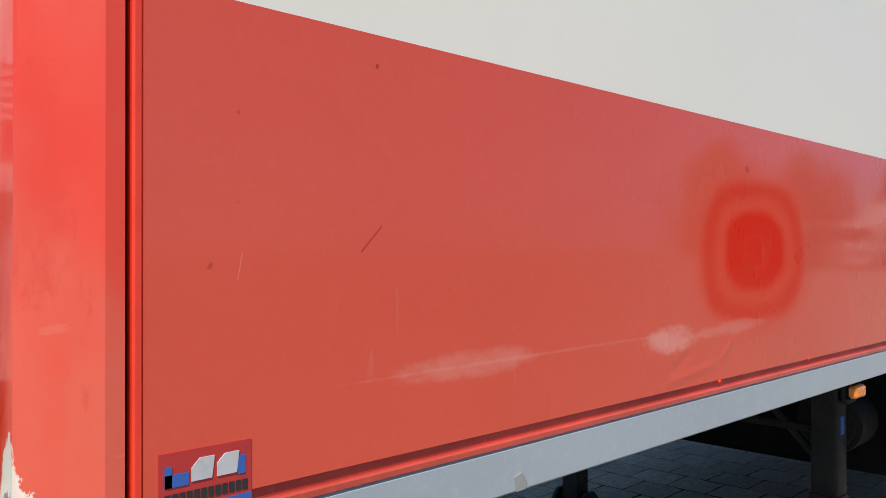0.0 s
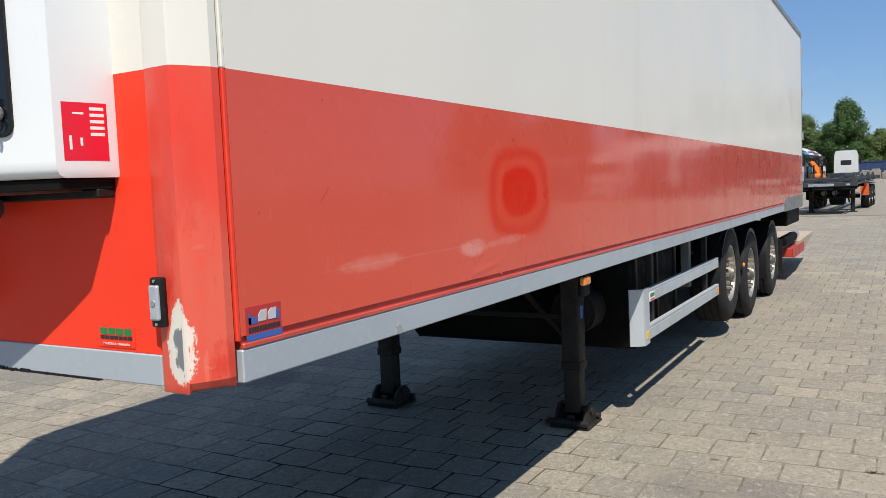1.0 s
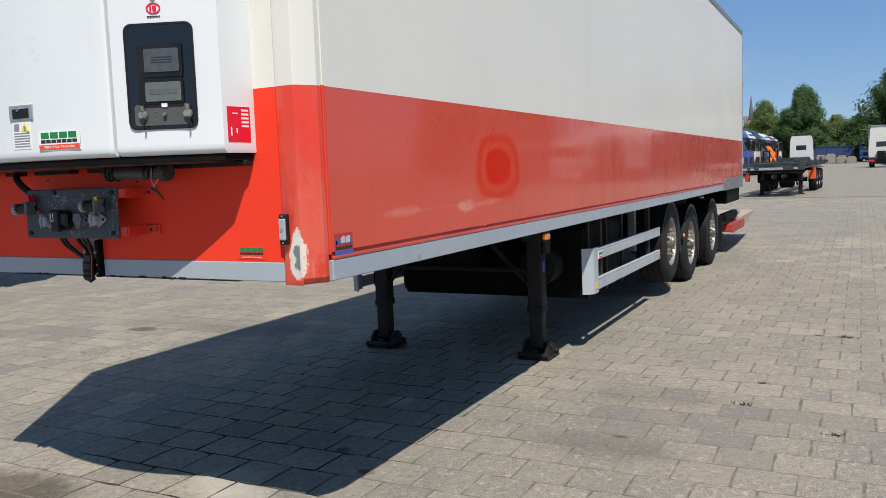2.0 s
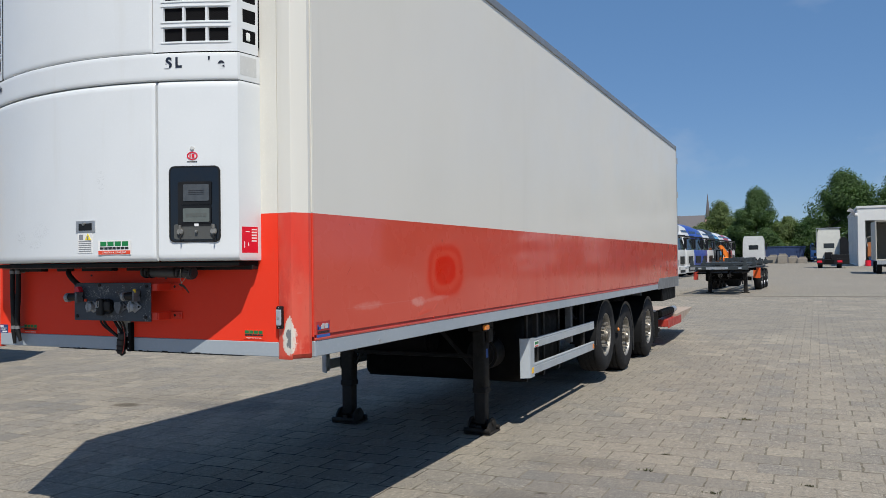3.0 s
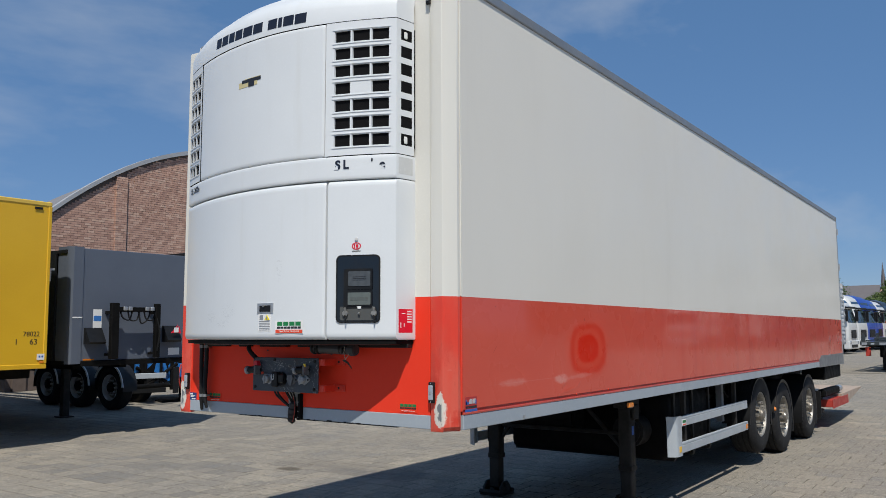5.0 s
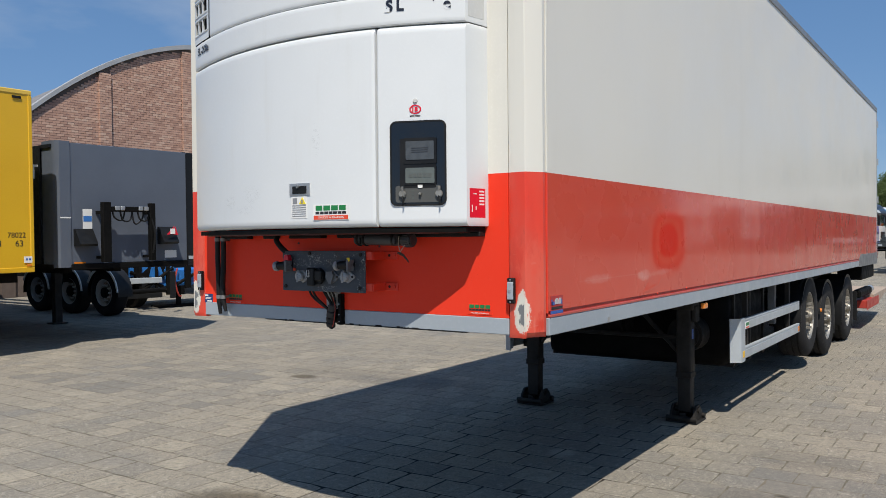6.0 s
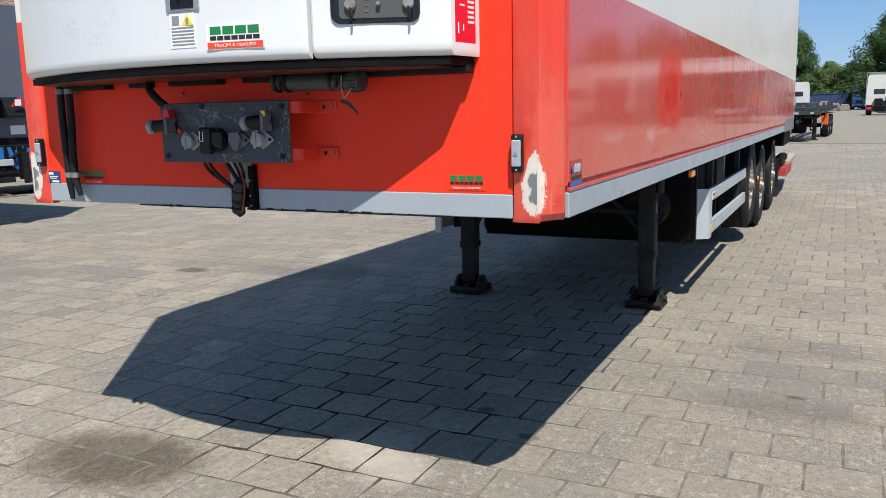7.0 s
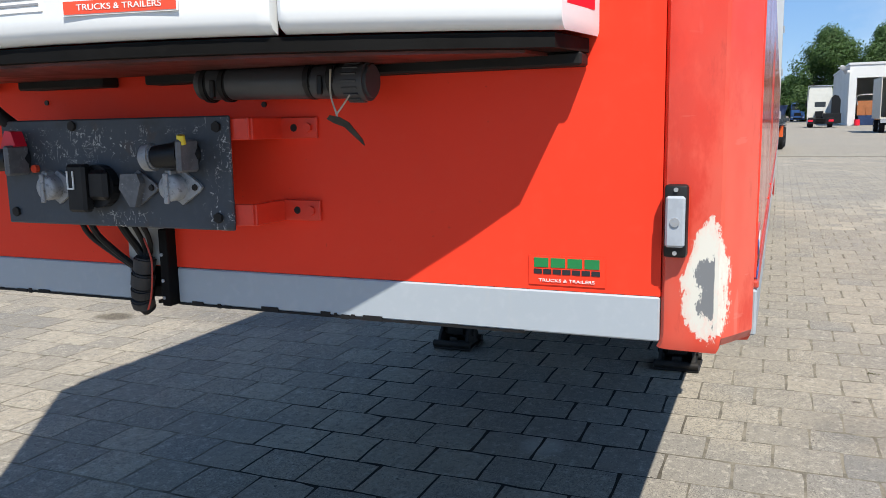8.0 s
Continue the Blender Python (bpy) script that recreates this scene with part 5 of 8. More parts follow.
for k in range(18):
    a_ = 2 * math.pi * k / 18
    p = Vector((-0.105 + 0.0375 * math.cos(a_), -0.556, 1.7235 + 0.0375 * math.sin(a_)))
    part("cap_ridge", cyl(bmesh.new(), p, p + Vector((0, -0.030, -0.0006)), 0.0022, seg=5), MAT_PVC, tube_ob)
for ya in (-0.262, -0.505):
    part("clamp_foot", boxes((-0.112, -0.098, ya - 0.012, ya + 0.002, 1.755, 1.778), bevel=0.002), MAT_PLASTIC, tube_ob)
    part("clamp_latch", boxes((-0.146, -0.136, ya - 0.010, ya, 1.70, 1.735), bevel=0.002), MAT_PLASTIC, tube_ob)
bm = bmesh.new()
tube(bm, [(-0.142, -0.535, 1.745), (-0.150, -0.538, 1.70), (-0.149, -0.548, 1.665), (-0.148, -0.551, 1.650)], 0.0019, 6)
tube(bm, [(-0.149, -0.549, 1.664), (-0.147, -0.562, 1.680), (-0.143, -0.574, 1.698)], 0.0017, 6)
part("cord", bm, simple("pale_cord", (0.46, 0.42, 0.34, 1), 0.8, var=0.3, big=40), tube_ob, "thin pale cord tied round the tube", smooth=True)
bm = bmesh.new()
prism(bm, [(-0.536, 1.662), (-0.530, 1.655), (-0.545, 1.647), (-0.566, 1.640), (-0.600, 1.611), (-0.606, 1.606), (-0.602, 1.617), (-0.575, 1.648), (-0.556, 1.658)], "x", -0.154, -0.150)
part("cord_tag", bm, simple("brown_tag", (0.05, 0.042, 0.028, 1), 0.8, var=0.4, big=40), tube_ob, "ragged brown tag")

# black drain hoses on the wall, pinched at their lower ends
for y_top, y_clip, y_end, z_end in ((1.000, 0.991, 0.984, 1.262), (0.946, 0.952, 0.930, 1.280)):
    bm = bmesh.new()
    tube(bm, [(-0.05, y_top, 1.80), (-0.05, y_top, 1.60), (-0.05, y_clip + 0.003, 1.46), (-0.05, y_clip, 1.345)], 0.0165, 12)
    hose = part("drain_hose", bm, MAT_BLACK, trailer, "black rubber drain hose", smooth=True)
    bm = bmesh.new()
    cyl(bm, (-0.05, y_clip, 1.347), (-0.048, y_end, z_end), 0.0165, 0.010, seg=12)
    part("pinched_end", bm, MAT_BLACK, hose, smooth=True)
    for za in (1.36, 1.725):
        yb = y_clip if za < 1.5 else y_top
        part("hose_clip", cyl(bmesh.new(), (-0.05, yb, za), (-0.05, yb, za + 0.022), 0.0185, seg=14), MAT_RAIL_REAR, hose, "dull metal clip", smooth=True)
        part("clip_foot", boxes((-0.035, -0.001, yb - 0.006, yb + 0.006, za + 0.004, za + 0.018)), MAT_RAIL_REAR, hose)
# rubber pads along the wall below the unit
for ya, yb in ((0.93, 0.72), (0.58, 0.48), (0.36, 0.10), (-0.02, -0.25), (-0.5, -0.98)):
    part("rubber_pad", boxes((-0.055, -0.001, min(ya, yb), max(ya, yb), 1.738, 1.762), bevel=0.004), MAT_BLACK, trailer, "black rubber strip")
bm = bmesh.new()
tube(bm, [(-0.10, 0.40, 1.77), (-0.13, 0.385, 1.73), (-0.13, 0.35, 1.69), (-0.11, 0.32, 1.655), (-0.08, 0.30, 1.62)], 0.016, 10)
part("supply_hose", bm, MAT_BLACK, trailer, smooth=True)


# ---- refrigeration unit on the front wall ----
unit = thing("refrigeration_unit", "white bow-fronted refrigeration unit with dark louvres on the trailer front", "refrigeration unit", pose(0, 0, 0, 0, 0.37, 0))
YC, YE = 0.972, 0.999          # crease of the bow front, end of the slanted cheek
YCL, YEL = 1.04, 1.09          # the same on the other side
Z0, Z1, Z2, Z3, Z4 = 1.79, 2.796, 2.952, 3.835, 4.085


def bow(y):
    """How far the front bows out from the wall at y."""
    if y > 0:
        return 0.418 - 0.225 * y * y if y <= YCL else 0.03 + 0.145 * (YEL - y) / (YEL - YCL)
    return 0.418 - 0.272 * y * y if y >= -YC else 0.013 + 0.148 * (YE + y) / (YE - YC)


def ybreaks(y0, y1, n):
    ys = {round(y0 + (y1 - y0) * k / n, 5) for k in range(n + 1)}
    for c in (-YC, YCL):
        if min(y0, y1) < c < max(y0, y1):
            ys.add(c)
    return sorted(ys)


def bow_panel(bm, y0, y1, z0, z1, proud=0.0, thick=0.03, n=14, lean=0.0, roll=0.012):
    """A panel that follows the bow, with rolled edges."""
    ys = sorted(set(ybreaks(y0, y1, n) + [y0 + 0.008, y0 + 0.02, y1 - 0.02, y1 - 0.008]))
    zs = [(z0, roll), (z0 + roll * 0.35, roll * 0.35), (z0 + roll, 0.0), (z0 + roll + 0.02, 0.0), (z1 - roll - 0.02, 0.0), (z1 - roll, 0.0), (z1 - roll * 0.35, roll * 0.35), (z1, roll)]
    cols = []
    for i, y in enumerate(ys):
        edge = i in (0, len(ys) - 1)
        col = []
        for z, back in zs:
            x = -bow(y) - proud + back + (0.006 if edge else 0.0) + lean * (z - z0)
            col.append(bm.verts.new((x, y, z)))
        cols.append(col)
    backs = [[bm.verts.new((-bow(y) - proud + thick, y, z)) for z in (z0, z1)] for y in ys]
    for i in range(len(ys) - 1):
        a, b = cols[i], cols[i + 1]
        for k in range(len(zs) - 1):
            bm.faces.new((a[k], b[k], b[k + 1], a[k + 1]))
        bm.faces.new((a[0], backs[i][0], backs[i + 1][0], b[0]))
        bm.faces.new((a[-1], b[-1], backs[i + 1][1], backs[i][1]))
    for i in (0, -1):
        bm.faces.new([*cols[i], backs[i][1], backs[i][0]])
    return bm


def louvre_panel(bm, y0, y1, z0, z1, ycols, zrows, closed=(), depth=0.014):
    """A bowed panel with real slots. ycols, zrows: the slots' spans."""
    ys = sorted({y0, y1, *[v for c in ycols for v in c], *([-YC] if y0 < -YC < y1 else []), *([YCL] if y0 < YCL < y1 else [])})
    zs = sorted({z0, z1, *[v for c in zrows for v in c]})
    grid = {(i, k): bm.verts.new((-bow(y), y, z)) for i, y in enumerate(ys) for k, z in enumerate(zs)}
    inner = {}

    def back(i, k):
        if (i, k) not in inner:
            inner[i, k] = bm.verts.new((-bow(ys[i]) + depth, ys[i], zs[k]))
        return inner[i, k]

    for i in range(len(ys) - 1):
        for k in range(len(zs) - 1):
            ym, zm = (ys[i] + ys[i + 1]) / 2, (zs[k] + zs[k + 1]) / 2
            cell = [(a, b) for a, c in enumerate(ycols) for b, r in enumerate(zrows) if c[0] < ym < c[1] and r[0] < zm < r[1]]
            corners = [(i, k), (i + 1, k), (i + 1, k + 1), (i, k + 1)]
            if cell and cell[0] not in closed:
                for p, q in zip(corners, corners[1:] + corners[:1]):
                    bm.faces.new((grid[p], grid[q], back(*q), back(*p)))
            else:
                bm.faces.new([grid[c] for c in corners])
    return bm


# inner body, dark in the gaps
bm = bmesh.new()
bow_panel(bm, -YE + 0.02, YEL - 0.02, Z0 + 0.02, Z4 - 0.06, proud=-0.055, thick=0.05, n=18)
part("inner_body", bm, MAT_DARK, unit)
bm = bmesh.new()
ring = [(-bow(y) + 0.012 if -YC <= y <= YCL else -bow(y), y) for y in ybreaks(-YE, YEL, 20)]
prism(bm, [(x_ * 0.985, y_ * 0.985) for x_, y_ in ring] + [(0.0, YEL * 0.985 - 0.005), (0.0, -YE * 0.985 + 0.005)], "z", Z0 - 0.028, Z0 - 0.004)
part("bottom_tray", bm, MAT_CHASSIS, unit, "black steel bottom tray")
# added sheet below the tray, dark red for the wall mirrored in it
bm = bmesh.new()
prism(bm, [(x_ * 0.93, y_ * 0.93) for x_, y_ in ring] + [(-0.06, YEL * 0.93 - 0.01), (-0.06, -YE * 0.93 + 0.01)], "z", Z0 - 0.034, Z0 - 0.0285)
part("under_panel", bm, MAT_UNDER, unit, "dark underside painted with the red wall's reflection")
# doors and bands
SEAM = -0.545
part("lower_door", bow_panel(bmesh.new(), SEAM + 0.007, YEL, Z0, Z1 - 0.004, n=22, roll=0.022), MAT_UNIT, unit, "wide white lower door, scuffed near its foot", smooth=True)
ctrl_door = part("control_door", bow_panel(bmesh.new(), -YE, SEAM - 0.006, Z0, Z1 - 0.004, n=12, roll=0.022), MAT_UNIT, unit, "white lower door holding the control window", smooth=True)
part("middle_band", bow_panel(bmesh.new(), -YE, YEL, Z1, Z2 - 0.004, n=26, roll=0.006), MAT_UNIT, unit, "white middle band", smooth=True)
part("upper_door", bow_panel(bmesh.new(), -0.524, 0.778, Z2, Z3 - 0.004, n=20, roll=0.008), MAT_UNIT, unit, "plain white upper door", smooth=True)
# louvred panels
PIT, SLOT = 0.1142, 0.074
rows = [(3.770 - k * PIT - SLOT, 3.770 - k * PIT) for k in range(7)]
right_cols = [(-0.9955, -0.977), (-0.929, -0.825), (-0.814, -0.705), (-0.694, -0.590)]
louv = part("louvred_panel", louvre_panel(bmesh.new(), -YE, -0.533, Z2 + 0.001, Z3 - 0.005, right_cols, rows, closed=((2, 3),)), MAT_UNIT, unit, "white louvred panel with dark mesh behind its slots")
left_cols = [(0.815, 0.885), (0.900, 0.960), (0.972, 1.025)]
louv_l = part("louvred_panel", louvre_panel(bmesh.new(), 0.786, YEL, Z2 + 0.001, Z3 - 0.005, left_cols, rows), MAT_UNIT, unit, "white louvred panel with dark mesh behind its slots")
for pan, cols in ((louv, right_cols), (louv_l, left_cols)):
    ya, yb = min(c[0] for c in cols) - 0.006, max(c[1] for c in cols) + 0.02
    bm = bmesh.new()
    ys = ybreaks(ya, yb, 8)
    vs = [[bm.verts.new((-bow(y) + 0.0135, y, z)) for z in (3.0, 3.79)] for y in ys]
    for a, b in zip(vs, vs[1:]):
        bm.faces.new((a[0], b[0], b[1], a[1]))
    part("mesh_screen", bm, MAT_MESH, pan, "dark wire mesh")
    # raised frames round the slot rows
    bm = bmesh.new()
    fc = [c for c in cols if c[0] > -YC and c[1] < YCL]
    ya, yb = min(c[0] for c in fc) - 0.012, max(c[1] for c in fc) + 0.012
    for r0, r1 in rows:
        for za, zb in ((r1 + 0.006, r1 + 0.011), (r0 - 0.011, r0 - 0.006)):
            yl = ybreaks(ya, yb, 8)
            v = [[bm.verts.new((-bow(y) + o, y, z)) for z, o in ((za, 0.001), (za, -0.004), (zb, -0.004), (zb, 0.001))] for y in yl]
            for a, b in zip(v, v[1:]):
                for k in range(3):
                    bm.faces.new((a[k], b[k], b[k + 1], a[k + 1]))
    part("slot_frame", bm, MAT_UNIT, pan)
# small bright fittings behind cheek slots
for zz in (rows[0], rows[6]):
    bm = bmesh.new()
    box(bm, -0.098, -0.070, -0.992, -0.980, zz[0] + 0.012, zz[1] - 0.016, bevel=0.004)
    part("latch_block", bm, MAT_STICKER_WHITE, louv)

# domed top cap
bm = bmesh.new()
ys = ybreaks(-YE, YEL, 26)
prof = [(0.0, Z3), (0.0, Z3 + 0.09), (0.016, Z3 + 0.135), (0.045, Z3 + 0.175), (0.09, Z3 + 0.205), (0.15, Z4)]
cols = []
for y in ys:
    b_ = bow(y)
    col = []
    for back, z in prof:
        drop = 0.030 * max(0.0, abs(y) - 0.72) ** 2 / 0.09
        zz = Z3 + (z - Z3) * (1 - drop) * (1.0 + 0.24 * max(0.0, 1 - (0.75 if y > 0.2 else 1.0) * (y - 0.2) ** 2))
        col.append(bm.verts.new((min(-b_ + back, -0.002) if b_ > 0.002 else 0.0, y * (1 - 0.02 * (z - Z3)), zz)))
    col.append(bm.verts.new((0.0, y * 0.995, zz)))
    cols.append(col)
for a, b in zip(cols, cols[1:]):
    for k in range(len(prof)):
        bm.faces.new((a[k], b[k], b[k + 1], a[k + 1]))
bmesh.ops.remove_doubles(bm, verts=bm.verts, dist=0.0005)
part("top_cap", bm, MAT_UNIT, unit, "rounded white top cap", smooth=True)
bm = bmesh.new()
prism(bm, [(-0.96, 4.06), (-0.985, 4.10), (-0.93, 4.075)], "x", -0.10, -0.07)
part("top_hook", bm, MAT_PLASTIC, unit)


def on_bow(bm, y0, y1, z0, z1, lift=0.0016, n=6, slant=0.0):
    """A thin plate laid on the bow."""
    ys = [y0 + (y1 - y0) * k / n for k in range(n + 1)]
    v = [[bm.verts.new((-bow(y) - l_, y + slant * (z - z0), z)) for z, l_ in ((z0, -0.001), (z0, lift), (z1, lift), (z1, -0.001))] for y in ys]
    for a, b in zip(v, v[1:]):
        for k in range(3):
            bm.faces.new((a[k], b[k], b[k + 1], a[k + 1]))
    bm.faces.new(v[0])
    bm.faces.new(v[-1][::-1])
    return bm


# maker's name as plain dark blocks on the top cap
bm = bmesh.new()
yl = 0.545
for w, gap in ((0.072, 0.012), (0.080, 0.012), (0.070, 0.012), (0.080, 0.012), (0.098, 0.012), (0.092, 0.055), (0.080, 0.012), (0.032, 0.012), (0.084, 0.012), (0.088, 0.0)):
    part("maker_name_block", on_bow(bmesh.new(), yl - w, yl, Z3 + 0.038 + 0.02 * yl, Z3 + 0.104 + 0.02 * yl, slant=-0.12), MAT_NAVY, unit)
    yl -= w + gap
# remains of the model letters on the band
def bow_words(words, y, z, size, bold, label=""):
    cu = bpy.data.curves.new("words", "FONT")
    cu.body, cu.size, cu.extrude, cu.offset, cu.align_x, cu.align_y = words, size, 0.0004, bold, "CENTER", "CENTER"
    tmp = bpy.data.objects.new("words", cu)
    me = bpy.data.meshes.new_from_object(tmp)
    bpy.data.objects.remove(tmp)
    turn = math.degrees(math.atan(-2 * (0.272 if y < 0 else 0.225) * y))
    me.transform(pose(-bow(y) - 0.002, y, z, 0, 0, turn) @ FACE_FRONT)
    me.materials.append(MAT_NAVY)
    ob = new("model_letter", me)
    ob.parent = unit
    if label:
        ob["label"] = label


bow_words("S", -0.620, 2.890, 0.078, 0.0030, "partly peeled dark letter")
bow_words("L", -0.672, 2.890, 0.078, 0.0030)
bow_words("'", -0.832, 2.893, 0.070, 0.0020)
bow_words("e", -0.893, 2.884, 0.078, 0.0030)
bow_words("SL-200e", 0.880, 2.896, 0.062, 0.0010, "dark model lettering")
part("peeled_strip", on_bow(bmesh.new(), -0.622, -0.597, 2.862, 2.880, lift=0.0035, n=1), MAT_UNIT, unit)
# yellow and black remains of an emblem on the upper door
bm = bmesh.new()
on_bow(bm, 0.03, 0.225, 3.515, 3.555, n=4)
on_bow(bm, 0.0, 0.16, 3.552, 3.572, n=3)
part("emblem_remains", bm, simple("aged_glue", (0.60, 0.52, 0.28, 1), 0.6), unit, "torn remains of an emblem")
bm = bmesh.new()
on_bow(bm, -0.005, 0.19, 3.545, 3.568, lift=0.003, n=3)
on_bow(bm, 0.06, 0.12, 3.512, 3.546, lift=0.003, n=1)
part("emblem_remains", bm, MAT_STICKER_DARK, unit)
# lid plate on the cheek
bm = bmesh.new()
on_bow(bm, -0.9965, -0.976, 2.825, 2.932, lift=0.004, n=2)
part("cheek_plate", bm, simple("light_grey_plastic", (0.60, 0.61, 0.60, 1), 0.45), unit, "ribbed light grey plate")
# red warning sticker on the cheek
bm = bmesh.new()
on_bow(bm, -0.9965, -0.976, 1.832, 1.978, lift=0.0016, n=2)
st = part("red_warning_sticker", bm, MAT_STICKER_RED, unit, "bright red sticker with small white text lines")
for k in range(5):
    part("text_line", on_bow(bmesh.new(), -0.9955, -0.989, 1.895 + k * 0.016, 1.903 + k * 0.016, lift=0.003, n=1), MAT_STICKER_WHITE, st)
for ya, yb, za, zb in ((-0.986, -0.981, 1.948, 1.953), (-0.980, -0.979, 1.86, 1.895), (-0.985, -0.984, 1.87, 1.89)):
    part("text_line", on_bow(bmesh.new(), ya, yb, za, zb, lift=0.003, n=1), MAT_STICKER_WHITE, st)
# lock, warning label, dealer sticker on the lower door
bm = bmesh.new()
on_bow(bm, -0.160, -0.022, 1.965, 2.027, lift=0.006, n=3)
lock = part("lock_plate", bm, MAT_STEEL, unit, "steel lock escutcheon")
bm = bmesh.new()
on_bow(bm, -0.140, -0.045, 1.972, 2.012, lift=0.0085, n=2)
part("lock_recess", bm, MAT_PLASTIC, lock)
bm = bmesh.new()
cyl(bm, (-bow(-0.08) - 0.006, -0.085, 2.008), (-bow(-0.08) - 0.016, -0.085, 2.008), 0.008, seg=12)
part("lock_barrel", bm, MAT_CHROME, lock)
bm = bmesh.new()
on_bow(bm, -0.138, -0.030, 1.843, 1.960, n=3)
lab = part("warning_label", bm, MAT_STICKER_WHITE, unit, "white warning label with a yellow triangle")
bm = bmesh.new()
prism(bm, [(-0.084, 1.917), (-0.132, 1.917), (-0.108, 1.955)], "x", -bow(-0.11) - 0.0035, -bow(-0.11) - 0.001)
part("triangle", bm, MAT_STICKER_YELLOW, lab)
grey_print = simple("grey_print", (0.25, 0.26, 0.28, 1), 0.5)
part("triangle_mark", on_bow(bmesh.new(), -0.113, -0.103, 1.922, 1.940, lift=0.005, n=1), grey_print, lab)
part("picture_mark", on_bow(bmesh.new(), -0.072, -0.042, 1.920, 1.950, lift=0.003, n=1), grey_print, lab)
for k in range(6):
    part("text_line", on_bow(bmesh.new(), -0.132, -0.038, 1.853 + k * 0.011, 1.857 + k * 0.011, lift=0.003, n=2), grey_print, lab)
slope = math.degrees(math.atan(2 * 0.272 * 0.29))
dealer_sticker(unit, -0.182, -0.398, 1.831, 1.912, -bow(-0.29) - 0.001, MAT_STICKER_WHITE, True, slope=slope, label="white dealer sticker with green and dark block print over a red band")

# control window, recessed
WY0, WY1, WZ0, WZ1 = -0.622, -0.882, 1.897, 2.313
slope = math.atan((bow(WY0) - bow(WY1)) / 0.26)
win = pose(-bow(-0.752) + 0.002, -0.752, (WZ0 + WZ1) / 2, 0, 0, math.degrees(slope))
w, h = 0.26 / math.cos(slope) / 2, (WZ1 - WZ0) / 2


def rounded(w, h, r, n=5):
    pts = []
    for cx, cy, a0 in ((w - r, h - r, 0), (-w + r, h - r, 90), (-w + r, -h + r, 180), (w - r, -h + r, 270)):
        for k in range(n + 1):
            a = radians(a0 + 90 * k / n)
            pts.append((cx + r * math.cos(a), cy + r * math.sin(a)))
    return pts


def placed(name, bm, material, parent, label="", smooth=False, m=win):
    bm.transform(m)
    return part(name, bm, material, parent, label, smooth)


bm = bmesh.new()
outer, inn = rounded(w + 0.003, h + 0.003, 0.032), rounded(w - 0.005, h - 0.005, 0.025)
v = [[bm.verts.new((x_, p[0], p[1])) for p in ring_] for ring_, x_ in ((outer, 0.008), (outer, -0.006), (inn, -0.006), (inn, 0.004))]
n = len(outer)
for a, b in zip(v, v[1:]):
    for k in range(n):
        bm.faces.new((a[k], a[(k + 1) % n], b[(k + 1) % n], b[k]))
placed("window_gasket", bm, MAT_BLACK, ctrl_door, "black rubber gasket round the control window")
window = placed("control_window", prism(bmesh.new(), rounded(w - 0.002, h - 0.002, 0.028), "x", -0.0045, 0.006), MAT_SMOKE, unit, "dark smoked control window with displays and locks")
bm = bmesh.new()
placed("display_surround", prism(bm, rounded(0.092, 0.122, 0.008), "x", -0.010, -0.004), MAT_PLASTIC, window)
for yc, zc, hw, hh, material, nm in ((0.0, 0.060, 0.084, 0.064, MAT_PLASTIC, "display_bezel"), (0.0, 0.062, 0.072, 0.046, MAT_DISPLAY, "display"), (0.0, -0.062, 0.082, 0.046, MAT_PLASTIC, "keypad"), (0.0, -0.062, 0.074, 0.038, MAT_LCD, "keypad_face")):
    d0 = -0.016 if nm in ("display", "keypad_face") else -0.013
    bm = prism(bmesh.new(), rounded(hw, hh, 0.006), "x", d0, d0 + 0.005)
    bm.transform(Matrix.Translation((0, -0.012, zc)))
    placed(nm, bm, material, window)
bm = bmesh.new()
for k in range(5):
    box(bm, -0.0172, -0.0155, -0.012 + (k - 2) * 0.024 - 0.009, -0.012 + (k - 2) * 0.024 + 0.009, -0.072, -0.052)
placed("key", bm, simple("key_grey", (0.09, 0.10, 0.095, 1), 0.5), window)
bm = bmesh.new()
for k in range(3):
    box(bm, -0.0172, -0.0155, -0.055, 0.03, 0.052 + k * 0.010, 0.055 + k * 0.010)
placed("display_lines", bm, MAT_STICKER_DARK, window)
bm = prism(bmesh.new(), rounded(w - 0.025, 0.042, 0.012), "x", -0.008, -0.004)
bm.transform(Matrix.Translation((0, 0, -h + 0.055)))
placed("lock_panel", bm, simple("dull_grey_plastic", (0.075, 0.078, 0.075, 1), 0.5), window)
for yc, r_ in ((0.078, 0.020), (-0.012, 0.008), (-0.108, 0.020)):
    bm = bmesh.new()
    cyl(bm, (-0.007, yc, -h + 0.055), (-0.024, yc, -h + 0.055), r_, r_ * 0.85, seg=16, bevel=0.003)
    if r_ > 0.01:
        cyl(bm, (-0.018, yc, -h + 0.072), (-0.020, yc, -h + 0.092), 0.008, seg=10)
    kb = placed("key_lock", bm, MAT_CHROME, window, "bright metal key lock", smooth=True)
    if r_ > 0.01:
        bm = bmesh.new()
        tube(bm, [(-0.022, yc, -h + 0.045), (-0.026, yc - 0.006, -h + 0.022), (-0.024, yc - 0.004, -h + 0.004)], 0.004, 6)
        placed("key_cord", bm, MAT_BLACK, window)
for zc in (0.034, 0.052, 0.070):
    placed("panel_mark", box(bmesh.new(), -0.0095, -0.0075, 0.021, 0.031, -h + zc - 0.003, -h + zc + 0.003), MAT_LCD, window)
bm = prism(bmesh.new(), rounded(0.012, 0.012, 0.004), "x", -0.012, -0.005)
bm.transform(Matrix.Translation((0, -0.012, -0.112)))
placed("panel_latch", bm, MAT_STICKER_WHITE, window)
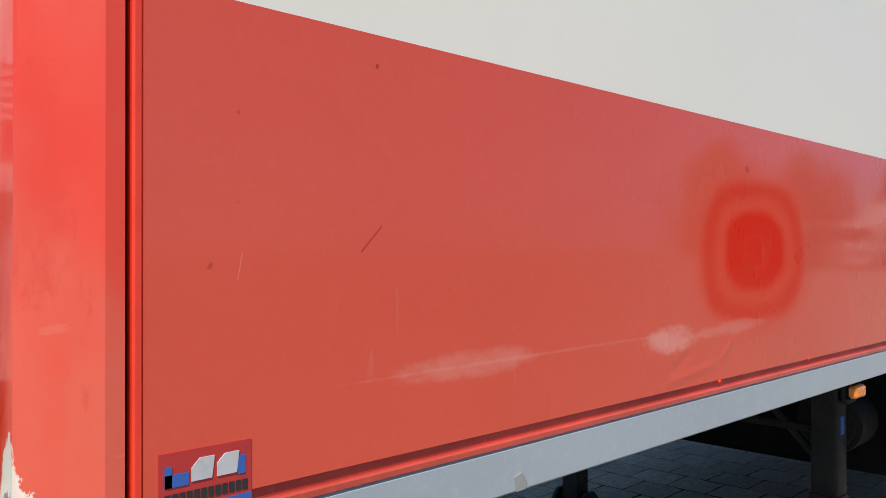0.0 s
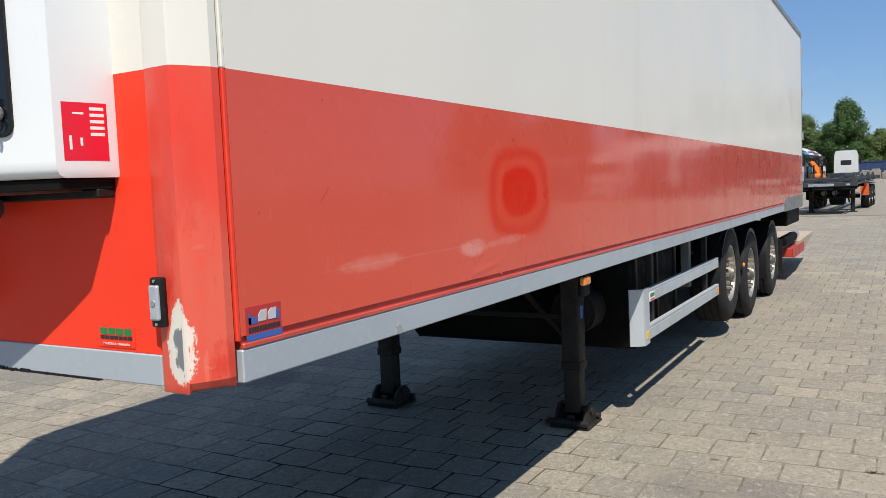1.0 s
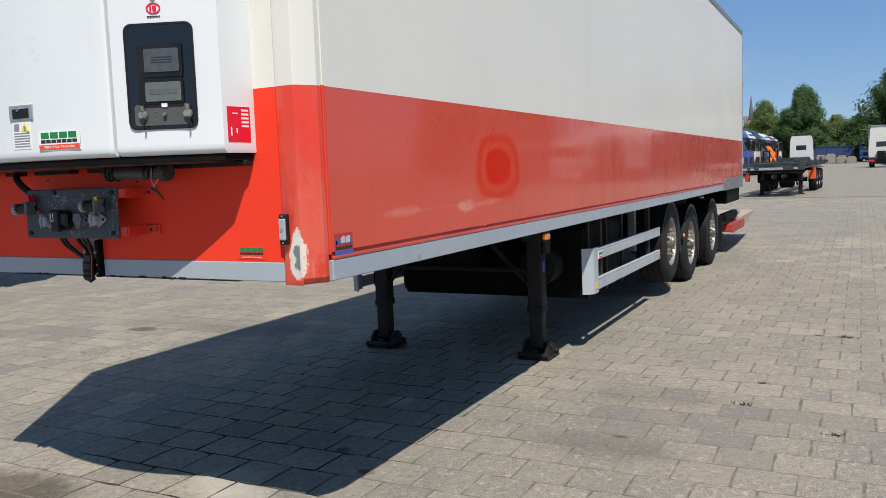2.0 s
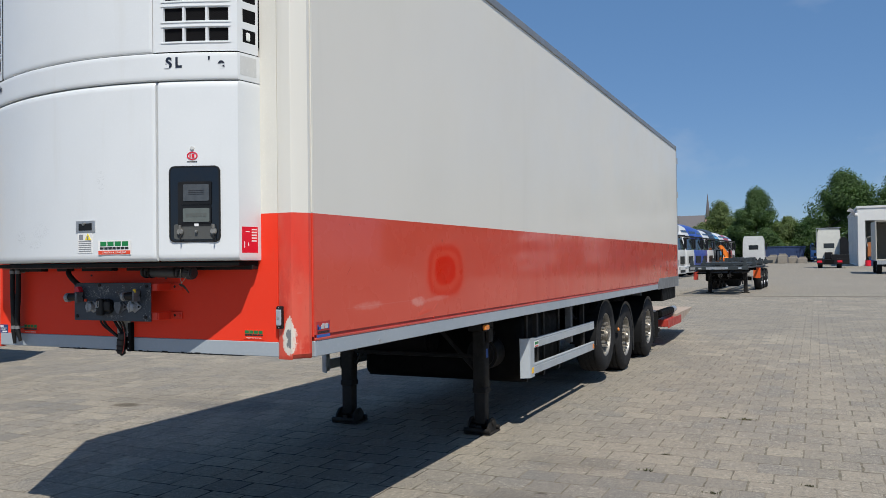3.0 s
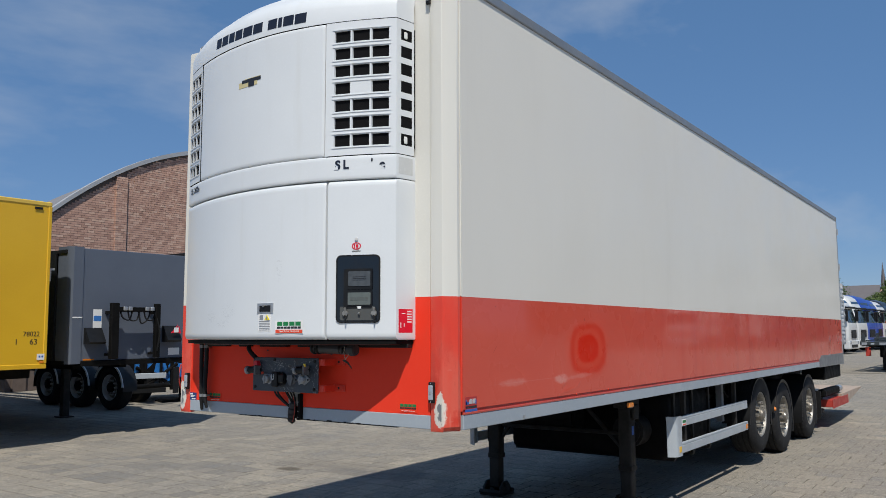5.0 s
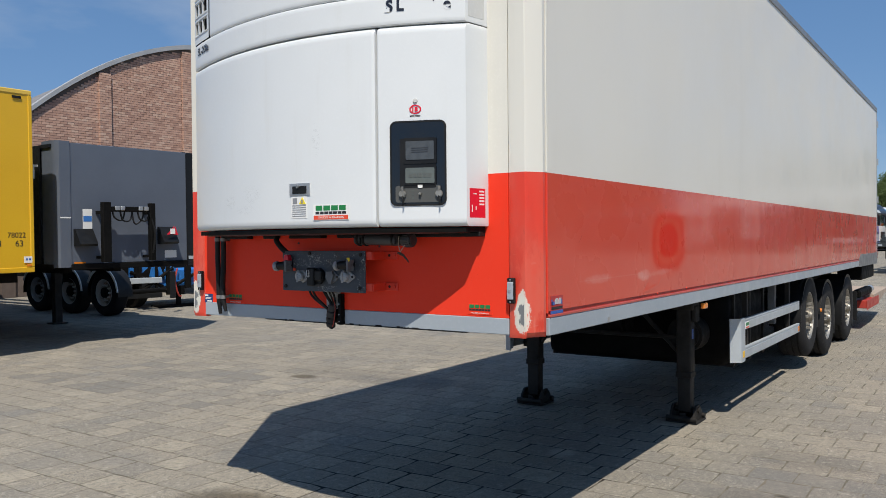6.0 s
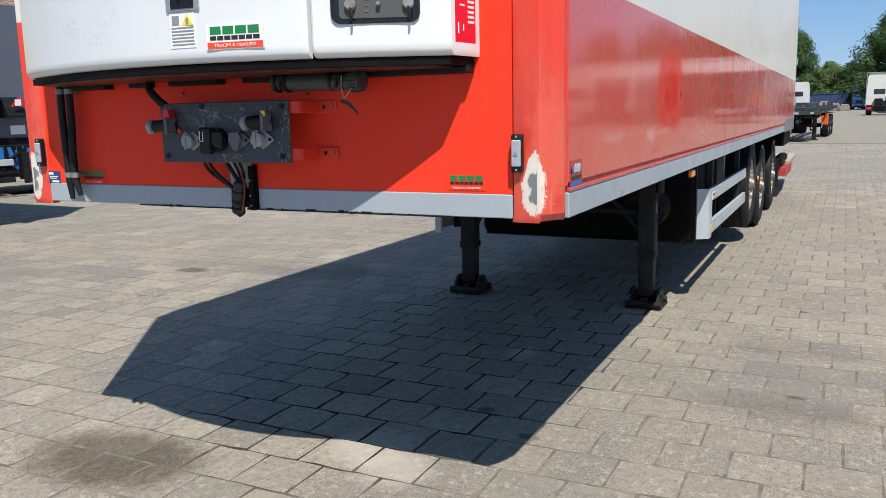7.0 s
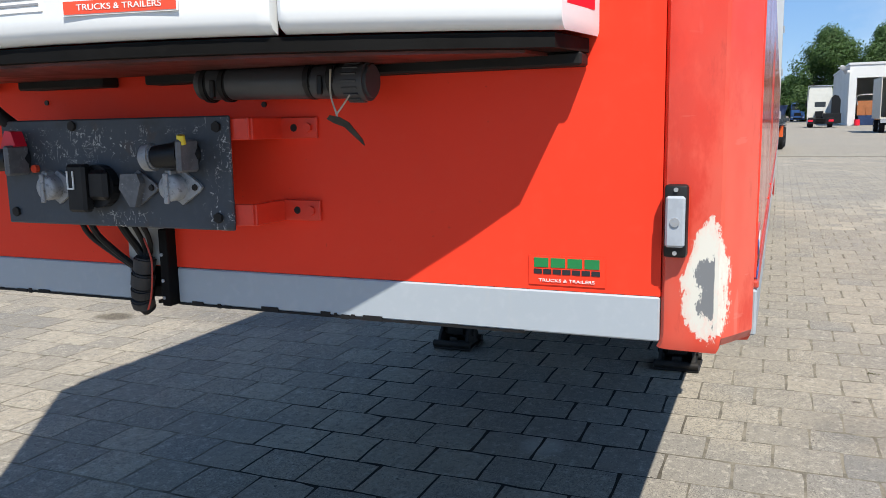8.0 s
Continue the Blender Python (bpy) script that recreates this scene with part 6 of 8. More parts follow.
# maker's oval and light on the door
bm = bmesh.new()
ell = [(0.040 * math.cos(2 * math.pi * k / 24), 0.030 * math.sin(2 * math.pi * k / 24)) for k in range(24)]
ell2 = [(p * 0.78, q * 0.74) for p, q in ell]
vo = [bm.verts.new((-0.002, p, q)) for p, q in ell]
vi = [bm.verts.new((-0.002, p, q)) for p, q in ell2]
for k in range(24):
    bm.faces.new((vo[k], vo[(k + 1) % 24], vi[(k + 1) % 24], vi[k]))
box(bm, -0.003, -0.001, 0.012, 0.020, -0.014, 0.014)
box(bm, -0.003, -0.001, -0.016, 0.004, -0.014, 0.014)
oval = pose(-bow(-0.742) - 0.0005, -0.742, 2.372, 0, 0, math.degrees(slope)) @ Matrix.Diagonal((1, 0.76, 0.76, 1))
placed("maker_oval", bm, MAT_STICKER_RED, ctrl_door, "red oval emblem", m=oval)
bm = bmesh.new()
for k in range(9):
    box(bm, -0.002, -0.0005, 0.036 - k * 0.008 - 0.006, 0.036 - k * 0.008, -0.046, -0.038)
placed("emblem_print", bm, MAT_STICKER_DARK, ctrl_door, m=oval)
bm = bmesh.new()
cyl(bm, (0.004, 0.0, 0.055), (-0.008, 0.0, 0.055), 0.017, 0.014, seg=16, bevel=0.003)
placed("door_plug", bm, simple("grey_plug", (0.62, 0.62, 0.60, 1), 0.4), ctrl_door, smooth=True, m=oval)


# ---- brick hall ----
m = Mat("brick_red_brown", (0.52, 0.325, 0.25, 1), 0.85, spec=0.3)
rnd_out = m.node("ObjectInfo").outputs["Random"]
m.mix(m.ramp(rnd_out, 0.0, 0.5, 0.6, 0.0), (0.34, 0.20, 0.155, 1))
m.mix(m.ramp(rnd_out, 0.6, 1.0, 0.0, 0.7), (0.62, 0.44, 0.345, 1))
m.mix(m.ramp(m.noise(20, 4), 0.5, 0.8, 0.0, 0.4), (0.12, 0.07, 0.06, 1))
MAT_BRICK = m.m
m = Mat("brick_red_brown_joined", (0.52, 0.325, 0.25, 1), 0.85, spec=0.3)
rnd_out = m.node("NewGeometry").outputs["Random Per Island"]
m.mix(m.ramp(rnd_out, 0.0, 0.5, 0.6, 0.0), (0.34, 0.20, 0.155, 1))
m.mix(m.ramp(rnd_out, 0.6, 1.0, 0.0, 0.7), (0.62, 0.44, 0.345, 1))
m.mix(m.ramp(m.noise(0.8, 4), 0.5, 0.8, 0.0, 0.4), (0.13, 0.075, 0.06, 1))
MAT_BRICK_REST = m.m
# mortar kept dark: the shade in the brick joints is put into its colour
MAT_MORTAR = simple("mortar", (0.13, 0.10, 0.085, 1), 0.9, var=0.2)
WALL_Y = 22.0


def arch(x):
    return 9.0 - 0.0528 * (x - 18.0) ** 2


hall = thing("brick_hall", "large red-brown brick hall with an arched roof edge", "industrial hall")
outline = [(9.0, 0.0)] + [(9.0 + 18.0 * k / 36, arch(9.0 + 18.0 * k / 36)) for k in range(37)] + [(27.0, 0.0)]
part("gable_wall", prism(bmesh.new(), outline, "y", WALL_Y, WALL_Y + 0.3), MAT_MORTAR, hall, "red-brown brick gable wall")
part("side_wall", boxes((9.0, 9.3, WALL_Y + 0.301, WALL_Y + 4, 0, 4.0)), MAT_BRICK_REST, hall)
part("side_wall", boxes((26.7, 27.0, WALL_Y + 0.301, WALL_Y + 4, 0, 4.0)), MAT_BRICK_REST, hall)
edge = [(8.9 + 18.2 * k / 40, arch(8.9 + 18.2 * k / 40)) for k in range(41)]
roofline = [(x, z + 0.16) for x, z in edge] + [(x, z + 0.0) for x, z in edge[::-1]]
part("roof", prism(bmesh.new(), [(x, z - 0.6) for x, z in roofline], "y", WALL_Y + 0.31, WALL_Y + 4), simple("roof_felt", (0.20, 0.20, 0.21, 1), 0.8), hall)
part("roof_edge", prism(bmesh.new(), roofline, "y", WALL_Y - 0.12, WALL_Y + 0.058), simple("grey_roof_trim", (0.42, 0.43, 0.44, 1), 0.5, 0.2), hall, "light grey metal roof edge")
CO, BL = 0.082, 0.25
bv, bf = [], []
rnd = random.Random(21)
bmk = bmesh.new()
box(bmk, -BL / 2 + 0.006, BL / 2 - 0.006, -0.012, 0.03, -CO / 2 + 0.006, CO / 2 - 0.006, bevel=0.003)
brick_mesh = mesh_of("brick", bmk, MAT_BRICK)
count = 0
PIERS = (9.42, 12.82, 16.22, 19.62, 23.02, 26.42)


def laid(a, b, yy, zc):
    """One brick of the joined rest."""
    n = len(bv)
    y0, y1, c0, c1 = yy - 0.012, yy + 0.09, zc - CO / 2 + 0.006, zc + CO / 2 - 0.006
    bv.extend([(a, y0, c0), (b, y0, c0), (b, y0, c1), (a, y0, c1), (a, y1, c0), (b, y1, c0), (b, y1, c1), (a, y1, c1)])
    bf.extend([(n, n + 1, n + 2, n + 3), (n, n + 4, n + 5, n + 1), (n + 1, n + 5, n + 6, n + 2), (n + 2, n + 6, n + 7, n + 3), (n + 3, n + 7, n + 4, n)])


for row in range(24, 112):
    zc = row * CO
    for col in range(0, 72):
        xc = 9.1 + (col + (0.5 if row % 2 else 0)) * BL
        if xc > 26.8 or zc > arch(xc) - 0.05 or zc > arch(xc + 0.12) - 0.04 or zc > arch(xc - 0.12) - 0.04:
            continue
        a, b = xc - BL / 2 + 0.006, xc + BL / 2 - 0.006
        cut = False
        for p in PIERS:
            if a < p + 0.22 and b > p - 0.22:
                cut = True
                if a < p - 0.24:
                    b = p - 0.226
                elif b > p + 0.24:
                    a = p + 0.226
                else:
                    a = b
        if a >= b:
            continue
        yy = WALL_Y + rnd.uniform(-0.003, 0.003)
        if 12.9 < xc < 15.6 and 6.0 < zc < 8.2 and count < 300 and not cut:
            ob = new("brick", brick_mesh)
            ob.parent = hall
            ob.location = (xc, yy, zc)
            count += 1
        else:
            laid(a, b, yy, zc)
    for p in PIERS:
        if zc < arch(p + 0.22) - 0.05 and zc < arch(p - 0.22) - 0.05:
            for a, b in (((-0.22, -0.004), (0.004, 0.22)) if row % 2 else ((-0.22, -0.114), (-0.106, 0.106), (0.114, 0.22))):
                laid(p + a, p + b, WALL_Y - 0.075 + rnd.uniform(-0.002, 0.002), zc)
for p in PIERS:
    part("pier", boxes((p - 0.214, p + 0.214, WALL_Y - 0.08, WALL_Y + 0.05, 0.0, min(arch(p - 0.22), arch(p + 0.22)) - 0.08)), MAT_MORTAR, hall, "flat brick pier")
me = bpy.data.meshes.new("bricks_joined")
me.from_pydata(bv, [], bf)
me.materials.append(MAT_BRICK_REST)
ob = tagged(new("bricks_joined", me), kind="stuff")
ob.parent = hall


# ---- helpers for parked vehicles ----
MAT_TYRE_FAR = simple("clean_tyre_rubber", (0.013, 0.013, 0.014, 1), 0.7, var=0.3, big=4, spec=0.2)


def road_wheel(parent, xc, yc, s, r=0.5, w=0.3, rim=MAT_STEEL, name="wheel", axis="y"):
    """A wheel whose outer face looks along s on that axis."""
    b = bmesh.new()
    c = (xc, yc, r + 0.002)
    prof = [(0.29 * r / 0.5, -0.03), (0.34 * r / 0.5, 0.0), (0.45 * r / 0.5, -0.005), (r - 0.01, -0.04), (r, -0.06), (r, -w + 0.05), (0.45 * r / 0.5, -w), (0.28 * r / 0.5, -w + 0.02)]
    lathe(b, [(p, s * q) for p, q in prof], c, 26, axis)
    t = part(name, b, MAT_TYRE_FAR, parent, smooth=True)
    k_ = r / 0.5
    b = lathe(bmesh.new(), [(p * k_, s * q) for p, q in ((0.295, -0.022), (0.283, -0.018), (0.270, -0.035), (0.262, -0.09), (0.245, -0.135))], c, 26, axis)
    part("rim", b, rim, t, smooth=True)
    b = lathe(bmesh.new(), [(p * k_, s * q) for p, q in ((0.247, -0.132), (0.20, -0.10), (0.15, -0.085), (0.11, -0.08))], c, 26, axis)
    part("wheel_disc", b, MAT_DISC, t, smooth=True)
    b = lathe(bmesh.new(), [(p * k_, s * q) for p, q in ((0.112, -0.082), (0.108, -0.02), (0.085, -0.004), (0.0, -0.004))], c, 16, axis)
    part("hub", b, MAT_CHASSIS, t, smooth=True)
    b = bmesh.new()
    for k in range(10):
        a_ = 2 * math.pi * k / 10
        ca, sa = 0.162 * k_ * math.cos(a_), 0.162 * k_ * math.sin(a_)
        p, q = ((ca, -s * 0.09, sa), (ca, -s * 0.03, sa)) if axis == "y" else ((-s * 0.09, ca, sa), (-s * 0.03, ca, sa))
        cyl(b, Vector(c) + Vector(p), Vector(c) + Vector(q), 0.024 * k_, 0.018 * k_, seg=6)
    tagged(part("wheel_nuts", b, rim, t), kind="stuff")
    return t


# ---- yellow box trailer ----
m = Mat("yellow_paint", (0.72, 0.42, 0.015, 1), 0.4, coat=0.15)
m.vary((0.66, 0.37, 0.012, 1), (0.78, 0.47, 0.03, 1), 0.8, 40)
m.mix(m.ramp(m.noise(2.5, 5, 0.6, (1, 1, 0.1)), 0.6, 0.8, 0.0, 0.3), (0.45, 0.26, 0.03, 1))
MAT_YELLOW = m.m
yel = thing("yellow_trailer", "yellow box semi-trailer with dark fleet numbers", "semi-trailer", pose(3.07, 8.87, 0.073) @ Matrix.Diagonal((0.958, 0.958, 0.958, 1)))
part("body", boxes((-2.66, 0.0, 0.0, 13.8, 1.30, 4.04), bevel=0.012), MAT_YELLOW, yel, "yellow painted box body")
part("roof_rail", boxes((-2.672, 0.012, -0.012, 13.81, 4.02, 4.095), bevel=0.012), simple("pale_yellow_rail", (0.72, 0.48, 0.08, 1), 0.45), yel)
part("bottom_rail", boxes((-2.672, 0.012, -0.012, 13.81, 1.25, 1.33), bevel=0.008), MAT_YELLOW, yel)
part("corner_trim", boxes((-0.05, 0.014, -0.014, 0.04, 1.331, 4.019), bevel=0.01), MAT_YELLOW, yel)
for xa in (-1.9, -0.7):
    part("main_beam", boxes((xa - 0.08, xa + 0.08, 0.9, 13.6, 0.85, 1.248)), MAT_CHASSIS, yel)
for ya in (0.4, 2.0, 4.0, 6.0):
    part("cross_beam", boxes((-2.6, -0.05, ya, ya + 0.1, 1.08, 1.2475)), MAT_CHASSIS, yel)
for xa in (-2.05, -0.55):
    part("landing_leg", boxes((xa - 0.08, xa + 0.08, 2.9, 3.06, -0.06, 1.248), (xa - 0.16, xa + 0.16, 2.8, 3.16, -0.076, -0.05)), MAT_LEG, yel)
part("locker", boxes((-2.5, -0.2, 3.6, 5.6, 0.42, 1.06), bevel=0.03), MAT_CHASSIS, yel)
part("pallet_box", boxes((-2.5, -0.2, 5.9, 8.0, 0.3, 1.06), bevel=0.03), MAT_CHASSIS, yel)
for ya in (8.6, 9.9, 11.2):
    road_wheel(yel, -0.05, ya, 1, 0.5, 0.36, axis="x")
    road_wheel(yel, -2.6, ya, -1, 0.5, 0.36, axis="x")
part("corner_lamp", boxes((-0.30, -0.16, -0.022, -0.012, 3.95, 3.99), bevel=0.003), MAT_PLASTIC, yel)
lettering("78022", 0.115, Matrix.Translation((-0.26, -0.0022, 1.83)) @ FACE_SIDE, MAT_STICKER_DARK, yel, "fleet_number", "dark fleet number")
lettering("63", 0.135, Matrix.Translation((-0.22, -0.0022, 1.70)) @ FACE_SIDE, MAT_STICKER_DARK, yel, "fleet_number")
lettering("1", 0.135, Matrix.Translation((-0.51, -0.0022, 1.70)) @ FACE_SIDE, MAT_STICKER_DARK, yel, "fleet_number")
lab = part("white_label", boxes((-0.16, -0.03, -0.0145, -0.012, 1.40, 1.50)), MAT_STICKER_WHITE, yel)
part("print", boxes((-0.13, -0.10, -0.016, -0.0145, 1.44, 1.47), (-0.08, -0.05, -0.016, -0.0145, 1.44, 1.47)), MAT_STICKER_BLUE, lab)
part("amber_lens", boxes((-0.12, -0.04, -0.02, -0.012, 1.345, 1.375), bevel=0.003), MAT_AMBER, yel)

# ---- dark grey trailer with a headboard rack ----
grey = thing("grey_trailer", "dark slate grey trailer with a black steel rack on its headboard", "trailer", pose(3.64, 9.32, 0.505, 0, 0, -2.0) @ Matrix.Diagonal((0.81, 0.81, 0.712, 1)))
MAT_SLATE = simple("slate_grey_paint", (0.105, 0.124, 0.160, 1), 0.42, var=0.10, big=1.0, coat=0.1)
part("headboard", boxes((0.13, 3.13, 0.0, 0.12, 1.19, 3.97), bevel=0.01), MAT_SLATE, grey, "flat slate grey headboard")
bm = bmesh.new()
prism(bm, [(0.06, 0.14), (0.08, 0.04), (0.14, -0.02), (0.36, -0.02), (0.36, 0.10), (0.06, 0.5)], "z", 1.12, 4.0)
part("corner_post", bm, MAT_SLATE, grey, "rounded slate grey corner post", smooth=True)
for xa in (0.0, 3.10):
    part("side_curtain", boxes((xa, xa + 0.03, 0.5, 16.0, 1.2, 3.9)), MAT_PLASTIC, grey, "black side curtain")
part("roof_cover", boxes((0.03, 3.10, 0.12, 16.0, 3.84, 3.92)), MAT_PLASTIC, grey)
part("floor", boxes((0.04, 3.09, 0.12, 16.0, 1.10, 1.195)), MAT_CHASSIS, grey)
for xa in (0.4, 2.6):
    part("landing_leg", boxes((xa - 0.09, xa + 0.09, 4.7, 4.88, -0.68, 1.10), (xa - 0.18, xa + 0.18, 4.6, 4.98, -0.709, -0.67)), MAT_LEG, grey)
for xa in (0.95, 2.1):
    part("main_beam", boxes((xa - 0.09, xa + 0.09, 1.2, 15.8, 0.93, 1.099)), MAT_CHASSIS, grey)
part("curtain_bracket", boxes((-0.20, -0.03, 0.48, 0.50, 3.42, 3.47), (-0.16, -0.10, 0.48, 0.50, 3.15, 3.42)), MAT_STICKER_WHITE, grey, "white bracket")
part("seam_strip", boxes((3.10, 3.14, -0.008, 0.0, 1.19, 3.95)), MAT_PLASTIC, grey)
rack = part("headboard_rack", boxes((0.87, 1.05, -0.34, -0.22, 1.22, 2.62), bevel=0.01), MAT_CHASSIS, grey, "black steel rack standing off the headboard")
part("rack_post", boxes((1.96, 2.08, -0.34, -0.22, 1.22, 2.62), bevel=0.01), MAT_CHASSIS, rack)
part("rack_bar", boxes((1.05, 1.96, -0.33, -0.23, 2.40, 2.52), bevel=0.01), MAT_CHASSIS, rack)
for xa in (1.18, 1.30, 1.72, 1.85):
    part("rack_roller", boxes((xa - 0.05, xa + 0.05, -0.37, -0.33, 2.43, 2.53), bevel=0.012), MAT_STEEL, rack)
bm = bmesh.new()
for k, (xa, zz) in enumerate(((1.10, 2.25), (1.28, 2.2), (1.55, 2.12), (1.68, 2.22))):
    tube(bm, [(xa, -0.28, 2.42), (xa + 0.05, -0.3, zz), (xa + 0.22, -0.28, 2.2), (xa + 0.3, -0.26, 2.42)], 0.018, 6)
tube(bm, [(1.95, -0.3, 2.4), (2.04, -0.36, 1.9), (2.0, -0.34, 1.4)], 0.02, 6)
part("rack_hose", bm, MAT_BLACK, rack, smooth=True)
for xa, xb in ((0.9, 1.0), (1.98, 2.06)):
    for za, zb in ((2.35, 2.42), (1.3, 1.36)):
        part("rack_tie", boxes((xa, xb, -0.22, 0.0, za, zb)), MAT_CHASSIS, rack)
for xa, xb, za, zb in ((0.42, 0.80, 1.60, 2.0), (2.34, 2.72, 1.62, 2.05)):
    bm = bmesh.new()
    prism(bm, [(-0.26, za + 0.05), (-0.22, za), (-0.0, za), (-0.0, zb), (-0.06, zb)], "x", xa, xb)
    part("tool_box", bm, MAT_PLASTIC, grey, "black plastic document box")
bm = bmesh.new()
prism(bm, [(2.40, 1.85), (2.58, 2.06), (2.52, 1.86)], "y", -0.275, -0.262)
prism(bm, [(2.54, 1.86), (2.62, 2.05), (2.68, 1.84)], "y", -0.275, -0.262)
part("red_flag_mark", bm, MAT_STICKER_RED, grey)
part("white_mark", boxes((2.48, 2.60, -0.285, -0.277, 1.87, 2.0)), MAT_STICKER_WHITE, grey)
pap = part("notice", boxes((0.62, 0.82, -0.006, 0.0, 1.88, 2.46)), MAT_STICKER_WHITE, grey, "white and blue notice")
part("notice_band", boxes((0.63, 0.81, -0.009, -0.006, 2.17, 2.30)), simple("mid_blue_print", (0.05, 0.20, 0.55, 1), 0.4), pap)
part("card", boxes((2.52, 2.82, -0.006, 0.0, 1.27, 1.46)), MAT_STICKER_WHITE, grey)
part("corner_stripe", boxes((0.14, 0.36, -0.026, -0.021, 2.24, 2.27)), MAT_STICKER_WHITE, grey)
part("red_lens", boxes((0.42, 0.66, -0.02, 0.0, 1.2, 1.235)), MAT_AMBER, grey)
part("front_beam", boxes((0.35, 3.1, -0.06, 0.3, 1.06, 1.188), bevel=0.01), MAT_CHASSIS, grey)
# low lorry standing behind, seen below the trailer floor
low = thing("flatbed_lorry", "black three-axle flatbed with bright blue frame and white-striped mudguards", "lorry", pose(6.8, 14.8, 0, 0, 0, -17.0))
part("chassis", boxes((0.3, 4.6, 0.5, 2.4, 0.75, 1.06)), MAT_CHASSIS, low)
# its three axles stand side-on to the yard: built in yard coordinates, then carried into the lorry's own
INTO_LOW = pose(6.8, 14.8, 0, 0, 0, -17.0).inverted()
PALE_RIM = simple("pale_painted_rim", (0.55, 0.56, 0.57, 1), 0.4, var=0.2, big=6)
for ya in (13.75, 15.15, 16.55):
    for xa, s in ((7.33, -1), (9.25, 1)) if ya > 14 else ((7.33, -1),):
        road_wheel(low, xa, ya, s, 0.53, 0.34, PALE_RIM, axis="x").matrix_basis = INTO_LOW
    part("axle", cyl(bmesh.new(), (7.6, ya, 0.5), (9.0, ya, 0.5), 0.06, seg=12), MAT_CHASSIS, low).matrix_basis = INTO_LOW
    bm = bmesh.new()
    rows_ = []
    for k in range(15):
        a = radians(185 - 190 * k / 14)
        rows_.append([bm.verts.new((x_, ya + q_ * math.cos(a), 0.5 + q_ * math.sin(a))) for q_, x_ in ((0.585, 7.32), (0.60, 7.32), (0.60, 7.70), (0.585, 7.70))])
    for a, b in zip(rows_, rows_[1:]):
        for k in range(4):
            bm.faces.new((a[k], a[(k + 1) % 4], b[(k + 1) % 4], b[k]))
    mg = part("mudguard", bm, MAT_PLASTIC, low, "black mudguard with a pale rim stripe", smooth=True)
    mg.matrix_basis = INTO_LOW
    bm = bmesh.new()
    rows_ = []
    for k in range(15):
        a = radians(175 - 150 * k / 14)
        rows_.append([bm.verts.new((x_, ya + q_ * math.cos(a), 0.5 + q_ * math.sin(a))) for q_, x_ in ((0.574, 7.295), (0.622, 7.295), (0.622, 7.318), (0.574, 7.318))])
    for a, b in zip(rows_, rows_[1:]):
        for k in range(4):
            bm.faces.new((a[k], a[(k + 1) % 4], b[(k + 1) % 4], b[k]))
    part("rim_stripe", bm, MAT_STICKER_WHITE, mg)
for xa in (8.0, 8.6):
    part("main_beam", boxes((xa - 0.08, xa + 0.08, 14.2, 24.0, 0.80, 1.10)), MAT_CHASSIS, low).matrix_basis = INTO_LOW
# running gear of the grey trailer, far back under its floor
INTO_GREY = Matrix.Diagonal((1 / 0.81, 1 / 0.81, 1 / 0.712, 1)) @ Matrix.Translation((0, 0, -0.505))
for ya in (9.0, 10.31, 11.62):
    for xa, s in ((0.04, -1), (2.48, 1)):
        road_wheel(grey, xa, ya, s, 0.5, 0.34, MAT_RIM, axis="x").matrix_basis = INTO_GREY
    part("axle", cyl(bmesh.new(), (0.2, ya, 0.5), (2.3, ya, 0.5), 0.06, seg=12), MAT_CHASSIS, grey).matrix_basis = INTO_GREY
part("mud_flap", boxes((8.62, 8.78, 13.02, 13.06, 0.34, 0.98), bevel=0.01), MAT_PLASTIC, low, "black rubber mud flap").matrix_basis = INTO_LOW
part("under_guard", boxes((1.58, 2.45, -0.10, -0.06, 0.66, 0.80), bevel=0.01), MAT_GUARD, low, "pale grey guard plank")
part("lower_guard", boxes((1.58, 2.45, -0.10, -0.06, 0.30, 0.42), bevel=0.01), MAT_PLASTIC, low)
part("guard_post", boxes((1.9, 1.96, -0.06, 0.0, 0.3, 1.06), (2.3, 2.36, -0.06, 0.0, 0.3, 1.06)), MAT_CHASSIS, low)
MAT_BLUE = simple("blue_steel_paint", (0.02, 0.16, 0.48, 1), 0.45, var=0.2, big=4)
for spec in ([(1.7, 0.82), (1.9, 0.82), (2.15, 1.05), (1.7, 1.05)], [(2.2, 0.82), (2.5, 0.55), (2.62, 0.6), (2.45, 1.05), (2.25, 1.05)], [(2.6, 0.8), (3.3, 0.6), (3.35, 0.72), (2.75, 1.05), (2.6, 1.05)]):
    part("blue_frame", prism(bmesh.new(), spec, "y", 0.02, 0.12), MAT_BLUE, low, "bright blue steel frame")
part("blue_tank", boxes((2.7, 3.8, 0.3, 0.9, 0.55, 1.0), bevel=0.05), MAT_BLUE, low)
for spec in ([(1.7, -0.02, 0.95), (2.5, -0.02, 0.55)], [(2.0, -0.03, 0.5), (2.75, -0.03, 1.02)], [(2.55, -0.02, 0.45), (3.4, -0.02, 0.9)]):
    part("dark_link", tube(bmesh.new(), spec, 0.045, 6), MAT_CHASSIS, low)
part("hanger", boxes((2.58, 2.66, -0.06, 0.02, 0.35, 1.06), (3.05, 3.2, -0.06, 0.02, 0.5, 1.06)), MAT_CHASSIS, low)
part("rear_leg", boxes((3.0, 3.1, 0.4, 0.5, 0.02, 0.8), (2.5, 3.6, 0.3, 0.9, 0.0, 0.04)), MAT_CHASSIS, low)
bm = bmesh.new()
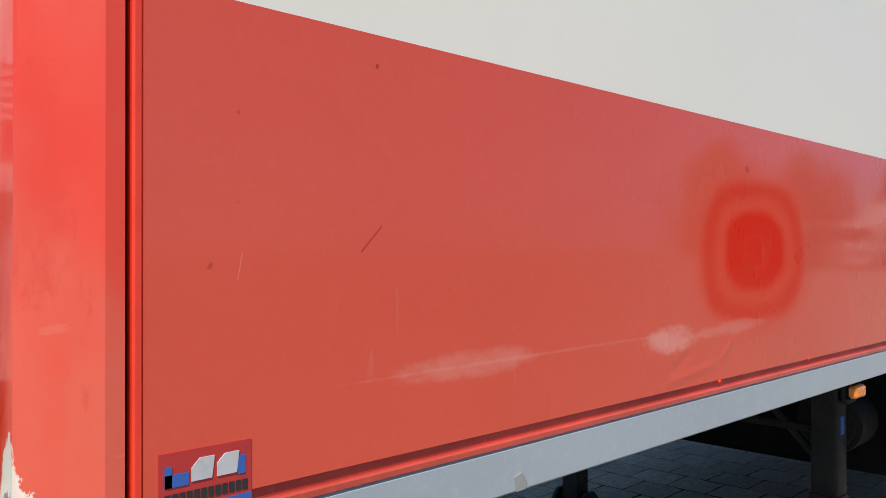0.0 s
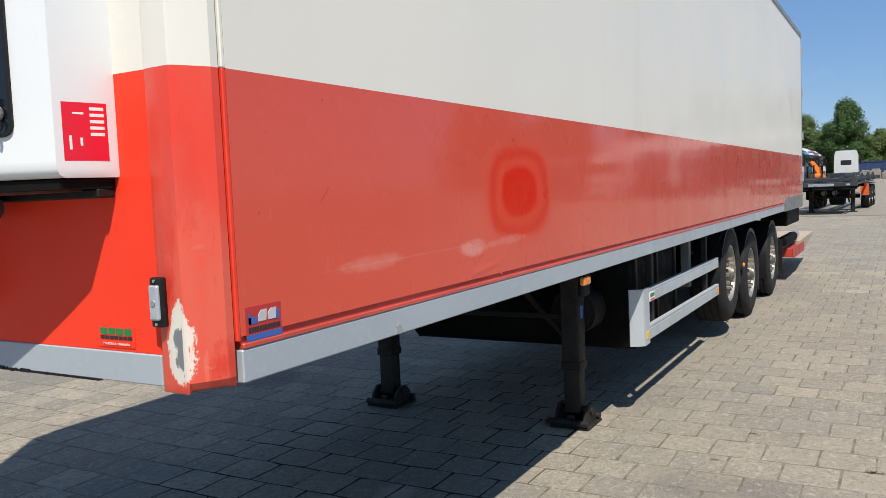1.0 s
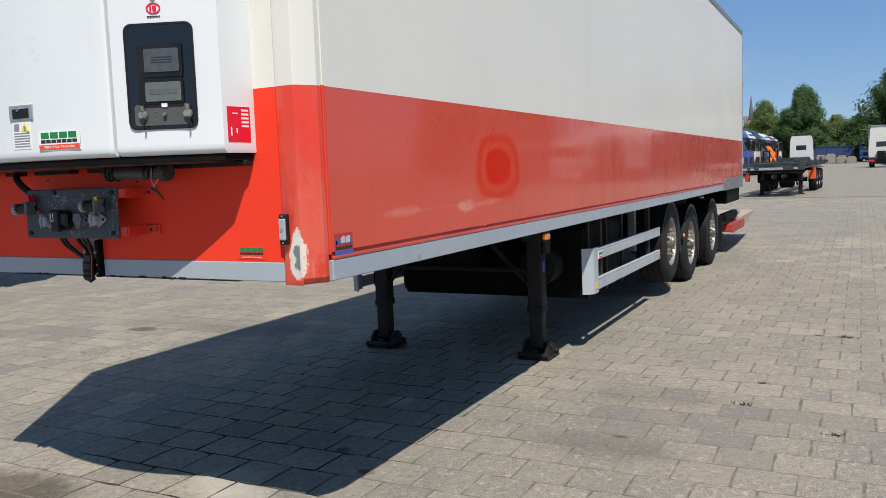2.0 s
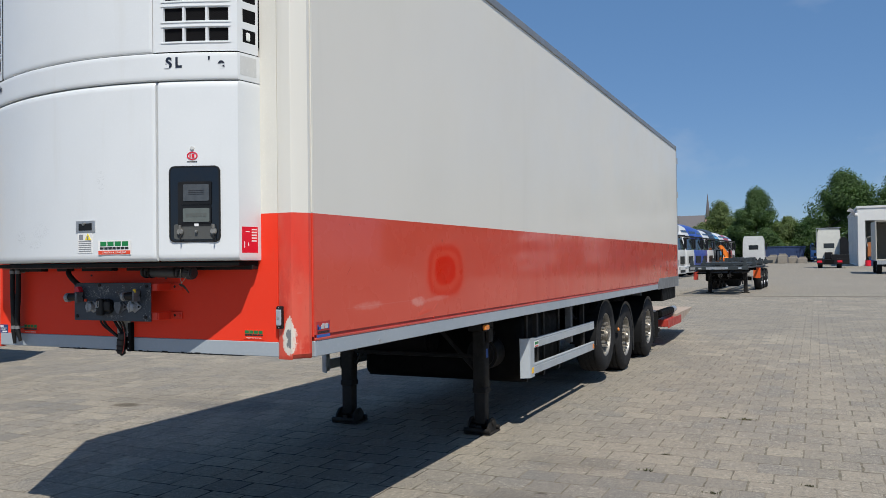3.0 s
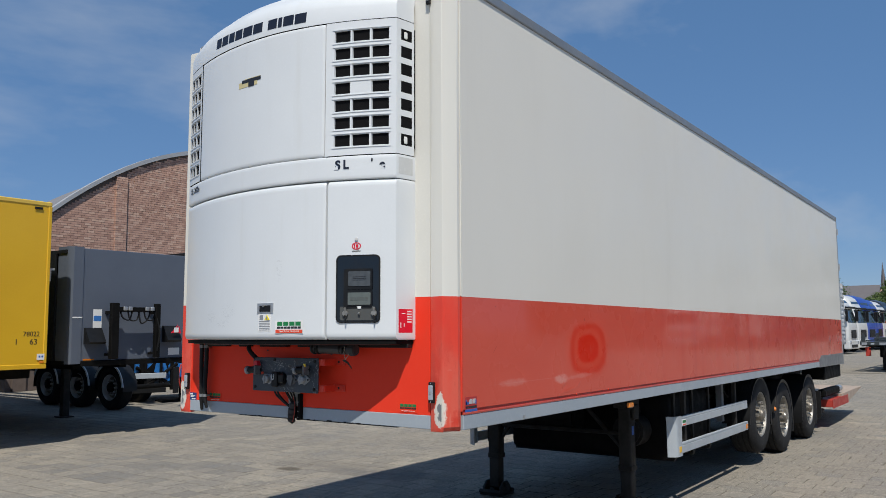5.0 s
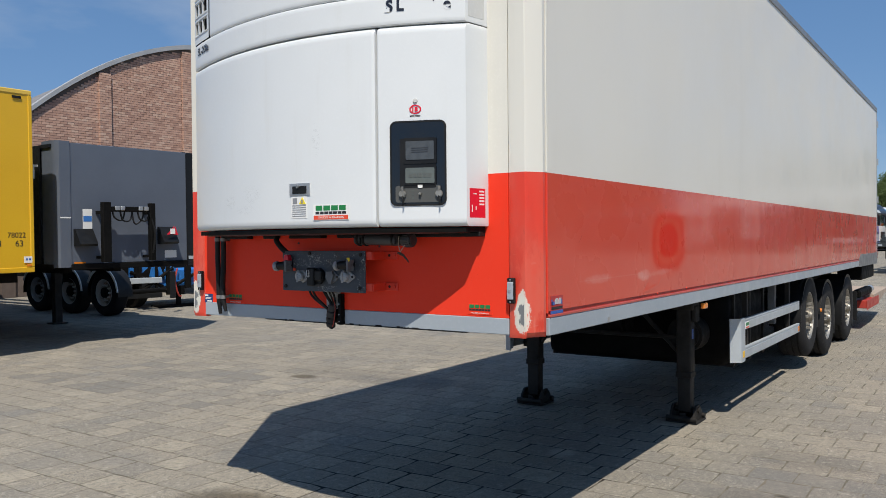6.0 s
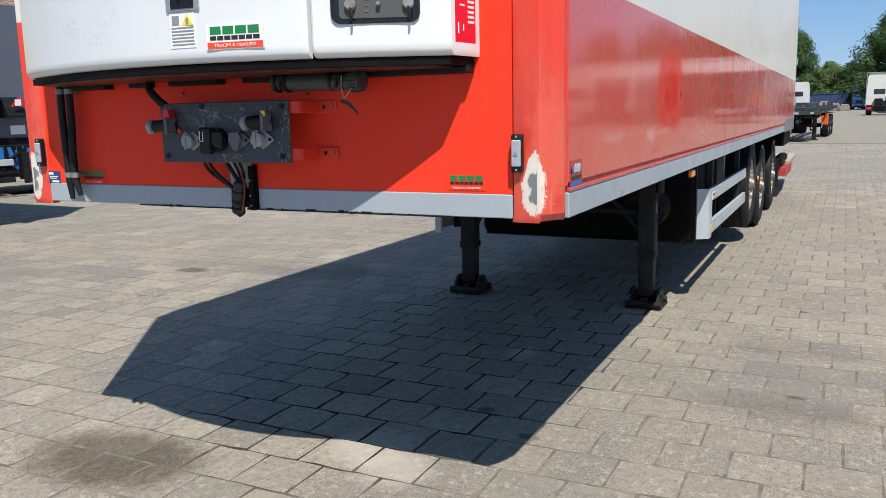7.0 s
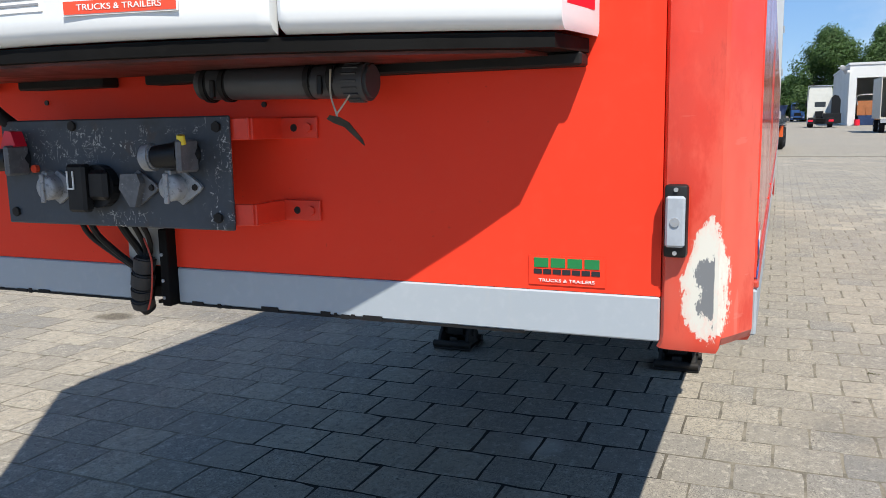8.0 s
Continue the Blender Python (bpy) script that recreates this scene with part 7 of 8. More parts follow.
tube(bm, [(2.85, -0.05, 1.0), (2.75, -0.15, 0.7), (2.85, -0.1, 0.35), (2.95, 0.0, 0.3)], 0.02, 6)
part("red_hose", bm, MAT_REDPLATE, low, smooth=True)
# black trailer standing on the far side
bk = thing("black_trailer", "black curtain-sided trailer standing beside the grey one", "trailer", pose(12.5, 17.5, 0))
part("body", boxes((0.0, 2.5, 0.0, 4.2, 1.22, 4.4), bevel=0.02), MAT_PLASTIC, bk)
part("corner_post", boxes((-0.012, 0.10, -0.012, 0.10, 1.20, 4.41), bevel=0.01), MAT_CHASSIS, bk)
part("floor_edge", boxes((0.0, 2.5, -0.01, 0.04, 1.12, 1.219)), MAT_GUARD, bk)
for ya in (0.6, 3.4):
    for xa in (0.4, 2.1):
        part("leg", boxes((xa - 0.06, xa + 0.06, ya, ya + 0.12, 0.0, 1.2205)), MAT_CHASSIS, bk)

# ---- container chassis standing off in the yard ----
MAT_DULL = simple("dull_steel_paint", (0.045, 0.055, 0.06, 1), 0.5, 0.3)
ch = thing("container_chassis", "black empty container chassis with an orange panel by its wheels", "container trailer", pose(33.0, 0.0, 0, 0, 0, -2.3))
for yy in (-0.45, 0.45):
    part("main_beam", boxes((0.2, 11.8, yy - 0.07, yy + 0.07, 0.95, 1.25)), MAT_CHASSIS, ch)
for xa, za in ((0.0, 1.08), (3.2, 1.2), (6.0, 1.22), (8.8, 1.22), (11.6, 1.22)):
    part("bolster", boxes((xa, xa + 0.22, -1.22, 1.22, za, za + 0.16), bevel=0.01), MAT_DULL, ch)
part("front_plate", boxes((-0.02, 0.0, -0.4, 0.5, 1.1, 1.2), (-0.02, 0.0, 0.95, 1.15, 1.1, 1.2)), MAT_STEEL, ch)
for yy in (0.70, -0.85):
    part("landing_leg", boxes((2.25, 2.40, yy - 0.08, yy + 0.08, 0.02, 1.1), (2.15, 2.5, yy - 0.16, yy + 0.16, 0.0, 0.03)), MAT_LEG, ch)
part("cross_brace", boxes((2.28, 2.36, -0.8, 0.65, 0.55, 0.62)), MAT_LEG, ch)
for xa in (6.0, 7.3, 8.6):
    for s in (-1, 1):
        road_wheel(ch, xa, s * 1.2, s, 0.5, 0.34)
    part("axle", boxes((xa - 0.06, xa + 0.06, -0.9, 0.9, 0.44, 0.56)), MAT_CHASSIS, ch)
part("orange_panel", boxes((5.0, 5.06, -1.20, -0.90, 0.58, 1.08), (5.06, 5.3, -1.20, -1.17, 0.58, 1.08)), simple("orange_paint", (0.72, 0.11, 0.02, 1), 0.5), ch, "orange panel in front of the wheels")
part("red_panel", boxes((1.0, 1.05, 1.0, 1.2, 0.62, 0.98)), MAT_REDPLATE, ch)
part("panel_hanger", boxes((1.0, 1.03, 1.05, 1.09, 0.98, 1.14), (1.0, 1.03, 1.12, 1.16, 0.98, 1.14)), MAT_CHASSIS, ch)
part("coupling_plate", boxes((0.3, 3.0, -0.95, 0.95, 0.90, 0.96), bevel=0.01), MAT_CHASSIS, ch)
part("gear_cross_beam", boxes((2.2, 2.45, -0.75, 0.6, 0.68, 0.92), bevel=0.02), MAT_CHASSIS, ch)
for yy in (-0.28, 0.12):
    part("brake_chamber", cyl(bmesh.new(), (1.4, yy, 0.80), (1.65, yy, 0.80), 0.10, seg=12, bevel=0.02), MAT_RAIL_REAR, ch, smooth=True)
for k, yy in enumerate((-0.5, -0.15, 0.3)):
    part("air_hose", tube(bmesh.new(), [(0.15, yy, 1.08), (0.1, yy + 0.05, 0.80), (0.6, yy + 0.14, 0.70), (1.3, yy + 0.05, 0.82)], 0.022, 6), MAT_BLACK, ch)
for yy in (-1.02, -0.6, 0.62, 1.02):
    part("long_rail", boxes((0.3, 4.4, yy - 0.03, yy + 0.03, 1.25, 1.30)), MAT_DULL, ch)
part("deck_step", boxes((3.6, 4.6, -1.18, 1.18, 1.30, 1.36), (3.6, 3.66, -1.18, 1.18, 1.10, 1.30)), MAT_DULL, ch)
part("crank_handle", tube(bmesh.new(), [(2.32, -0.95, 0.75), (2.32, -1.12, 0.75), (2.32, -1.12, 0.5)], 0.02, 6), MAT_STEEL, ch)
for yy in (-1.16, 1.16):
    part("side_rail", boxes((0.25, 8.0, yy - 0.04, yy + 0.04, 1.14, 1.20), bevel=0.008), MAT_DULL, ch)
for xa, yy in ((0.1, 1.1), (0.1, -1.1), (3.3, 1.1), (3.3, -1.1), (6.1, 1.1), (6.1, -1.1), (8.9, 1.1), (8.9, -1.1)):
    part("twist_lock", boxes((xa - 0.07, xa + 0.07, yy - 0.07, yy + 0.07, 1.2, 1.47), (xa - 0.04, xa + 0.04, yy - 0.04, yy + 0.04, 1.47, 1.56), bevel=0.01), MAT_DULL, ch)
for yy in (-0.3, 0.3):
    part("raised_beam", boxes((4.6, 11.4, yy - 0.06, yy + 0.06, 1.40, 1.56), bevel=0.006), MAT_DULL, ch)
for yy in (-0.9, -0.35, 0.2, 0.75):
    part("marker_lamp", boxes((-0.045, -0.025, yy - 0.07, yy + 0.07, 1.11, 1.18), bevel=0.008), MAT_CLEAR, ch)
for xa in (1.2, 1.9, 4.4, 5.3):
    part("cross_member", boxes((xa, xa + 0.1, -1.1, 1.1, 0.98, 1.09)), MAT_CHASSIS, ch)
for yy in (-0.72, 0.6):
    part("leg_brace", tube(bmesh.new(), [(2.35, yy, 0.4), (3.1, yy * 0.7, 1.0)], 0.035, 6), MAT_LEG, ch)
part("spare_box", boxes((3.0, 4.2, 0.35, 1.0, 0.5, 0.95), bevel=0.03), MAT_CHASSIS, ch)
part("spare_wheel", cyl(bmesh.new(), (4.6, -0.35, 0.62), (4.6, 0.25, 0.62), 0.42, seg=20, bevel=0.05), MAT_TYRE, ch, smooth=True)
for xa in (6.0, 7.3, 8.6):
    part("mudguard", boxes((xa - 0.5, xa + 0.5, -1.22, -0.86, 1.05, 1.075), bevel=0.008), MAT_PLASTIC, ch)
part("air_tank", cyl(bmesh.new(), (3.6, -0.6, 0.75), (3.6, 0.6, 0.75), 0.18, seg=14), MAT_CHASSIS, ch)


# ---- parked lorries ----
MAT_GLASS_DARK = simple("dark_cab_glass", (0.02, 0.025, 0.03, 1), 0.1, coat=0.5)


def cab_ring(y, half, radius, back, lift=0.0):
    """Plan of a cab at one height, from one rear corner round the front to the other: (x, y)."""
    pts = [(-half - lift, back), (-half - lift, y + 1.0)]
    for k in range(7):
        a = math.pi + math.pi / 2 * k / 6
        pts.append((-half + radius + (radius + lift) * math.cos(a), y + radius + (radius + lift) * math.sin(a)))
    return pts + [(-px, py) for px, py in reversed(pts)]


def lofted(bm, levels, closed=True):
    """Skin over rings given as lists of (x, y, z)."""
    rings = [[bm.verts.new(p) for p in ring] for ring in levels]
    n = len(rings[0])
    for a, b in zip(rings, rings[1:]):
        for k in range(n if closed else n - 1):
            bm.faces.new((a[k], a[(k + 1) % n], b[(k + 1) % n], b[k]))
    if closed:
        bm.faces.new(rings[0][::-1])
        bm.faces.new(rings[-1])
    return bm


def cab_front(z, tall):
    """Front line, half width and corner radius of a cab at a height."""
    steps = ((0.5, 0.0, 1.24, 0.16), (1.9, -0.04, 1.24, 0.22), (2.15, 0.0, 1.24, 0.26), (3.15, 0.26, 1.20, 0.30), (3.45, 0.42, 1.18, 0.32), (tall - 0.35, 0.66, 1.15, 0.38), (tall - 0.12, 0.98, 1.10, 0.40), (tall, 1.5, 1.02, 0.40))
    for a, b in zip(steps, steps[1:]):
        if z <= b[0]:
            f = (z - a[0]) / (b[0] - a[0])
            return tuple(p + f * (q - p) for p, q in zip(a[1:], b[1:]))
    return steps[-1][1:]


def cab_skin(za, zb, tall, lift=0.0, first=0, last=None, steps=5, closed=True):
    rings = []
    for k in range(steps):
        z = za + (zb - za) * k / (steps - 1)
        y, half, radius = cab_front(z, tall)
        ring = cab_ring(y, half, radius, 2.25, lift)
        rings.append([(px, py, z) for px, py in ring[first:len(ring) - first if last is None else last]])
    return lofted(bmesh.new(), rings, closed)


def lorry(colour, m, label, tall=4.2):
    """A tractor unit; its front looks along -y, its right side along -x."""
    c = simple("cab_paint", colour, 0.35, coat=0.3, var=0.08)
    t = thing("lorry", label, "lorry", m, "parked lorries")
    part("cab", cab_skin(0.9, 3.3, tall, steps=7), c, t, smooth=True)
    part("roof_fairing", cab_skin(3.302, tall, tall, steps=6), c, t, smooth=True)
    part("windscreen", cab_skin(2.12, 3.06, tall, 0.012, 6, steps=4, closed=False), MAT_GLASS_DARK, t, smooth=True)
    part("roof_window", cab_skin(3.50, 3.68, tall, 0.012, 8, steps=3, closed=False), MAT_GLASS_DARK, t, smooth=True)
    for s in (-1, 1):
        xa, xb = sorted((s * 1.20, s * 1.25))
        part("side_window", prism(bmesh.new(), [(0.52, 2.15), (0.66, 2.86), (1.18, 2.86), (1.18, 2.25), (0.98, 2.15)], "x", xa, xb), MAT_GLASS_DARK, t)
        part("mirror", boxes((s * 1.36 - 0.07, s * 1.36 + 0.07, -0.06, 0.10, 2.2, 2.95), bevel=0.03), MAT_PLASTIC, t)
        part("headlight", boxes((s * 0.98 - 0.18, s * 0.98 + 0.18, -0.075, -0.05, 0.66, 0.86), bevel=0.01), MAT_CLEAR, t)
        road_wheel(t, s * 1.2, 1.05, s, 0.5, 0.3, axis="x")
        road_wheel(t, s * 1.2, 4.7, s, 0.5, 0.5, axis="x")
        part("side_skirt", boxes((s * 1.15 - 0.05, s * 1.15 + 0.05, 1.8, 3.9, 0.4, 0.95), bevel=0.02), c, t)
    part("grille", boxes((-0.60, 0.60, -0.07, -0.02, 1.05, 1.62), bevel=0.01), MAT_PLASTIC, t)
    part("sun_visor", boxes((-1.0, 1.0, -0.02, 0.20, 3.08, 3.22), bevel=0.02), MAT_PLASTIC, t)
    part("lower_grille", boxes((-0.75, 0.75, -0.075, -0.055, 0.42, 0.62), bevel=0.01), MAT_PLASTIC, t)
    part("bumper", boxes((-1.22, 1.22, -0.06, 0.35, 0.32, 0.898), bevel=0.05), c, t)
    part("chassis", boxes((-0.45, 0.45, 0.6, 5.8, 0.6, 0.92)), MAT_CHASSIS, t)
    part("rear_window", boxes((-0.55, 0.55, 2.235, 2.262, 2.2, 2.75), bevel=0.008), MAT_GLASS_DARK, t)
    part("coupling_deck", boxes((-0.5, 0.5, 3.8, 5.0, 0.93, 1.12), bevel=0.04), MAT_CHASSIS, t)
    for s in (-1, 1):
        part("rear_mudguard", boxes((s * 0.98 - 0.28, s * 0.98 + 0.28, 4.1, 5.4, 1.0, 1.08), (s * 0.98 - 0.28, s * 0.98 + 0.28, 5.4, 5.46, 0.45, 1.08), bevel=0.02), MAT_PLASTIC, t)
        part("tail_light", boxes((s * 0.98 - 0.24, s * 0.98 + 0.24, 5.47, 5.5, 0.62, 0.78), bevel=0.01), MAT_REDPLATE, t)
    return t


WHITE, BLUE = (0.62, 0.63, 0.62, 1), (0.018, 0.06, 0.34, 1)
for k, (colour, words, tall) in enumerate((
        (WHITE, "white lorry tractor parked in a row", 3.6), (WHITE, "white lorry tractor with roof fairing in a row", 3.75), (BLUE, "bright blue lorry tractor parked in a row", 3.8),
        (BLUE, "deep blue lorry tractor with roof fairing", 3.7), (WHITE, "white lorry tractor between coloured ones", 3.6), ((0.014, 0.016, 0.02, 1), "black lorry tractor in the row", 3.75),
        ((0.08, 0.30, 0.50, 1), "light blue lorry tractor in the row", 3.5), (WHITE, "white lorry tractor far down the row", 3.6), ((0.30, 0.015, 0.02, 1), "dark red lorry tractor in the row", 3.5), (WHITE, "white lorry tractor at the far end", 3.5))):
    lorry(colour, pose(58.0 + 4.3 * k, 5.15 - 0.02 * k, 0, 0, 0, -5.0 - 2.5 * (k % 3)), words, tall=tall + 0.5)
lorry(WHITE, pose(104, 3.06, 0, 0, 0, 90), "white lorry tractor standing alone, seen from behind", tall=3.85)
lorry((0.025, 0.08, 0.24, 1), pose(164, -4.1, 0, 0, 0, -90), "blue lorry tractor near the trees", tall=3.6)
by_shed = lorry((0.66, 0.66, 0.60, 1), pose(100.0, -5.2, 0, 0, 0, 90), "white lorry parked beside the white shed with a black wind deflector", tall=4.4)
part("wind_deflector", prism(bmesh.new(), [(-1.98, 0.6), (-1.98, 2.9), (-1.75, 3.35), (-1.35, 3.45), (-1.1, 3.2), (-1.1, 0.6)], "y", 2.27, 3.0), MAT_PLASTIC, by_shed)
part("cab_back_box", boxes((-0.35, 0.45, 2.27, 2.7, 1.1, 1.75), bevel=0.03), MAT_PLASTIC, by_shed)
part("light_bar", boxes((-1.28, 1.28, 2.28, 2.34, 4.44, 4.52), (1.24, 1.30, 2.28, 2.34, 1.2, 4.44)), MAT_STEEL, by_shed, "pale tube frame round the cab")
part("rear_beam", boxes((-1.95, 1.25, 5.5, 5.62, 0.42, 1.0), (-1.95, -0.2, 3.1, 5.4, 0.95, 1.5), bevel=0.02), MAT_PLASTIC, by_shed)
for xa in (-1.0, 1.0):
    part("tail_lamp", boxes((xa - 0.24, xa + 0.24, 5.63, 5.66, 0.62, 0.84), bevel=0.01), MAT_STICKER_RED, by_shed)
# second row, at right angles beside the open box lorry; unseen, added for reflections
for k, (colour, words) in enumerate((((0.02, 0.03, 0.06, 1), "unseen dark blue lorry tractor in the second row, added for reflections"), ((0.016, 0.018, 0.02, 1), "unseen black lorry tractor in the second row, added for reflections"), (WHITE, "unseen white lorry tractor in the second row, added for reflections"),
                                     ((0.10, 0.02, 0.02, 1), "unseen dark red lorry tractor in the second row, added for reflections"), ((0.02, 0.05, 0.03, 1), "unseen dark green lorry tractor in the second row, added for reflections"))):
    lorry(colour, pose(66.0 - 1.0 * k, -14.6 - 3.6 * k, 0, 0, 0, -90), words, tall=3.9)
truck = thing("fork_truck", "small orange fork truck beside the parked lorries", "fork truck", pose(77.0, 3.9, 0, 0, 0, 20))
part("body", boxes((0.0, 1.9, -0.55, 0.55, 0.3, 1.1), (0.0, 0.6, -0.5, 0.5, 1.1, 1.45), bevel=0.08), simple("fork_truck_orange", (0.80, 0.20, 0.015, 1), 0.45), truck)
part("roof_guard", boxes((0.3, 1.7, -0.5, 0.5, 2.05, 2.12), (0.35, 0.42, -0.48, -0.41, 1.1, 2.05), (0.35, 0.42, 0.41, 0.48, 1.1, 2.05), (1.6, 1.67, -0.48, -0.41, 1.1, 2.05), (1.6, 1.67, 0.41, 0.48, 1.1, 2.05)), MAT_CHASSIS, truck)
part("mast", boxes((-0.2, -0.08, -0.4, -0.3, 0.1, 2.2), (-0.2, -0.08, 0.3, 0.4, 0.1, 2.2)), MAT_CHASSIS, truck)
part("lifting_arm", prism(bmesh.new(), [(-0.75, 1.1), (-0.2, 1.1), (0.55, 2.45), (0.42, 2.6), (0.2, 2.5)], "x", 0.1, 0.5), bpy.data.materials["fork_truck_orange"], truck, "slanting orange arm")
for xa in (0.3, 1.6):
    for s in (-1, 1):
        road_wheel(truck, xa, s * 0.62, s, 0.3, 0.2)
MAT_BOXWHITE = simple("white_box_sheet", (0.68, 0.69, 0.69, 1), 0.45, var=0.06)
bx = thing("box_lorry", "white box lorry with corrugated side", "lorry", pose(30.3, 2.5, 0))
part("load_box", boxes((0, 7.5, 0.0, 2.5, 1.03, 3.85), bevel=0.02), MAT_BOXWHITE, bx)
for k in range(14):
    part("side_rib", boxes((0.05, 7.42, -0.025, 0.0, 1.12 + k * 0.19, 1.22 + k * 0.19), bevel=0.008), MAT_BOXWHITE, bx)
part("corner_post", boxes((7.42, 7.52, -0.03, 0.07, 1.03, 3.86), bevel=0.01), MAT_STEEL, bx)
part("chassis", boxes((0.1, 7.4, 0.8, 1.7, 0.6, 1.03)), MAT_CHASSIS, bx)
for xa in (1.2, 6.1):
    road_wheel(bx, xa, 0.12, -1, 0.42, 0.3)
    road_wheel(bx, xa, 2.38, 1, 0.42, 0.3)
# box lorry with its rear open by the shed
ox = thing("open_box_lorry", "white box lorry standing with its rear open", "lorry", pose(67.5, -10.7, 0))
for spec in ((0, 6, 0, 0.06, 1.05, 4.15), (0, 6, 2.54, 2.6, 1.05, 4.15), (0, 6, 0.06, 2.54, 4.09, 4.15), (0, 6, 0.06, 2.54, 1.05, 1.15), (5.94, 6, 0.06, 2.54, 1.15, 4.09)):
    part("box_wall", boxes(spec), simple("aged_white_sheet", (0.50, 0.48, 0.42, 1), 0.5), ox)
part("tail_board", boxes((-0.08, -0.02, 0.05, 2.55, 0.75, 1.04)), MAT_STEEL, ox)
part("chassis", boxes((0.2, 6, 0.6, 2.0, 0.55, 1.05)), MAT_CHASSIS, ox)
for xa in (1.2, 4.8):
    road_wheel(ox, xa, 0.05, -1, 0.48, 0.4)
    road_wheel(ox, xa, 2.55, 1, 0.48, 0.4)

# ---- white shed ----
shed = thing("white_shed", "white metal-clad shed with an open gate", "industrial shed")
m = Mat("white_cladding", (0.66, 0.67, 0.66, 1), 0.5)
m.vary((0.6, 0.61, 0.6, 1), (0.7, 0.71, 0.7, 1), 0.3, 20)
MAT_CLAD = m.m
SX, SY, SH = 106.0, -8.5, 7.0
part("gate_lintel", boxes((SX, SX + 0.3, SY - 14, SY - 0.8, 5.5, SH)), MAT_CLAD, shed)
part("gate_pier", boxes((SX, SX + 0.3, SY - 0.8, SY, 0, SH)), MAT_CLAD, shed)
part("front_wall", boxes((SX, SX + 0.3, SY - 26, SY - 14, 0, SH)), MAT_CLAD, shed)
part("side_wall", boxes((SX + 0.302, SX + 32, SY - 0.3, SY, 0, SH - 0.02)), MAT_CLAD, shed)
part("back_wall", boxes((SX + 32, SX + 32.3, SY - 26, SY, 0, SH)), MAT_CLAD, shed)
part("roof", boxes((SX - 0.1, SX + 32.4, SY - 26, SY + 0.1, SH, SH + 0.25)), simple("shed_roof_trim", (0.62, 0.63, 0.64, 1), 0.5), shed)
bm = bmesh.new()
for k in range(70):
    box(bm, SX + 0.5 + k * 0.44, SX + 0.72 + k * 0.44, SY, SY + 0.03, 0.2, SH - 0.1)
tagged(part("cladding_rib", bm, MAT_CLAD, shed), kind="stuff")
for k in range(6):
    bm = bmesh.new()
    tube(bm, [(SX + 1.0 + k * 1.2, SY, 6.2), (SX + 1.0 + k * 1.2, SY + 0.5, 6.9), (SX + 1.0 + k * 1.2, SY + 0.9, 7.0)], 0.05, 6)
    part("wall_bracket", bm, MAT_STEEL, shed)
part("wall_lamp", boxes((SX - 0.3, SX, SY + 0.0, SY + 0.3, 6.1, 6.4), bevel=0.05), MAT_STICKER_WHITE, shed)
pl = thing("pallet_stack", "stack of brown wooden pallets in the shed gate", "pallet", pose(SX - 1.5, SY - 4.4, 0))
for k in range(9):
    part("pallet", boxes((0, 1.2, 0, 1.6, k * 0.15 + 0.08, k * 0.15 + 0.14), (0, 1.2, 0, 0.1, k * 0.15, k * 0.15 + 0.08), (0, 1.2, 0.75, 0.85, k * 0.15, k * 0.15 + 0.08), (0, 1.2, 1.5, 1.6, k * 0.15, k * 0.15 + 0.08)), simple("pallet_wood", (0.30, 0.15, 0.06, 1), 0.8) if k == 0 else bpy.data.materials["pallet_wood"], pl)

MAT_CRATE = simple("orange_brown_board", (0.36, 0.13, 0.045, 1), 0.7, var=0.25, big=2)
for yy, zz, hh, kind_, mat_ in ((SY - 1.2, 0.0, 1.15, "blue_container", simple("dark_blue_steel", (0.015, 0.04, 0.12, 1), 0.6, var=0.2, big=3)), (SY - 1.05, 1.152, 1.7, "board_crate", MAT_CRATE), (SY - 3.6, 0.0, 2.4, "board_crate", MAT_CRATE)):
    g = thing(kind_, "dark blue steel container in the shed gate" if kind_ == "blue_container" else "tall orange-brown board crate in the shed gate", "container" if kind_ == "blue_container" else "crate", pose(SX + 0.6, yy, zz))
    part("body", boxes((0.0, 1.6, -1.9, 0.0, 0.0, hh), bevel=0.03), mat_, g)
    for k in range(3):
        part("batten", boxes((-0.04, 0.0, -1.9 + k * 0.9, -1.8 + k * 0.9, 0.02, hh - 0.02)), mat_, g)
    if zz > 0:
        part("wire_frame", tube(bmesh.new(), [(-0.05, -1.9, 1.2), (-0.05, -1.9, 2.3), (-0.05, 0.0, 2.3), (-0.05, 0.0, 1.2)], 0.05, 6), MAT_STEEL, g)
red_drum = thing("red_drum", "small red drum standing at the shed gate", "drum", pose(SX - 0.5, SY - 1.0, 0))
part("body", cyl(bmesh.new(), (0, 0, 0), (0, 0, 0.7), 0.32, seg=14, bevel=0.03), MAT_STICKER_RED, red_drum)

# ---- skip and blocks at the end of the yard ----
sk = thing("blue_skip", "long dark blue steel skip", "skip", pose(152, 2.0, 0) @ Matrix.Diagonal((1, 0.92, 1, 1)))
part("body", prism(bmesh.new(), [(-4.6, 2.75), (-3.9, 0.0), (3.6, 0.0), (4.6, 2.75)], "x", 0.0, 2.3), simple("skip_blue", (0.025, 0.05, 0.13, 1), 0.6, var=0.2, big=1), sk)
for k in range(9):
    part("rib", boxes((-0.08, 0.0, -3.6 + k * 0.9, -3.5 + k * 0.9, 0.2, 2.7)), bpy.data.materials["skip_blue"], sk)
part("rim", boxes((-0.1, 2.4, -4.7, 4.7, 2.75, 2.9)), bpy.data.materials["skip_blue"], sk)
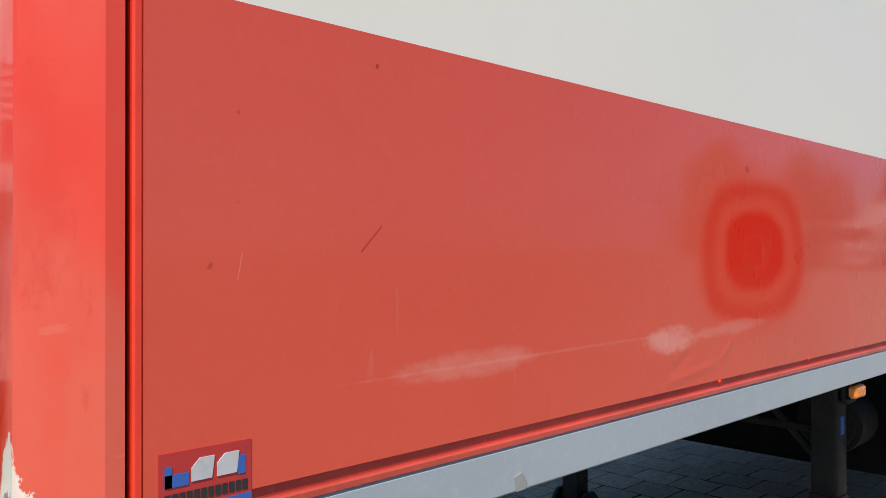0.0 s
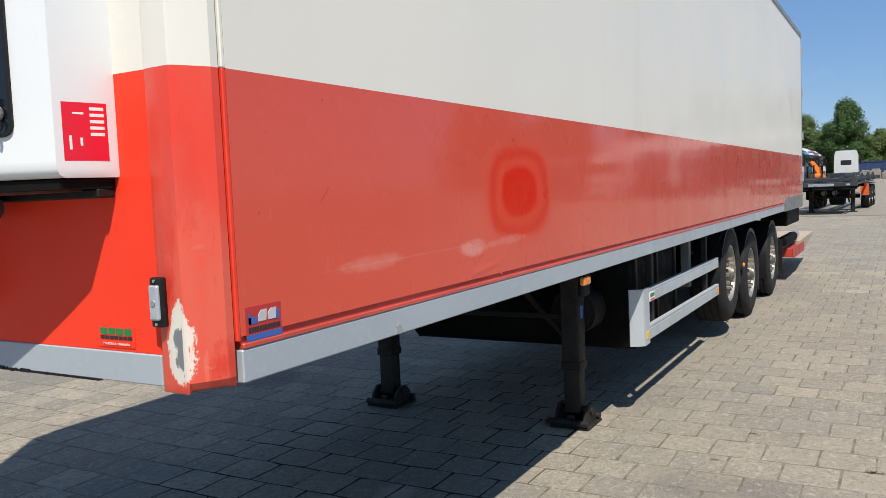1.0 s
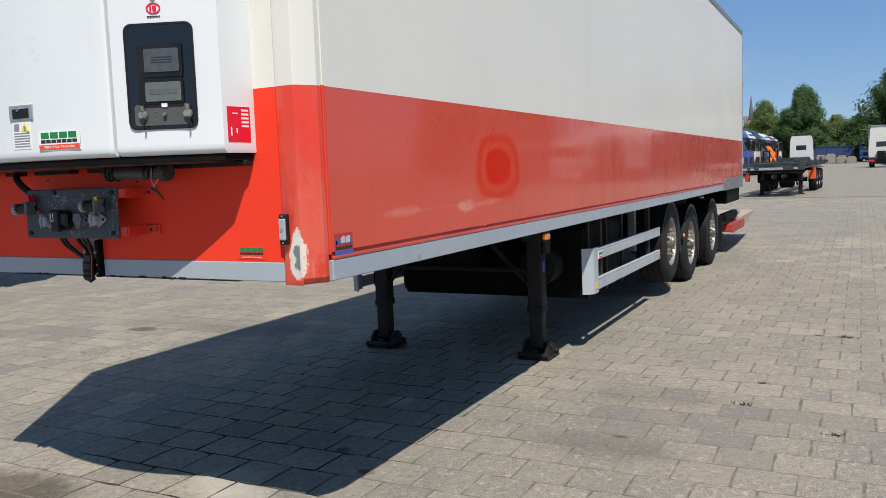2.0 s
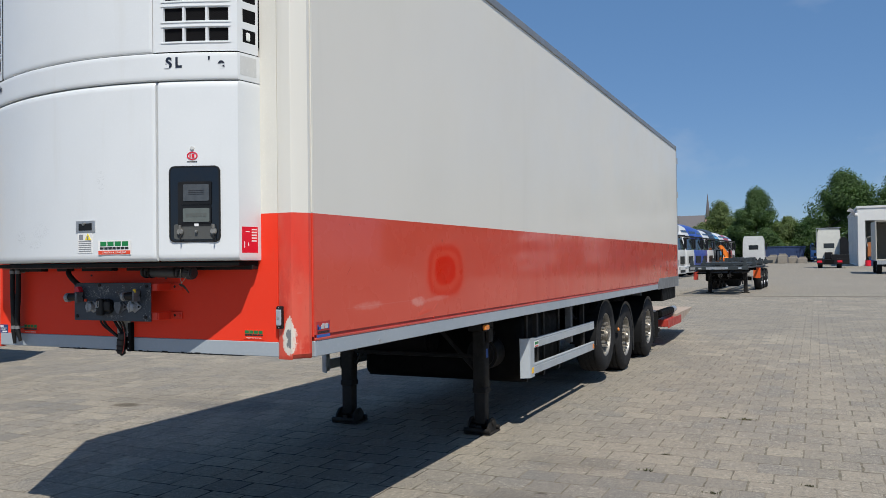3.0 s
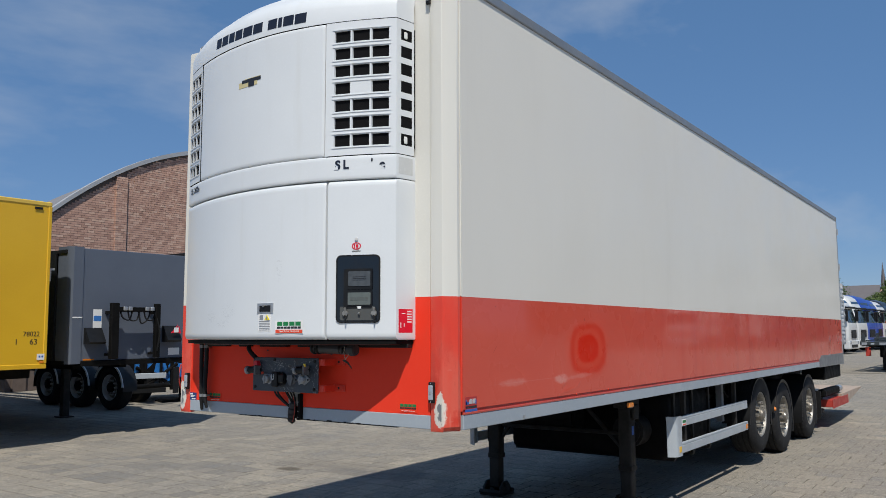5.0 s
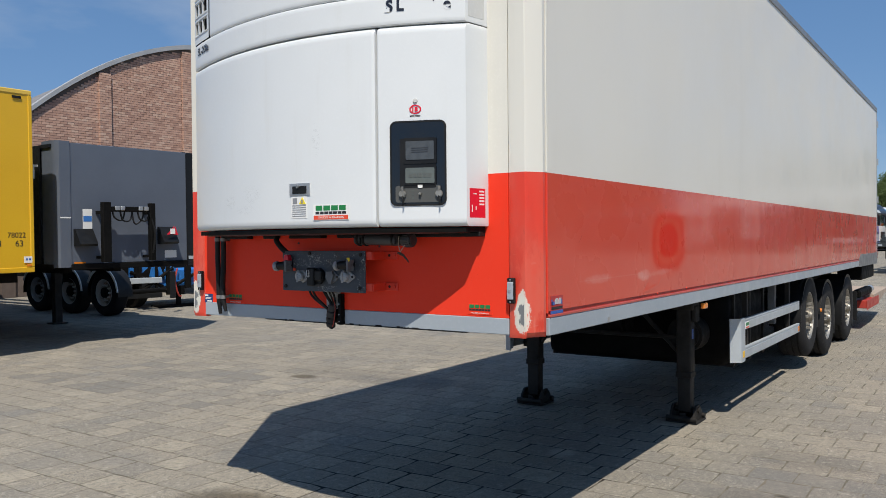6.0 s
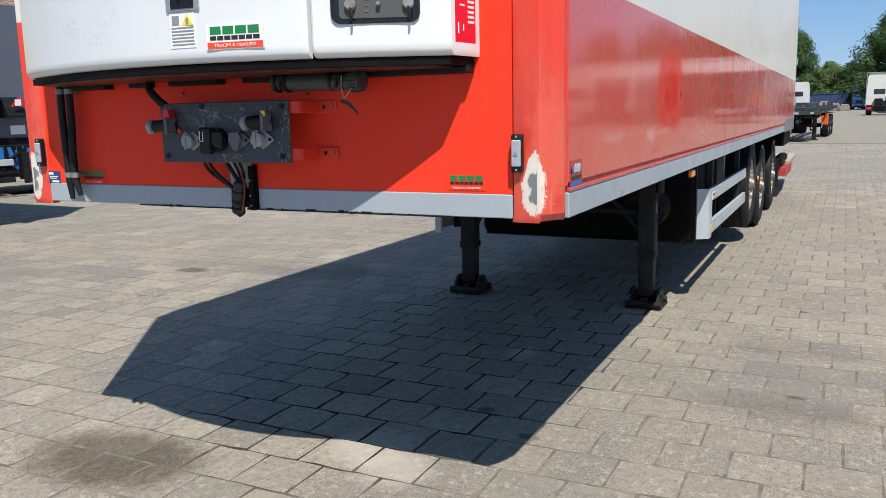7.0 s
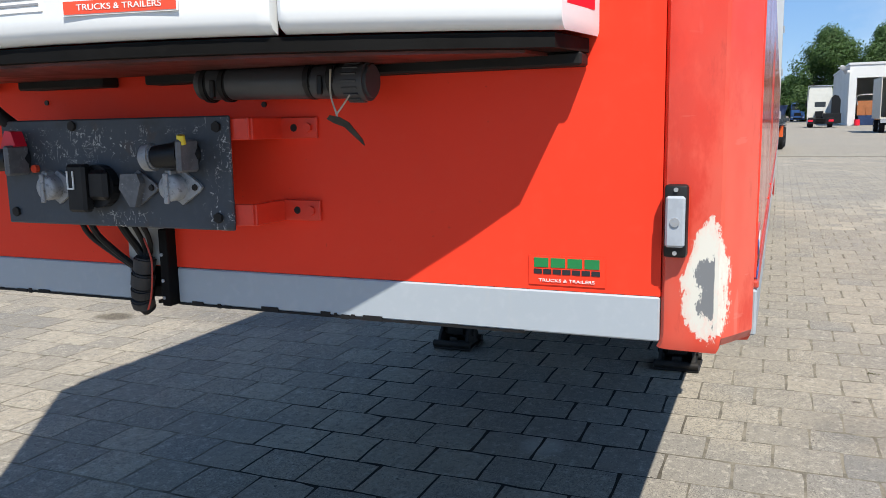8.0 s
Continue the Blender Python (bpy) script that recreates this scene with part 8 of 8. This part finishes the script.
MAT_BLOCK = simple("concrete_block", (0.27, 0.245, 0.21, 1), 0.85, var=0.25, big=1.5)
for k, (yy, hh) in enumerate(((4.1, 0.9), (2.7, 1.2), (1.2, 1.35), (-0.4, 1.0), (-1.8, 0.8))):
    b = thing("concrete_block", "sand-coloured concrete block stacked in the yard", "block", pose(141 + (k % 2), yy, 0), "stacked blocks")
    part("body", boxes((0, 1.4, -0.75, 0.75, 0, hh), bevel=0.05), MAT_BLOCK, b)
    part("cap", boxes((0.1, 1.3, -0.6, 0.5, hh, hh + 0.25), bevel=0.06), MAT_BLOCK, b)

# ---- church beyond ----
church = thing("church", "distant brick church with a slender spire", "church", pose(255, 26, 0))
part("nave", boxes((0, 9, 1.6, 16, 0, 8.5)), MAT_BRICK_REST, church)
part("roof", prism(bmesh.new(), [(-0.6, 8.5), (4.5, 13.8), (9.6, 8.5)], "y", 1.4, 16.2), simple("grey_slate", (0.13, 0.12, 0.125, 1), 0.7), church)
part("tower", boxes((3.7, 5.3, -0.3, 1.3, 0, 12.5)), MAT_BRICK_REST, church)
bm = bmesh.new()
cyl(bm, (4.5, 0.5, 12.5), (4.5, 0.5, 20.4), 0.85, 0.03, seg=8)
part("spire", bm, bpy.data.materials["grey_slate"], church)


# ---- trees ----
def leaf_material(name, base):
    m = Mat(name, base, 0.6, spec=0.3)
    rnd_ = m.node("NewGeometry").outputs["Random Per Island"]
    m.mix(m.ramp(rnd_, 0.0, 0.6, 0.45, 0.0), shade(base, 0.7))
    m.mix(m.ramp(rnd_, 0.7, 1.0, 0.0, 0.7), (base[0] * 1.4, base[1] * 1.3, base[2] * 1.1, 1))
    # light passes through the leaves
    thin = m.node("BsdfTranslucent")
    thin.inputs["Color"].default_value = (base[0] * 1.6, base[1] * 1.7, base[2] * 0.9, 1)
    blend = m.node("MixShader")
    blend.inputs[0].default_value = 0.35
    out = [n for n in m.m.node_tree.nodes if n.bl_idname == "ShaderNodeOutputMaterial"][0]
    m.link(m.b.outputs[0], blend.inputs[1])
    m.link(thin.outputs[0], blend.inputs[2])
    m.link(blend.outputs[0], out.inputs["Surface"])
    return m.m


LEAF_DARK = leaf_material("leaf_dark", (0.066, 0.120, 0.040, 1))
LEAF_LIGHT = leaf_material("leaf_light", (0.115, 0.160, 0.058, 1))
MAT_BARK = simple("bark", (0.09, 0.07, 0.05, 1), 0.9, var=0.3, big=2)


def tree_parts(seed, height, radius, leaves, trunk_h):
    """Meshes of a trunk with limbs and of a crown of leaf clumps."""
    rnd = random.Random(seed)
    bm = bmesh.new()
    cyl(bm, (0, 0, 0), (0.2, 0.1, height * 0.55), 0.35, 0.16, seg=8)
    blobs = []
    for k in range(95):
        a, f = rnd.uniform(0, 2 * math.pi), rnd.random()
        h = trunk_h + (height - trunk_h) * (0.08 + 0.84 * f)
        wide = radius * min(1.0, 1.28 * (1 - f) ** 0.7) * min(1.0, 0.7 + f)
        rr = wide * math.sqrt(rnd.random()) * 0.92
        c = Vector((rr * math.cos(a), rr * math.sin(a), h))
        blobs.append((c, radius * rnd.uniform(0.15, 0.30)))
        if k < 10:
            cyl(bm, (0.1, 0.05, height * rnd.uniform(0.2, 0.5)), c, 0.09, 0.03, seg=5)
    vs, fs = [], []
    for _ in range(leaves):
        c, r = blobs[rnd.randrange(len(blobs))]
        d = Vector((rnd.gauss(0, 1), rnd.gauss(0, 1), rnd.gauss(0, 1))).normalized() * r * rnd.uniform(0.55, 1.12)
        p = c + d
        nrm = (d.normalized() + Vector((rnd.uniform(-0.5, 0.5), rnd.uniform(-0.5, 0.5), rnd.uniform(-0.1, 0.8)))).normalized()
        u = nrm.orthogonal().normalized()
        w = nrm.cross(u)
        size = rnd.uniform(0.11, 0.24)
        n = len(vs)
        for k in range(5):
            a = 2 * math.pi * k / 5 + rnd.uniform(-0.4, 0.4)
            q = p + size * rnd.uniform(0.7, 1.1) * (math.cos(a) * u + math.sin(a) * w * 0.8)
            vs.append(tuple(q))
        fs.append(tuple(range(n, n + 5)))
    me = bpy.data.meshes.new("crown")
    me.from_pydata(vs, [], fs)
    return mesh_of("trunk", bm, MAT_BARK, True), me


KINDS = [tree_parts(3, 15.5, 6.4, 34000, 1.0), tree_parts(5, 16.5, 7.4, 42000, 1.0), tree_parts(9, 12.0, 5.8, 26000, 0.8), tree_parts(13, 8.0, 4.8, 18000, 0.2)]
CROWNS = {}
# the trees at x 128, 112 and 96 are unseen, added for side-panel reflections
for k, (x, y, kind, sc, leaf, words) in enumerate((
        (176, 7.3, 0, 0.98, "dark", "tall dark green broadleaf tree with an uneven crown"), (190, 15.8, 2, 1.12, "light", "lighter green spreading broadleaf tree"), (200, 33, 1, 1.02, "dark", "green broadleaf tree beyond the yard"),
        (172, 1.2, 3, 1.08, "light", "low bushy green tree at the yard's edge"), (170, -2.6, 3, 1.05, "dark", "low dark bushy tree at the yard's edge"), (154, -8.8, 1, 0.98, "dark", "tall dark green tree behind the shed"),
        (152, -17.0, 1, 0.96, "dark", "broad dark green tree behind the shed"), (156, -24, 0, 1.08, "dark", "tall green tree far behind the shed"), (150, -31, 1, 1.0, "dark", "broad green tree far behind the shed"), (150, -42, 0, 1.0, "dark", "tall green tree beyond the shed"), (128, -50, 1, 1.0, "dark", "unseen broad green tree beside the shed, added for reflections"), (112, -44, 0, 0.95, "dark", "unseen tall green tree beside the shed, added for reflections"), (96, -48, 1, 0.95, "dark", "unseen broad dark green tree at the yard's side, added for reflections"),
        (165, 4.8, 3, 0.8, "dark", "small dark bush beneath the trees"), (168, -5.5, 3, 0.85, "light", "small green bush beneath the trees"), (178, 12, 3, 0.9, "dark", "small dark bush beneath the trees"), (182, 20, 3, 0.95, "light", "small green bush behind the lorries"))):
    trunk, crown = KINDS[kind]
    key = (kind, leaf)
    if key not in CROWNS:
        CROWNS[key] = crown.copy()
        CROWNS[key].materials.append(LEAF_DARK if leaf == "dark" else LEAF_LIGHT)
    t = thing("tree", words, "tree", pose(x, y, 0, 0, 0, 47 * k) @ Matrix.Diagonal((sc, sc, sc, 1)), "trees beyond the yard")
    a = new("trunk", trunk)
    a.parent = t
    b = new("crown", CROWNS[key])
    b.parent = t


# ---- weeds in the joints ----
def weed(x, y, size, seed):
    """A low tuft of dry leaves squeezed up between two flags, long along the joint."""
    rnd = random.Random(seed)
    t = thing("weed_tuft", "small dry weed tuft growing in a paving joint", "weed", pose(x, y, 0.0, 0, 0, 90 + rnd.uniform(-8, 8)), "weeds in the paving joints")
    bm = bmesh.new()
    for _ in range(26):
        px_, py_ = rnd.gauss(0, size * 0.45), rnd.gauss(0, size * 0.10)
        a, ln, up = rnd.uniform(0, 2 * math.pi), size * rnd.uniform(0.12, 0.34), size * rnd.uniform(0.06, 0.26)
        ca, sa, w = math.cos(a), math.sin(a), ln * 0.22
        v = [bm.verts.new(c) for c in ((px_, py_, -0.004), (px_ + ca * ln * 0.5 - sa * w, py_ + sa * ln * 0.5 + ca * w, up * 0.8), (px_ + ca * ln, py_ + sa * ln, up), (px_ + ca * ln * 0.5 + sa * w, py_ + sa * ln * 0.5 - ca * w, up * 0.7))]
        bm.faces.new(v)
    part("leaves", bm, MAT_WEED, t)


m = Mat("dry_weed", (0.075, 0.070, 0.030, 1), 0.8, spec=0.2)
m.mix(m.ramp(m.node("NewGeometry").outputs["Random Per Island"], 0.2, 0.9, 0.0, 0.8), (0.040, 0.055, 0.018, 1))
MAT_WEED = m.m
for k, (xw, yw, sw) in enumerate(((3.65, -2.62, 0.07), (3.04, -2.55, 0.09), (2.58, -3.15, 0.08), (5.48, -3.16, 0.10), (3.04, -3.78, 0.07), (5.50, -2.92, 0.06), (2.36, -3.90, 0.06), (4.14, -1.90, 0.05))):
    weed(xw, yw, sw, 40 + k)

# ---- the flags of the yard ----
JOINT = 0.0044
OUTLINE = ((-1, -1), (-0.4, -1), (0.3, -1), (1, -1), (1, -0.35), (1, 0.4), (1, 1), (0.35, 1), (-0.3, 1), (-1, 1), (-1, 0.3), (-1, -0.4))


def chipped(rnd, sx, sy):
    """How far an edge point lies off the true square: a little rag, worn corners, now and then a lost chip."""
    v = [rnd.uniform(-0.0034, 0.0020), rnd.uniform(-0.0034, 0.0020)]
    if abs(sx) == abs(sy):
        v = [q - rnd.uniform(0.0, 0.0045) for q in v]
    if rnd.random() < 0.09:
        k = 0 if abs(sx) == 1 else 1
        v[k] -= rnd.uniform(0.005, 0.014)
    return v


# stretches where the flags have lost their skin and lie grey: centre, half-lengths, share of the flags
GREY_STRETCHES = ((2.3, -2.1, 0.45, 0.6, 0.8), (2.7, -3.0, 0.3, 0.5, 0.7), (3.76, -3.5, 0.2, 0.3, 0.8), (2.0, -1.6, 0.25, 0.5, 0.6), (2.1, 6.4, 0.25, 0.9, 0.8), (2.15, 5.2, 0.2, 0.4, 0.7),
                  (3.1, 5.8, 0.3, 0.6, 0.7), (3.65, 6.4, 0.2, 0.4, 0.7), (3.4, 4.9, 0.25, 0.6, 0.8), (2.1, 3.85, 0.16, 0.2, 1.0), (2.75, 3.6, 0.2, 0.3, 0.7), (2.4, -3.7, 0.3, 0.3, 0.5))


def lies_grey(rnd, x, y):
    return any(abs(x - cx) < wx and abs(y - cy) < wy and rnd.random() < share for cx, cy, wx, wy, share in GREY_STRETCHES)


def flag_mesh(seed, material):
    rnd = random.Random(seed)
    hx, hy, c = PITCH_X / 2 - JOINT, PITCH_Y / 2 - JOINT, 0.0015
    bm = bmesh.new()
    top, mid, low = [], [], []
    for sx, sy in OUTLINE:
        jx, jy = (v * s for v, s in zip(chipped(rnd, sx, sy), (sx, sy)))
        top.append(bm.verts.new((sx * (hx - c) + jx, sy * (hy - c) + jy, 0.0)))
        mid.append(bm.verts.new((sx * hx + jx, sy * hy + jy, -0.003)))
        low.append(bm.verts.new((sx * hx + jx, sy * hy + jy, -0.05)))
    bm.faces.new(top)
    for a, b in ((top, mid), (mid, low)):
        for k in range(12):
            bm.faces.new((a[k], b[k], b[(k + 1) % 12], a[(k + 1) % 12]))
    return mesh_of("flag", bm, material)


flags = [flag_mesh(k, MAT_PAVER) for k in range(16)]
grey_flags = [flag_mesh(k, MAT_PAVER_GREY) for k in range(16, 22)]
grey_rnd = random.Random(6)
rest_v, rest_f, rest_grey = [], [], []
rnd = random.Random(11)
hx, hy, c = PITCH_X / 2 - JOINT, PITCH_Y / 2 - JOINT, 0.0015
# the courses: the bond slips half a flag between the third and the twelfth, and the further ones lie wider
edges = [ROW0 + i * PITCH_X for i in range(-32, 7)] + [ROW0 + v * PITCH_X for v in (6.96, 7.9, 8.88, 9.97)]
while edges[-1] < BX1 - 0.7:
    edges.append(edges[-1] + 1.042 * PITCH_X)
for i, (xa, xb) in enumerate(zip(edges, edges[1:]), -32):
    slip = -min(max(0.055 * (i - 2), 0.0), 0.5)
    sx_ = (xb - xa) / PITCH_X
    near = xa < 16
    for j in range(-46 if near else -34, 62 if near else 40):
        yc = COL0 + (j + 0.5 + (0.5 if i % 2 else 0.0) + slip) * PITCH_Y
        dz, tx, ty, tz = rnd.uniform(-0.0004, 0.0008), rnd.uniform(-0.002, 0.002), rnd.uniform(-0.002, 0.002), rnd.uniform(-0.009, 0.009)
        xc, yc = (xa + xb) / 2 + rnd.uniform(-0.0025, 0.0025), yc + rnd.uniform(-0.003, 0.003)
        if -0.3 < xc < 4.9 and -2.75 < yc < 2.45:
            kind_ = rnd.randrange(16)
            ob = new("flag", grey_flags[kind_ % 6] if lies_grey(grey_rnd, xc, yc) else flags[kind_])
            ob.parent = ground
            ob.location = (xc, yc, dz)
            ob.rotation_euler = (tx, ty, tz)
            ob.scale.x = sx_
        else:
            n = len(rest_v)
            rag = [chipped(rnd, sx, sy) for sx, sy in OUTLINE]
            for inset, z in ((c, 0.0), (0.0, -0.004)):
                for (sx, sy), (jx, jy) in zip(OUTLINE, rag):
                    ax, ay = sx * (hx - inset + jx) * sx_, sy * (hy - inset + jy)
                    rest_v.append((xc + ax - ay * tz, yc + ay + ax * tz, dz + z + ay * tx - ax * ty))
            rest_grey += [1 if lies_grey(grey_rnd, xc, yc) else 0] * 13
            rest_f.append(tuple(range(n, n + 12)))
            for k in range(12):
                rest_f.append((n + k, n + 12 + k, n + 12 + (k + 1) % 12, n + (k + 1) % 12))
me = bpy.data.meshes.new("flags_further_off")
me.from_pydata(rest_v, [], rest_f)
me.materials.append(MAT_PAVER_REST)
me.materials.append(MAT_PAVER_GREY_REST)
me.polygons.foreach_set("material_index", rest_grey)
rest = tagged(new("flags_further_off", me), kind="stuff")
rest.parent = ground

part("joint_sand", boxes((BX0 + 0.02, BX1 - 0.02, BY0 + 0.02, BY1 - 0.02, -0.029, -0.0014), (BX0, 16.0, COL0 - 46 * PITCH_Y, BY0, -0.0075, -0.0014), (BX0, 16.0, BY1, COL0 + 62 * PITCH_Y, -0.0075, -0.0014)), MAT_SAND, ground, "sand and dirt in the joints, with the shade under the trailer painted in")
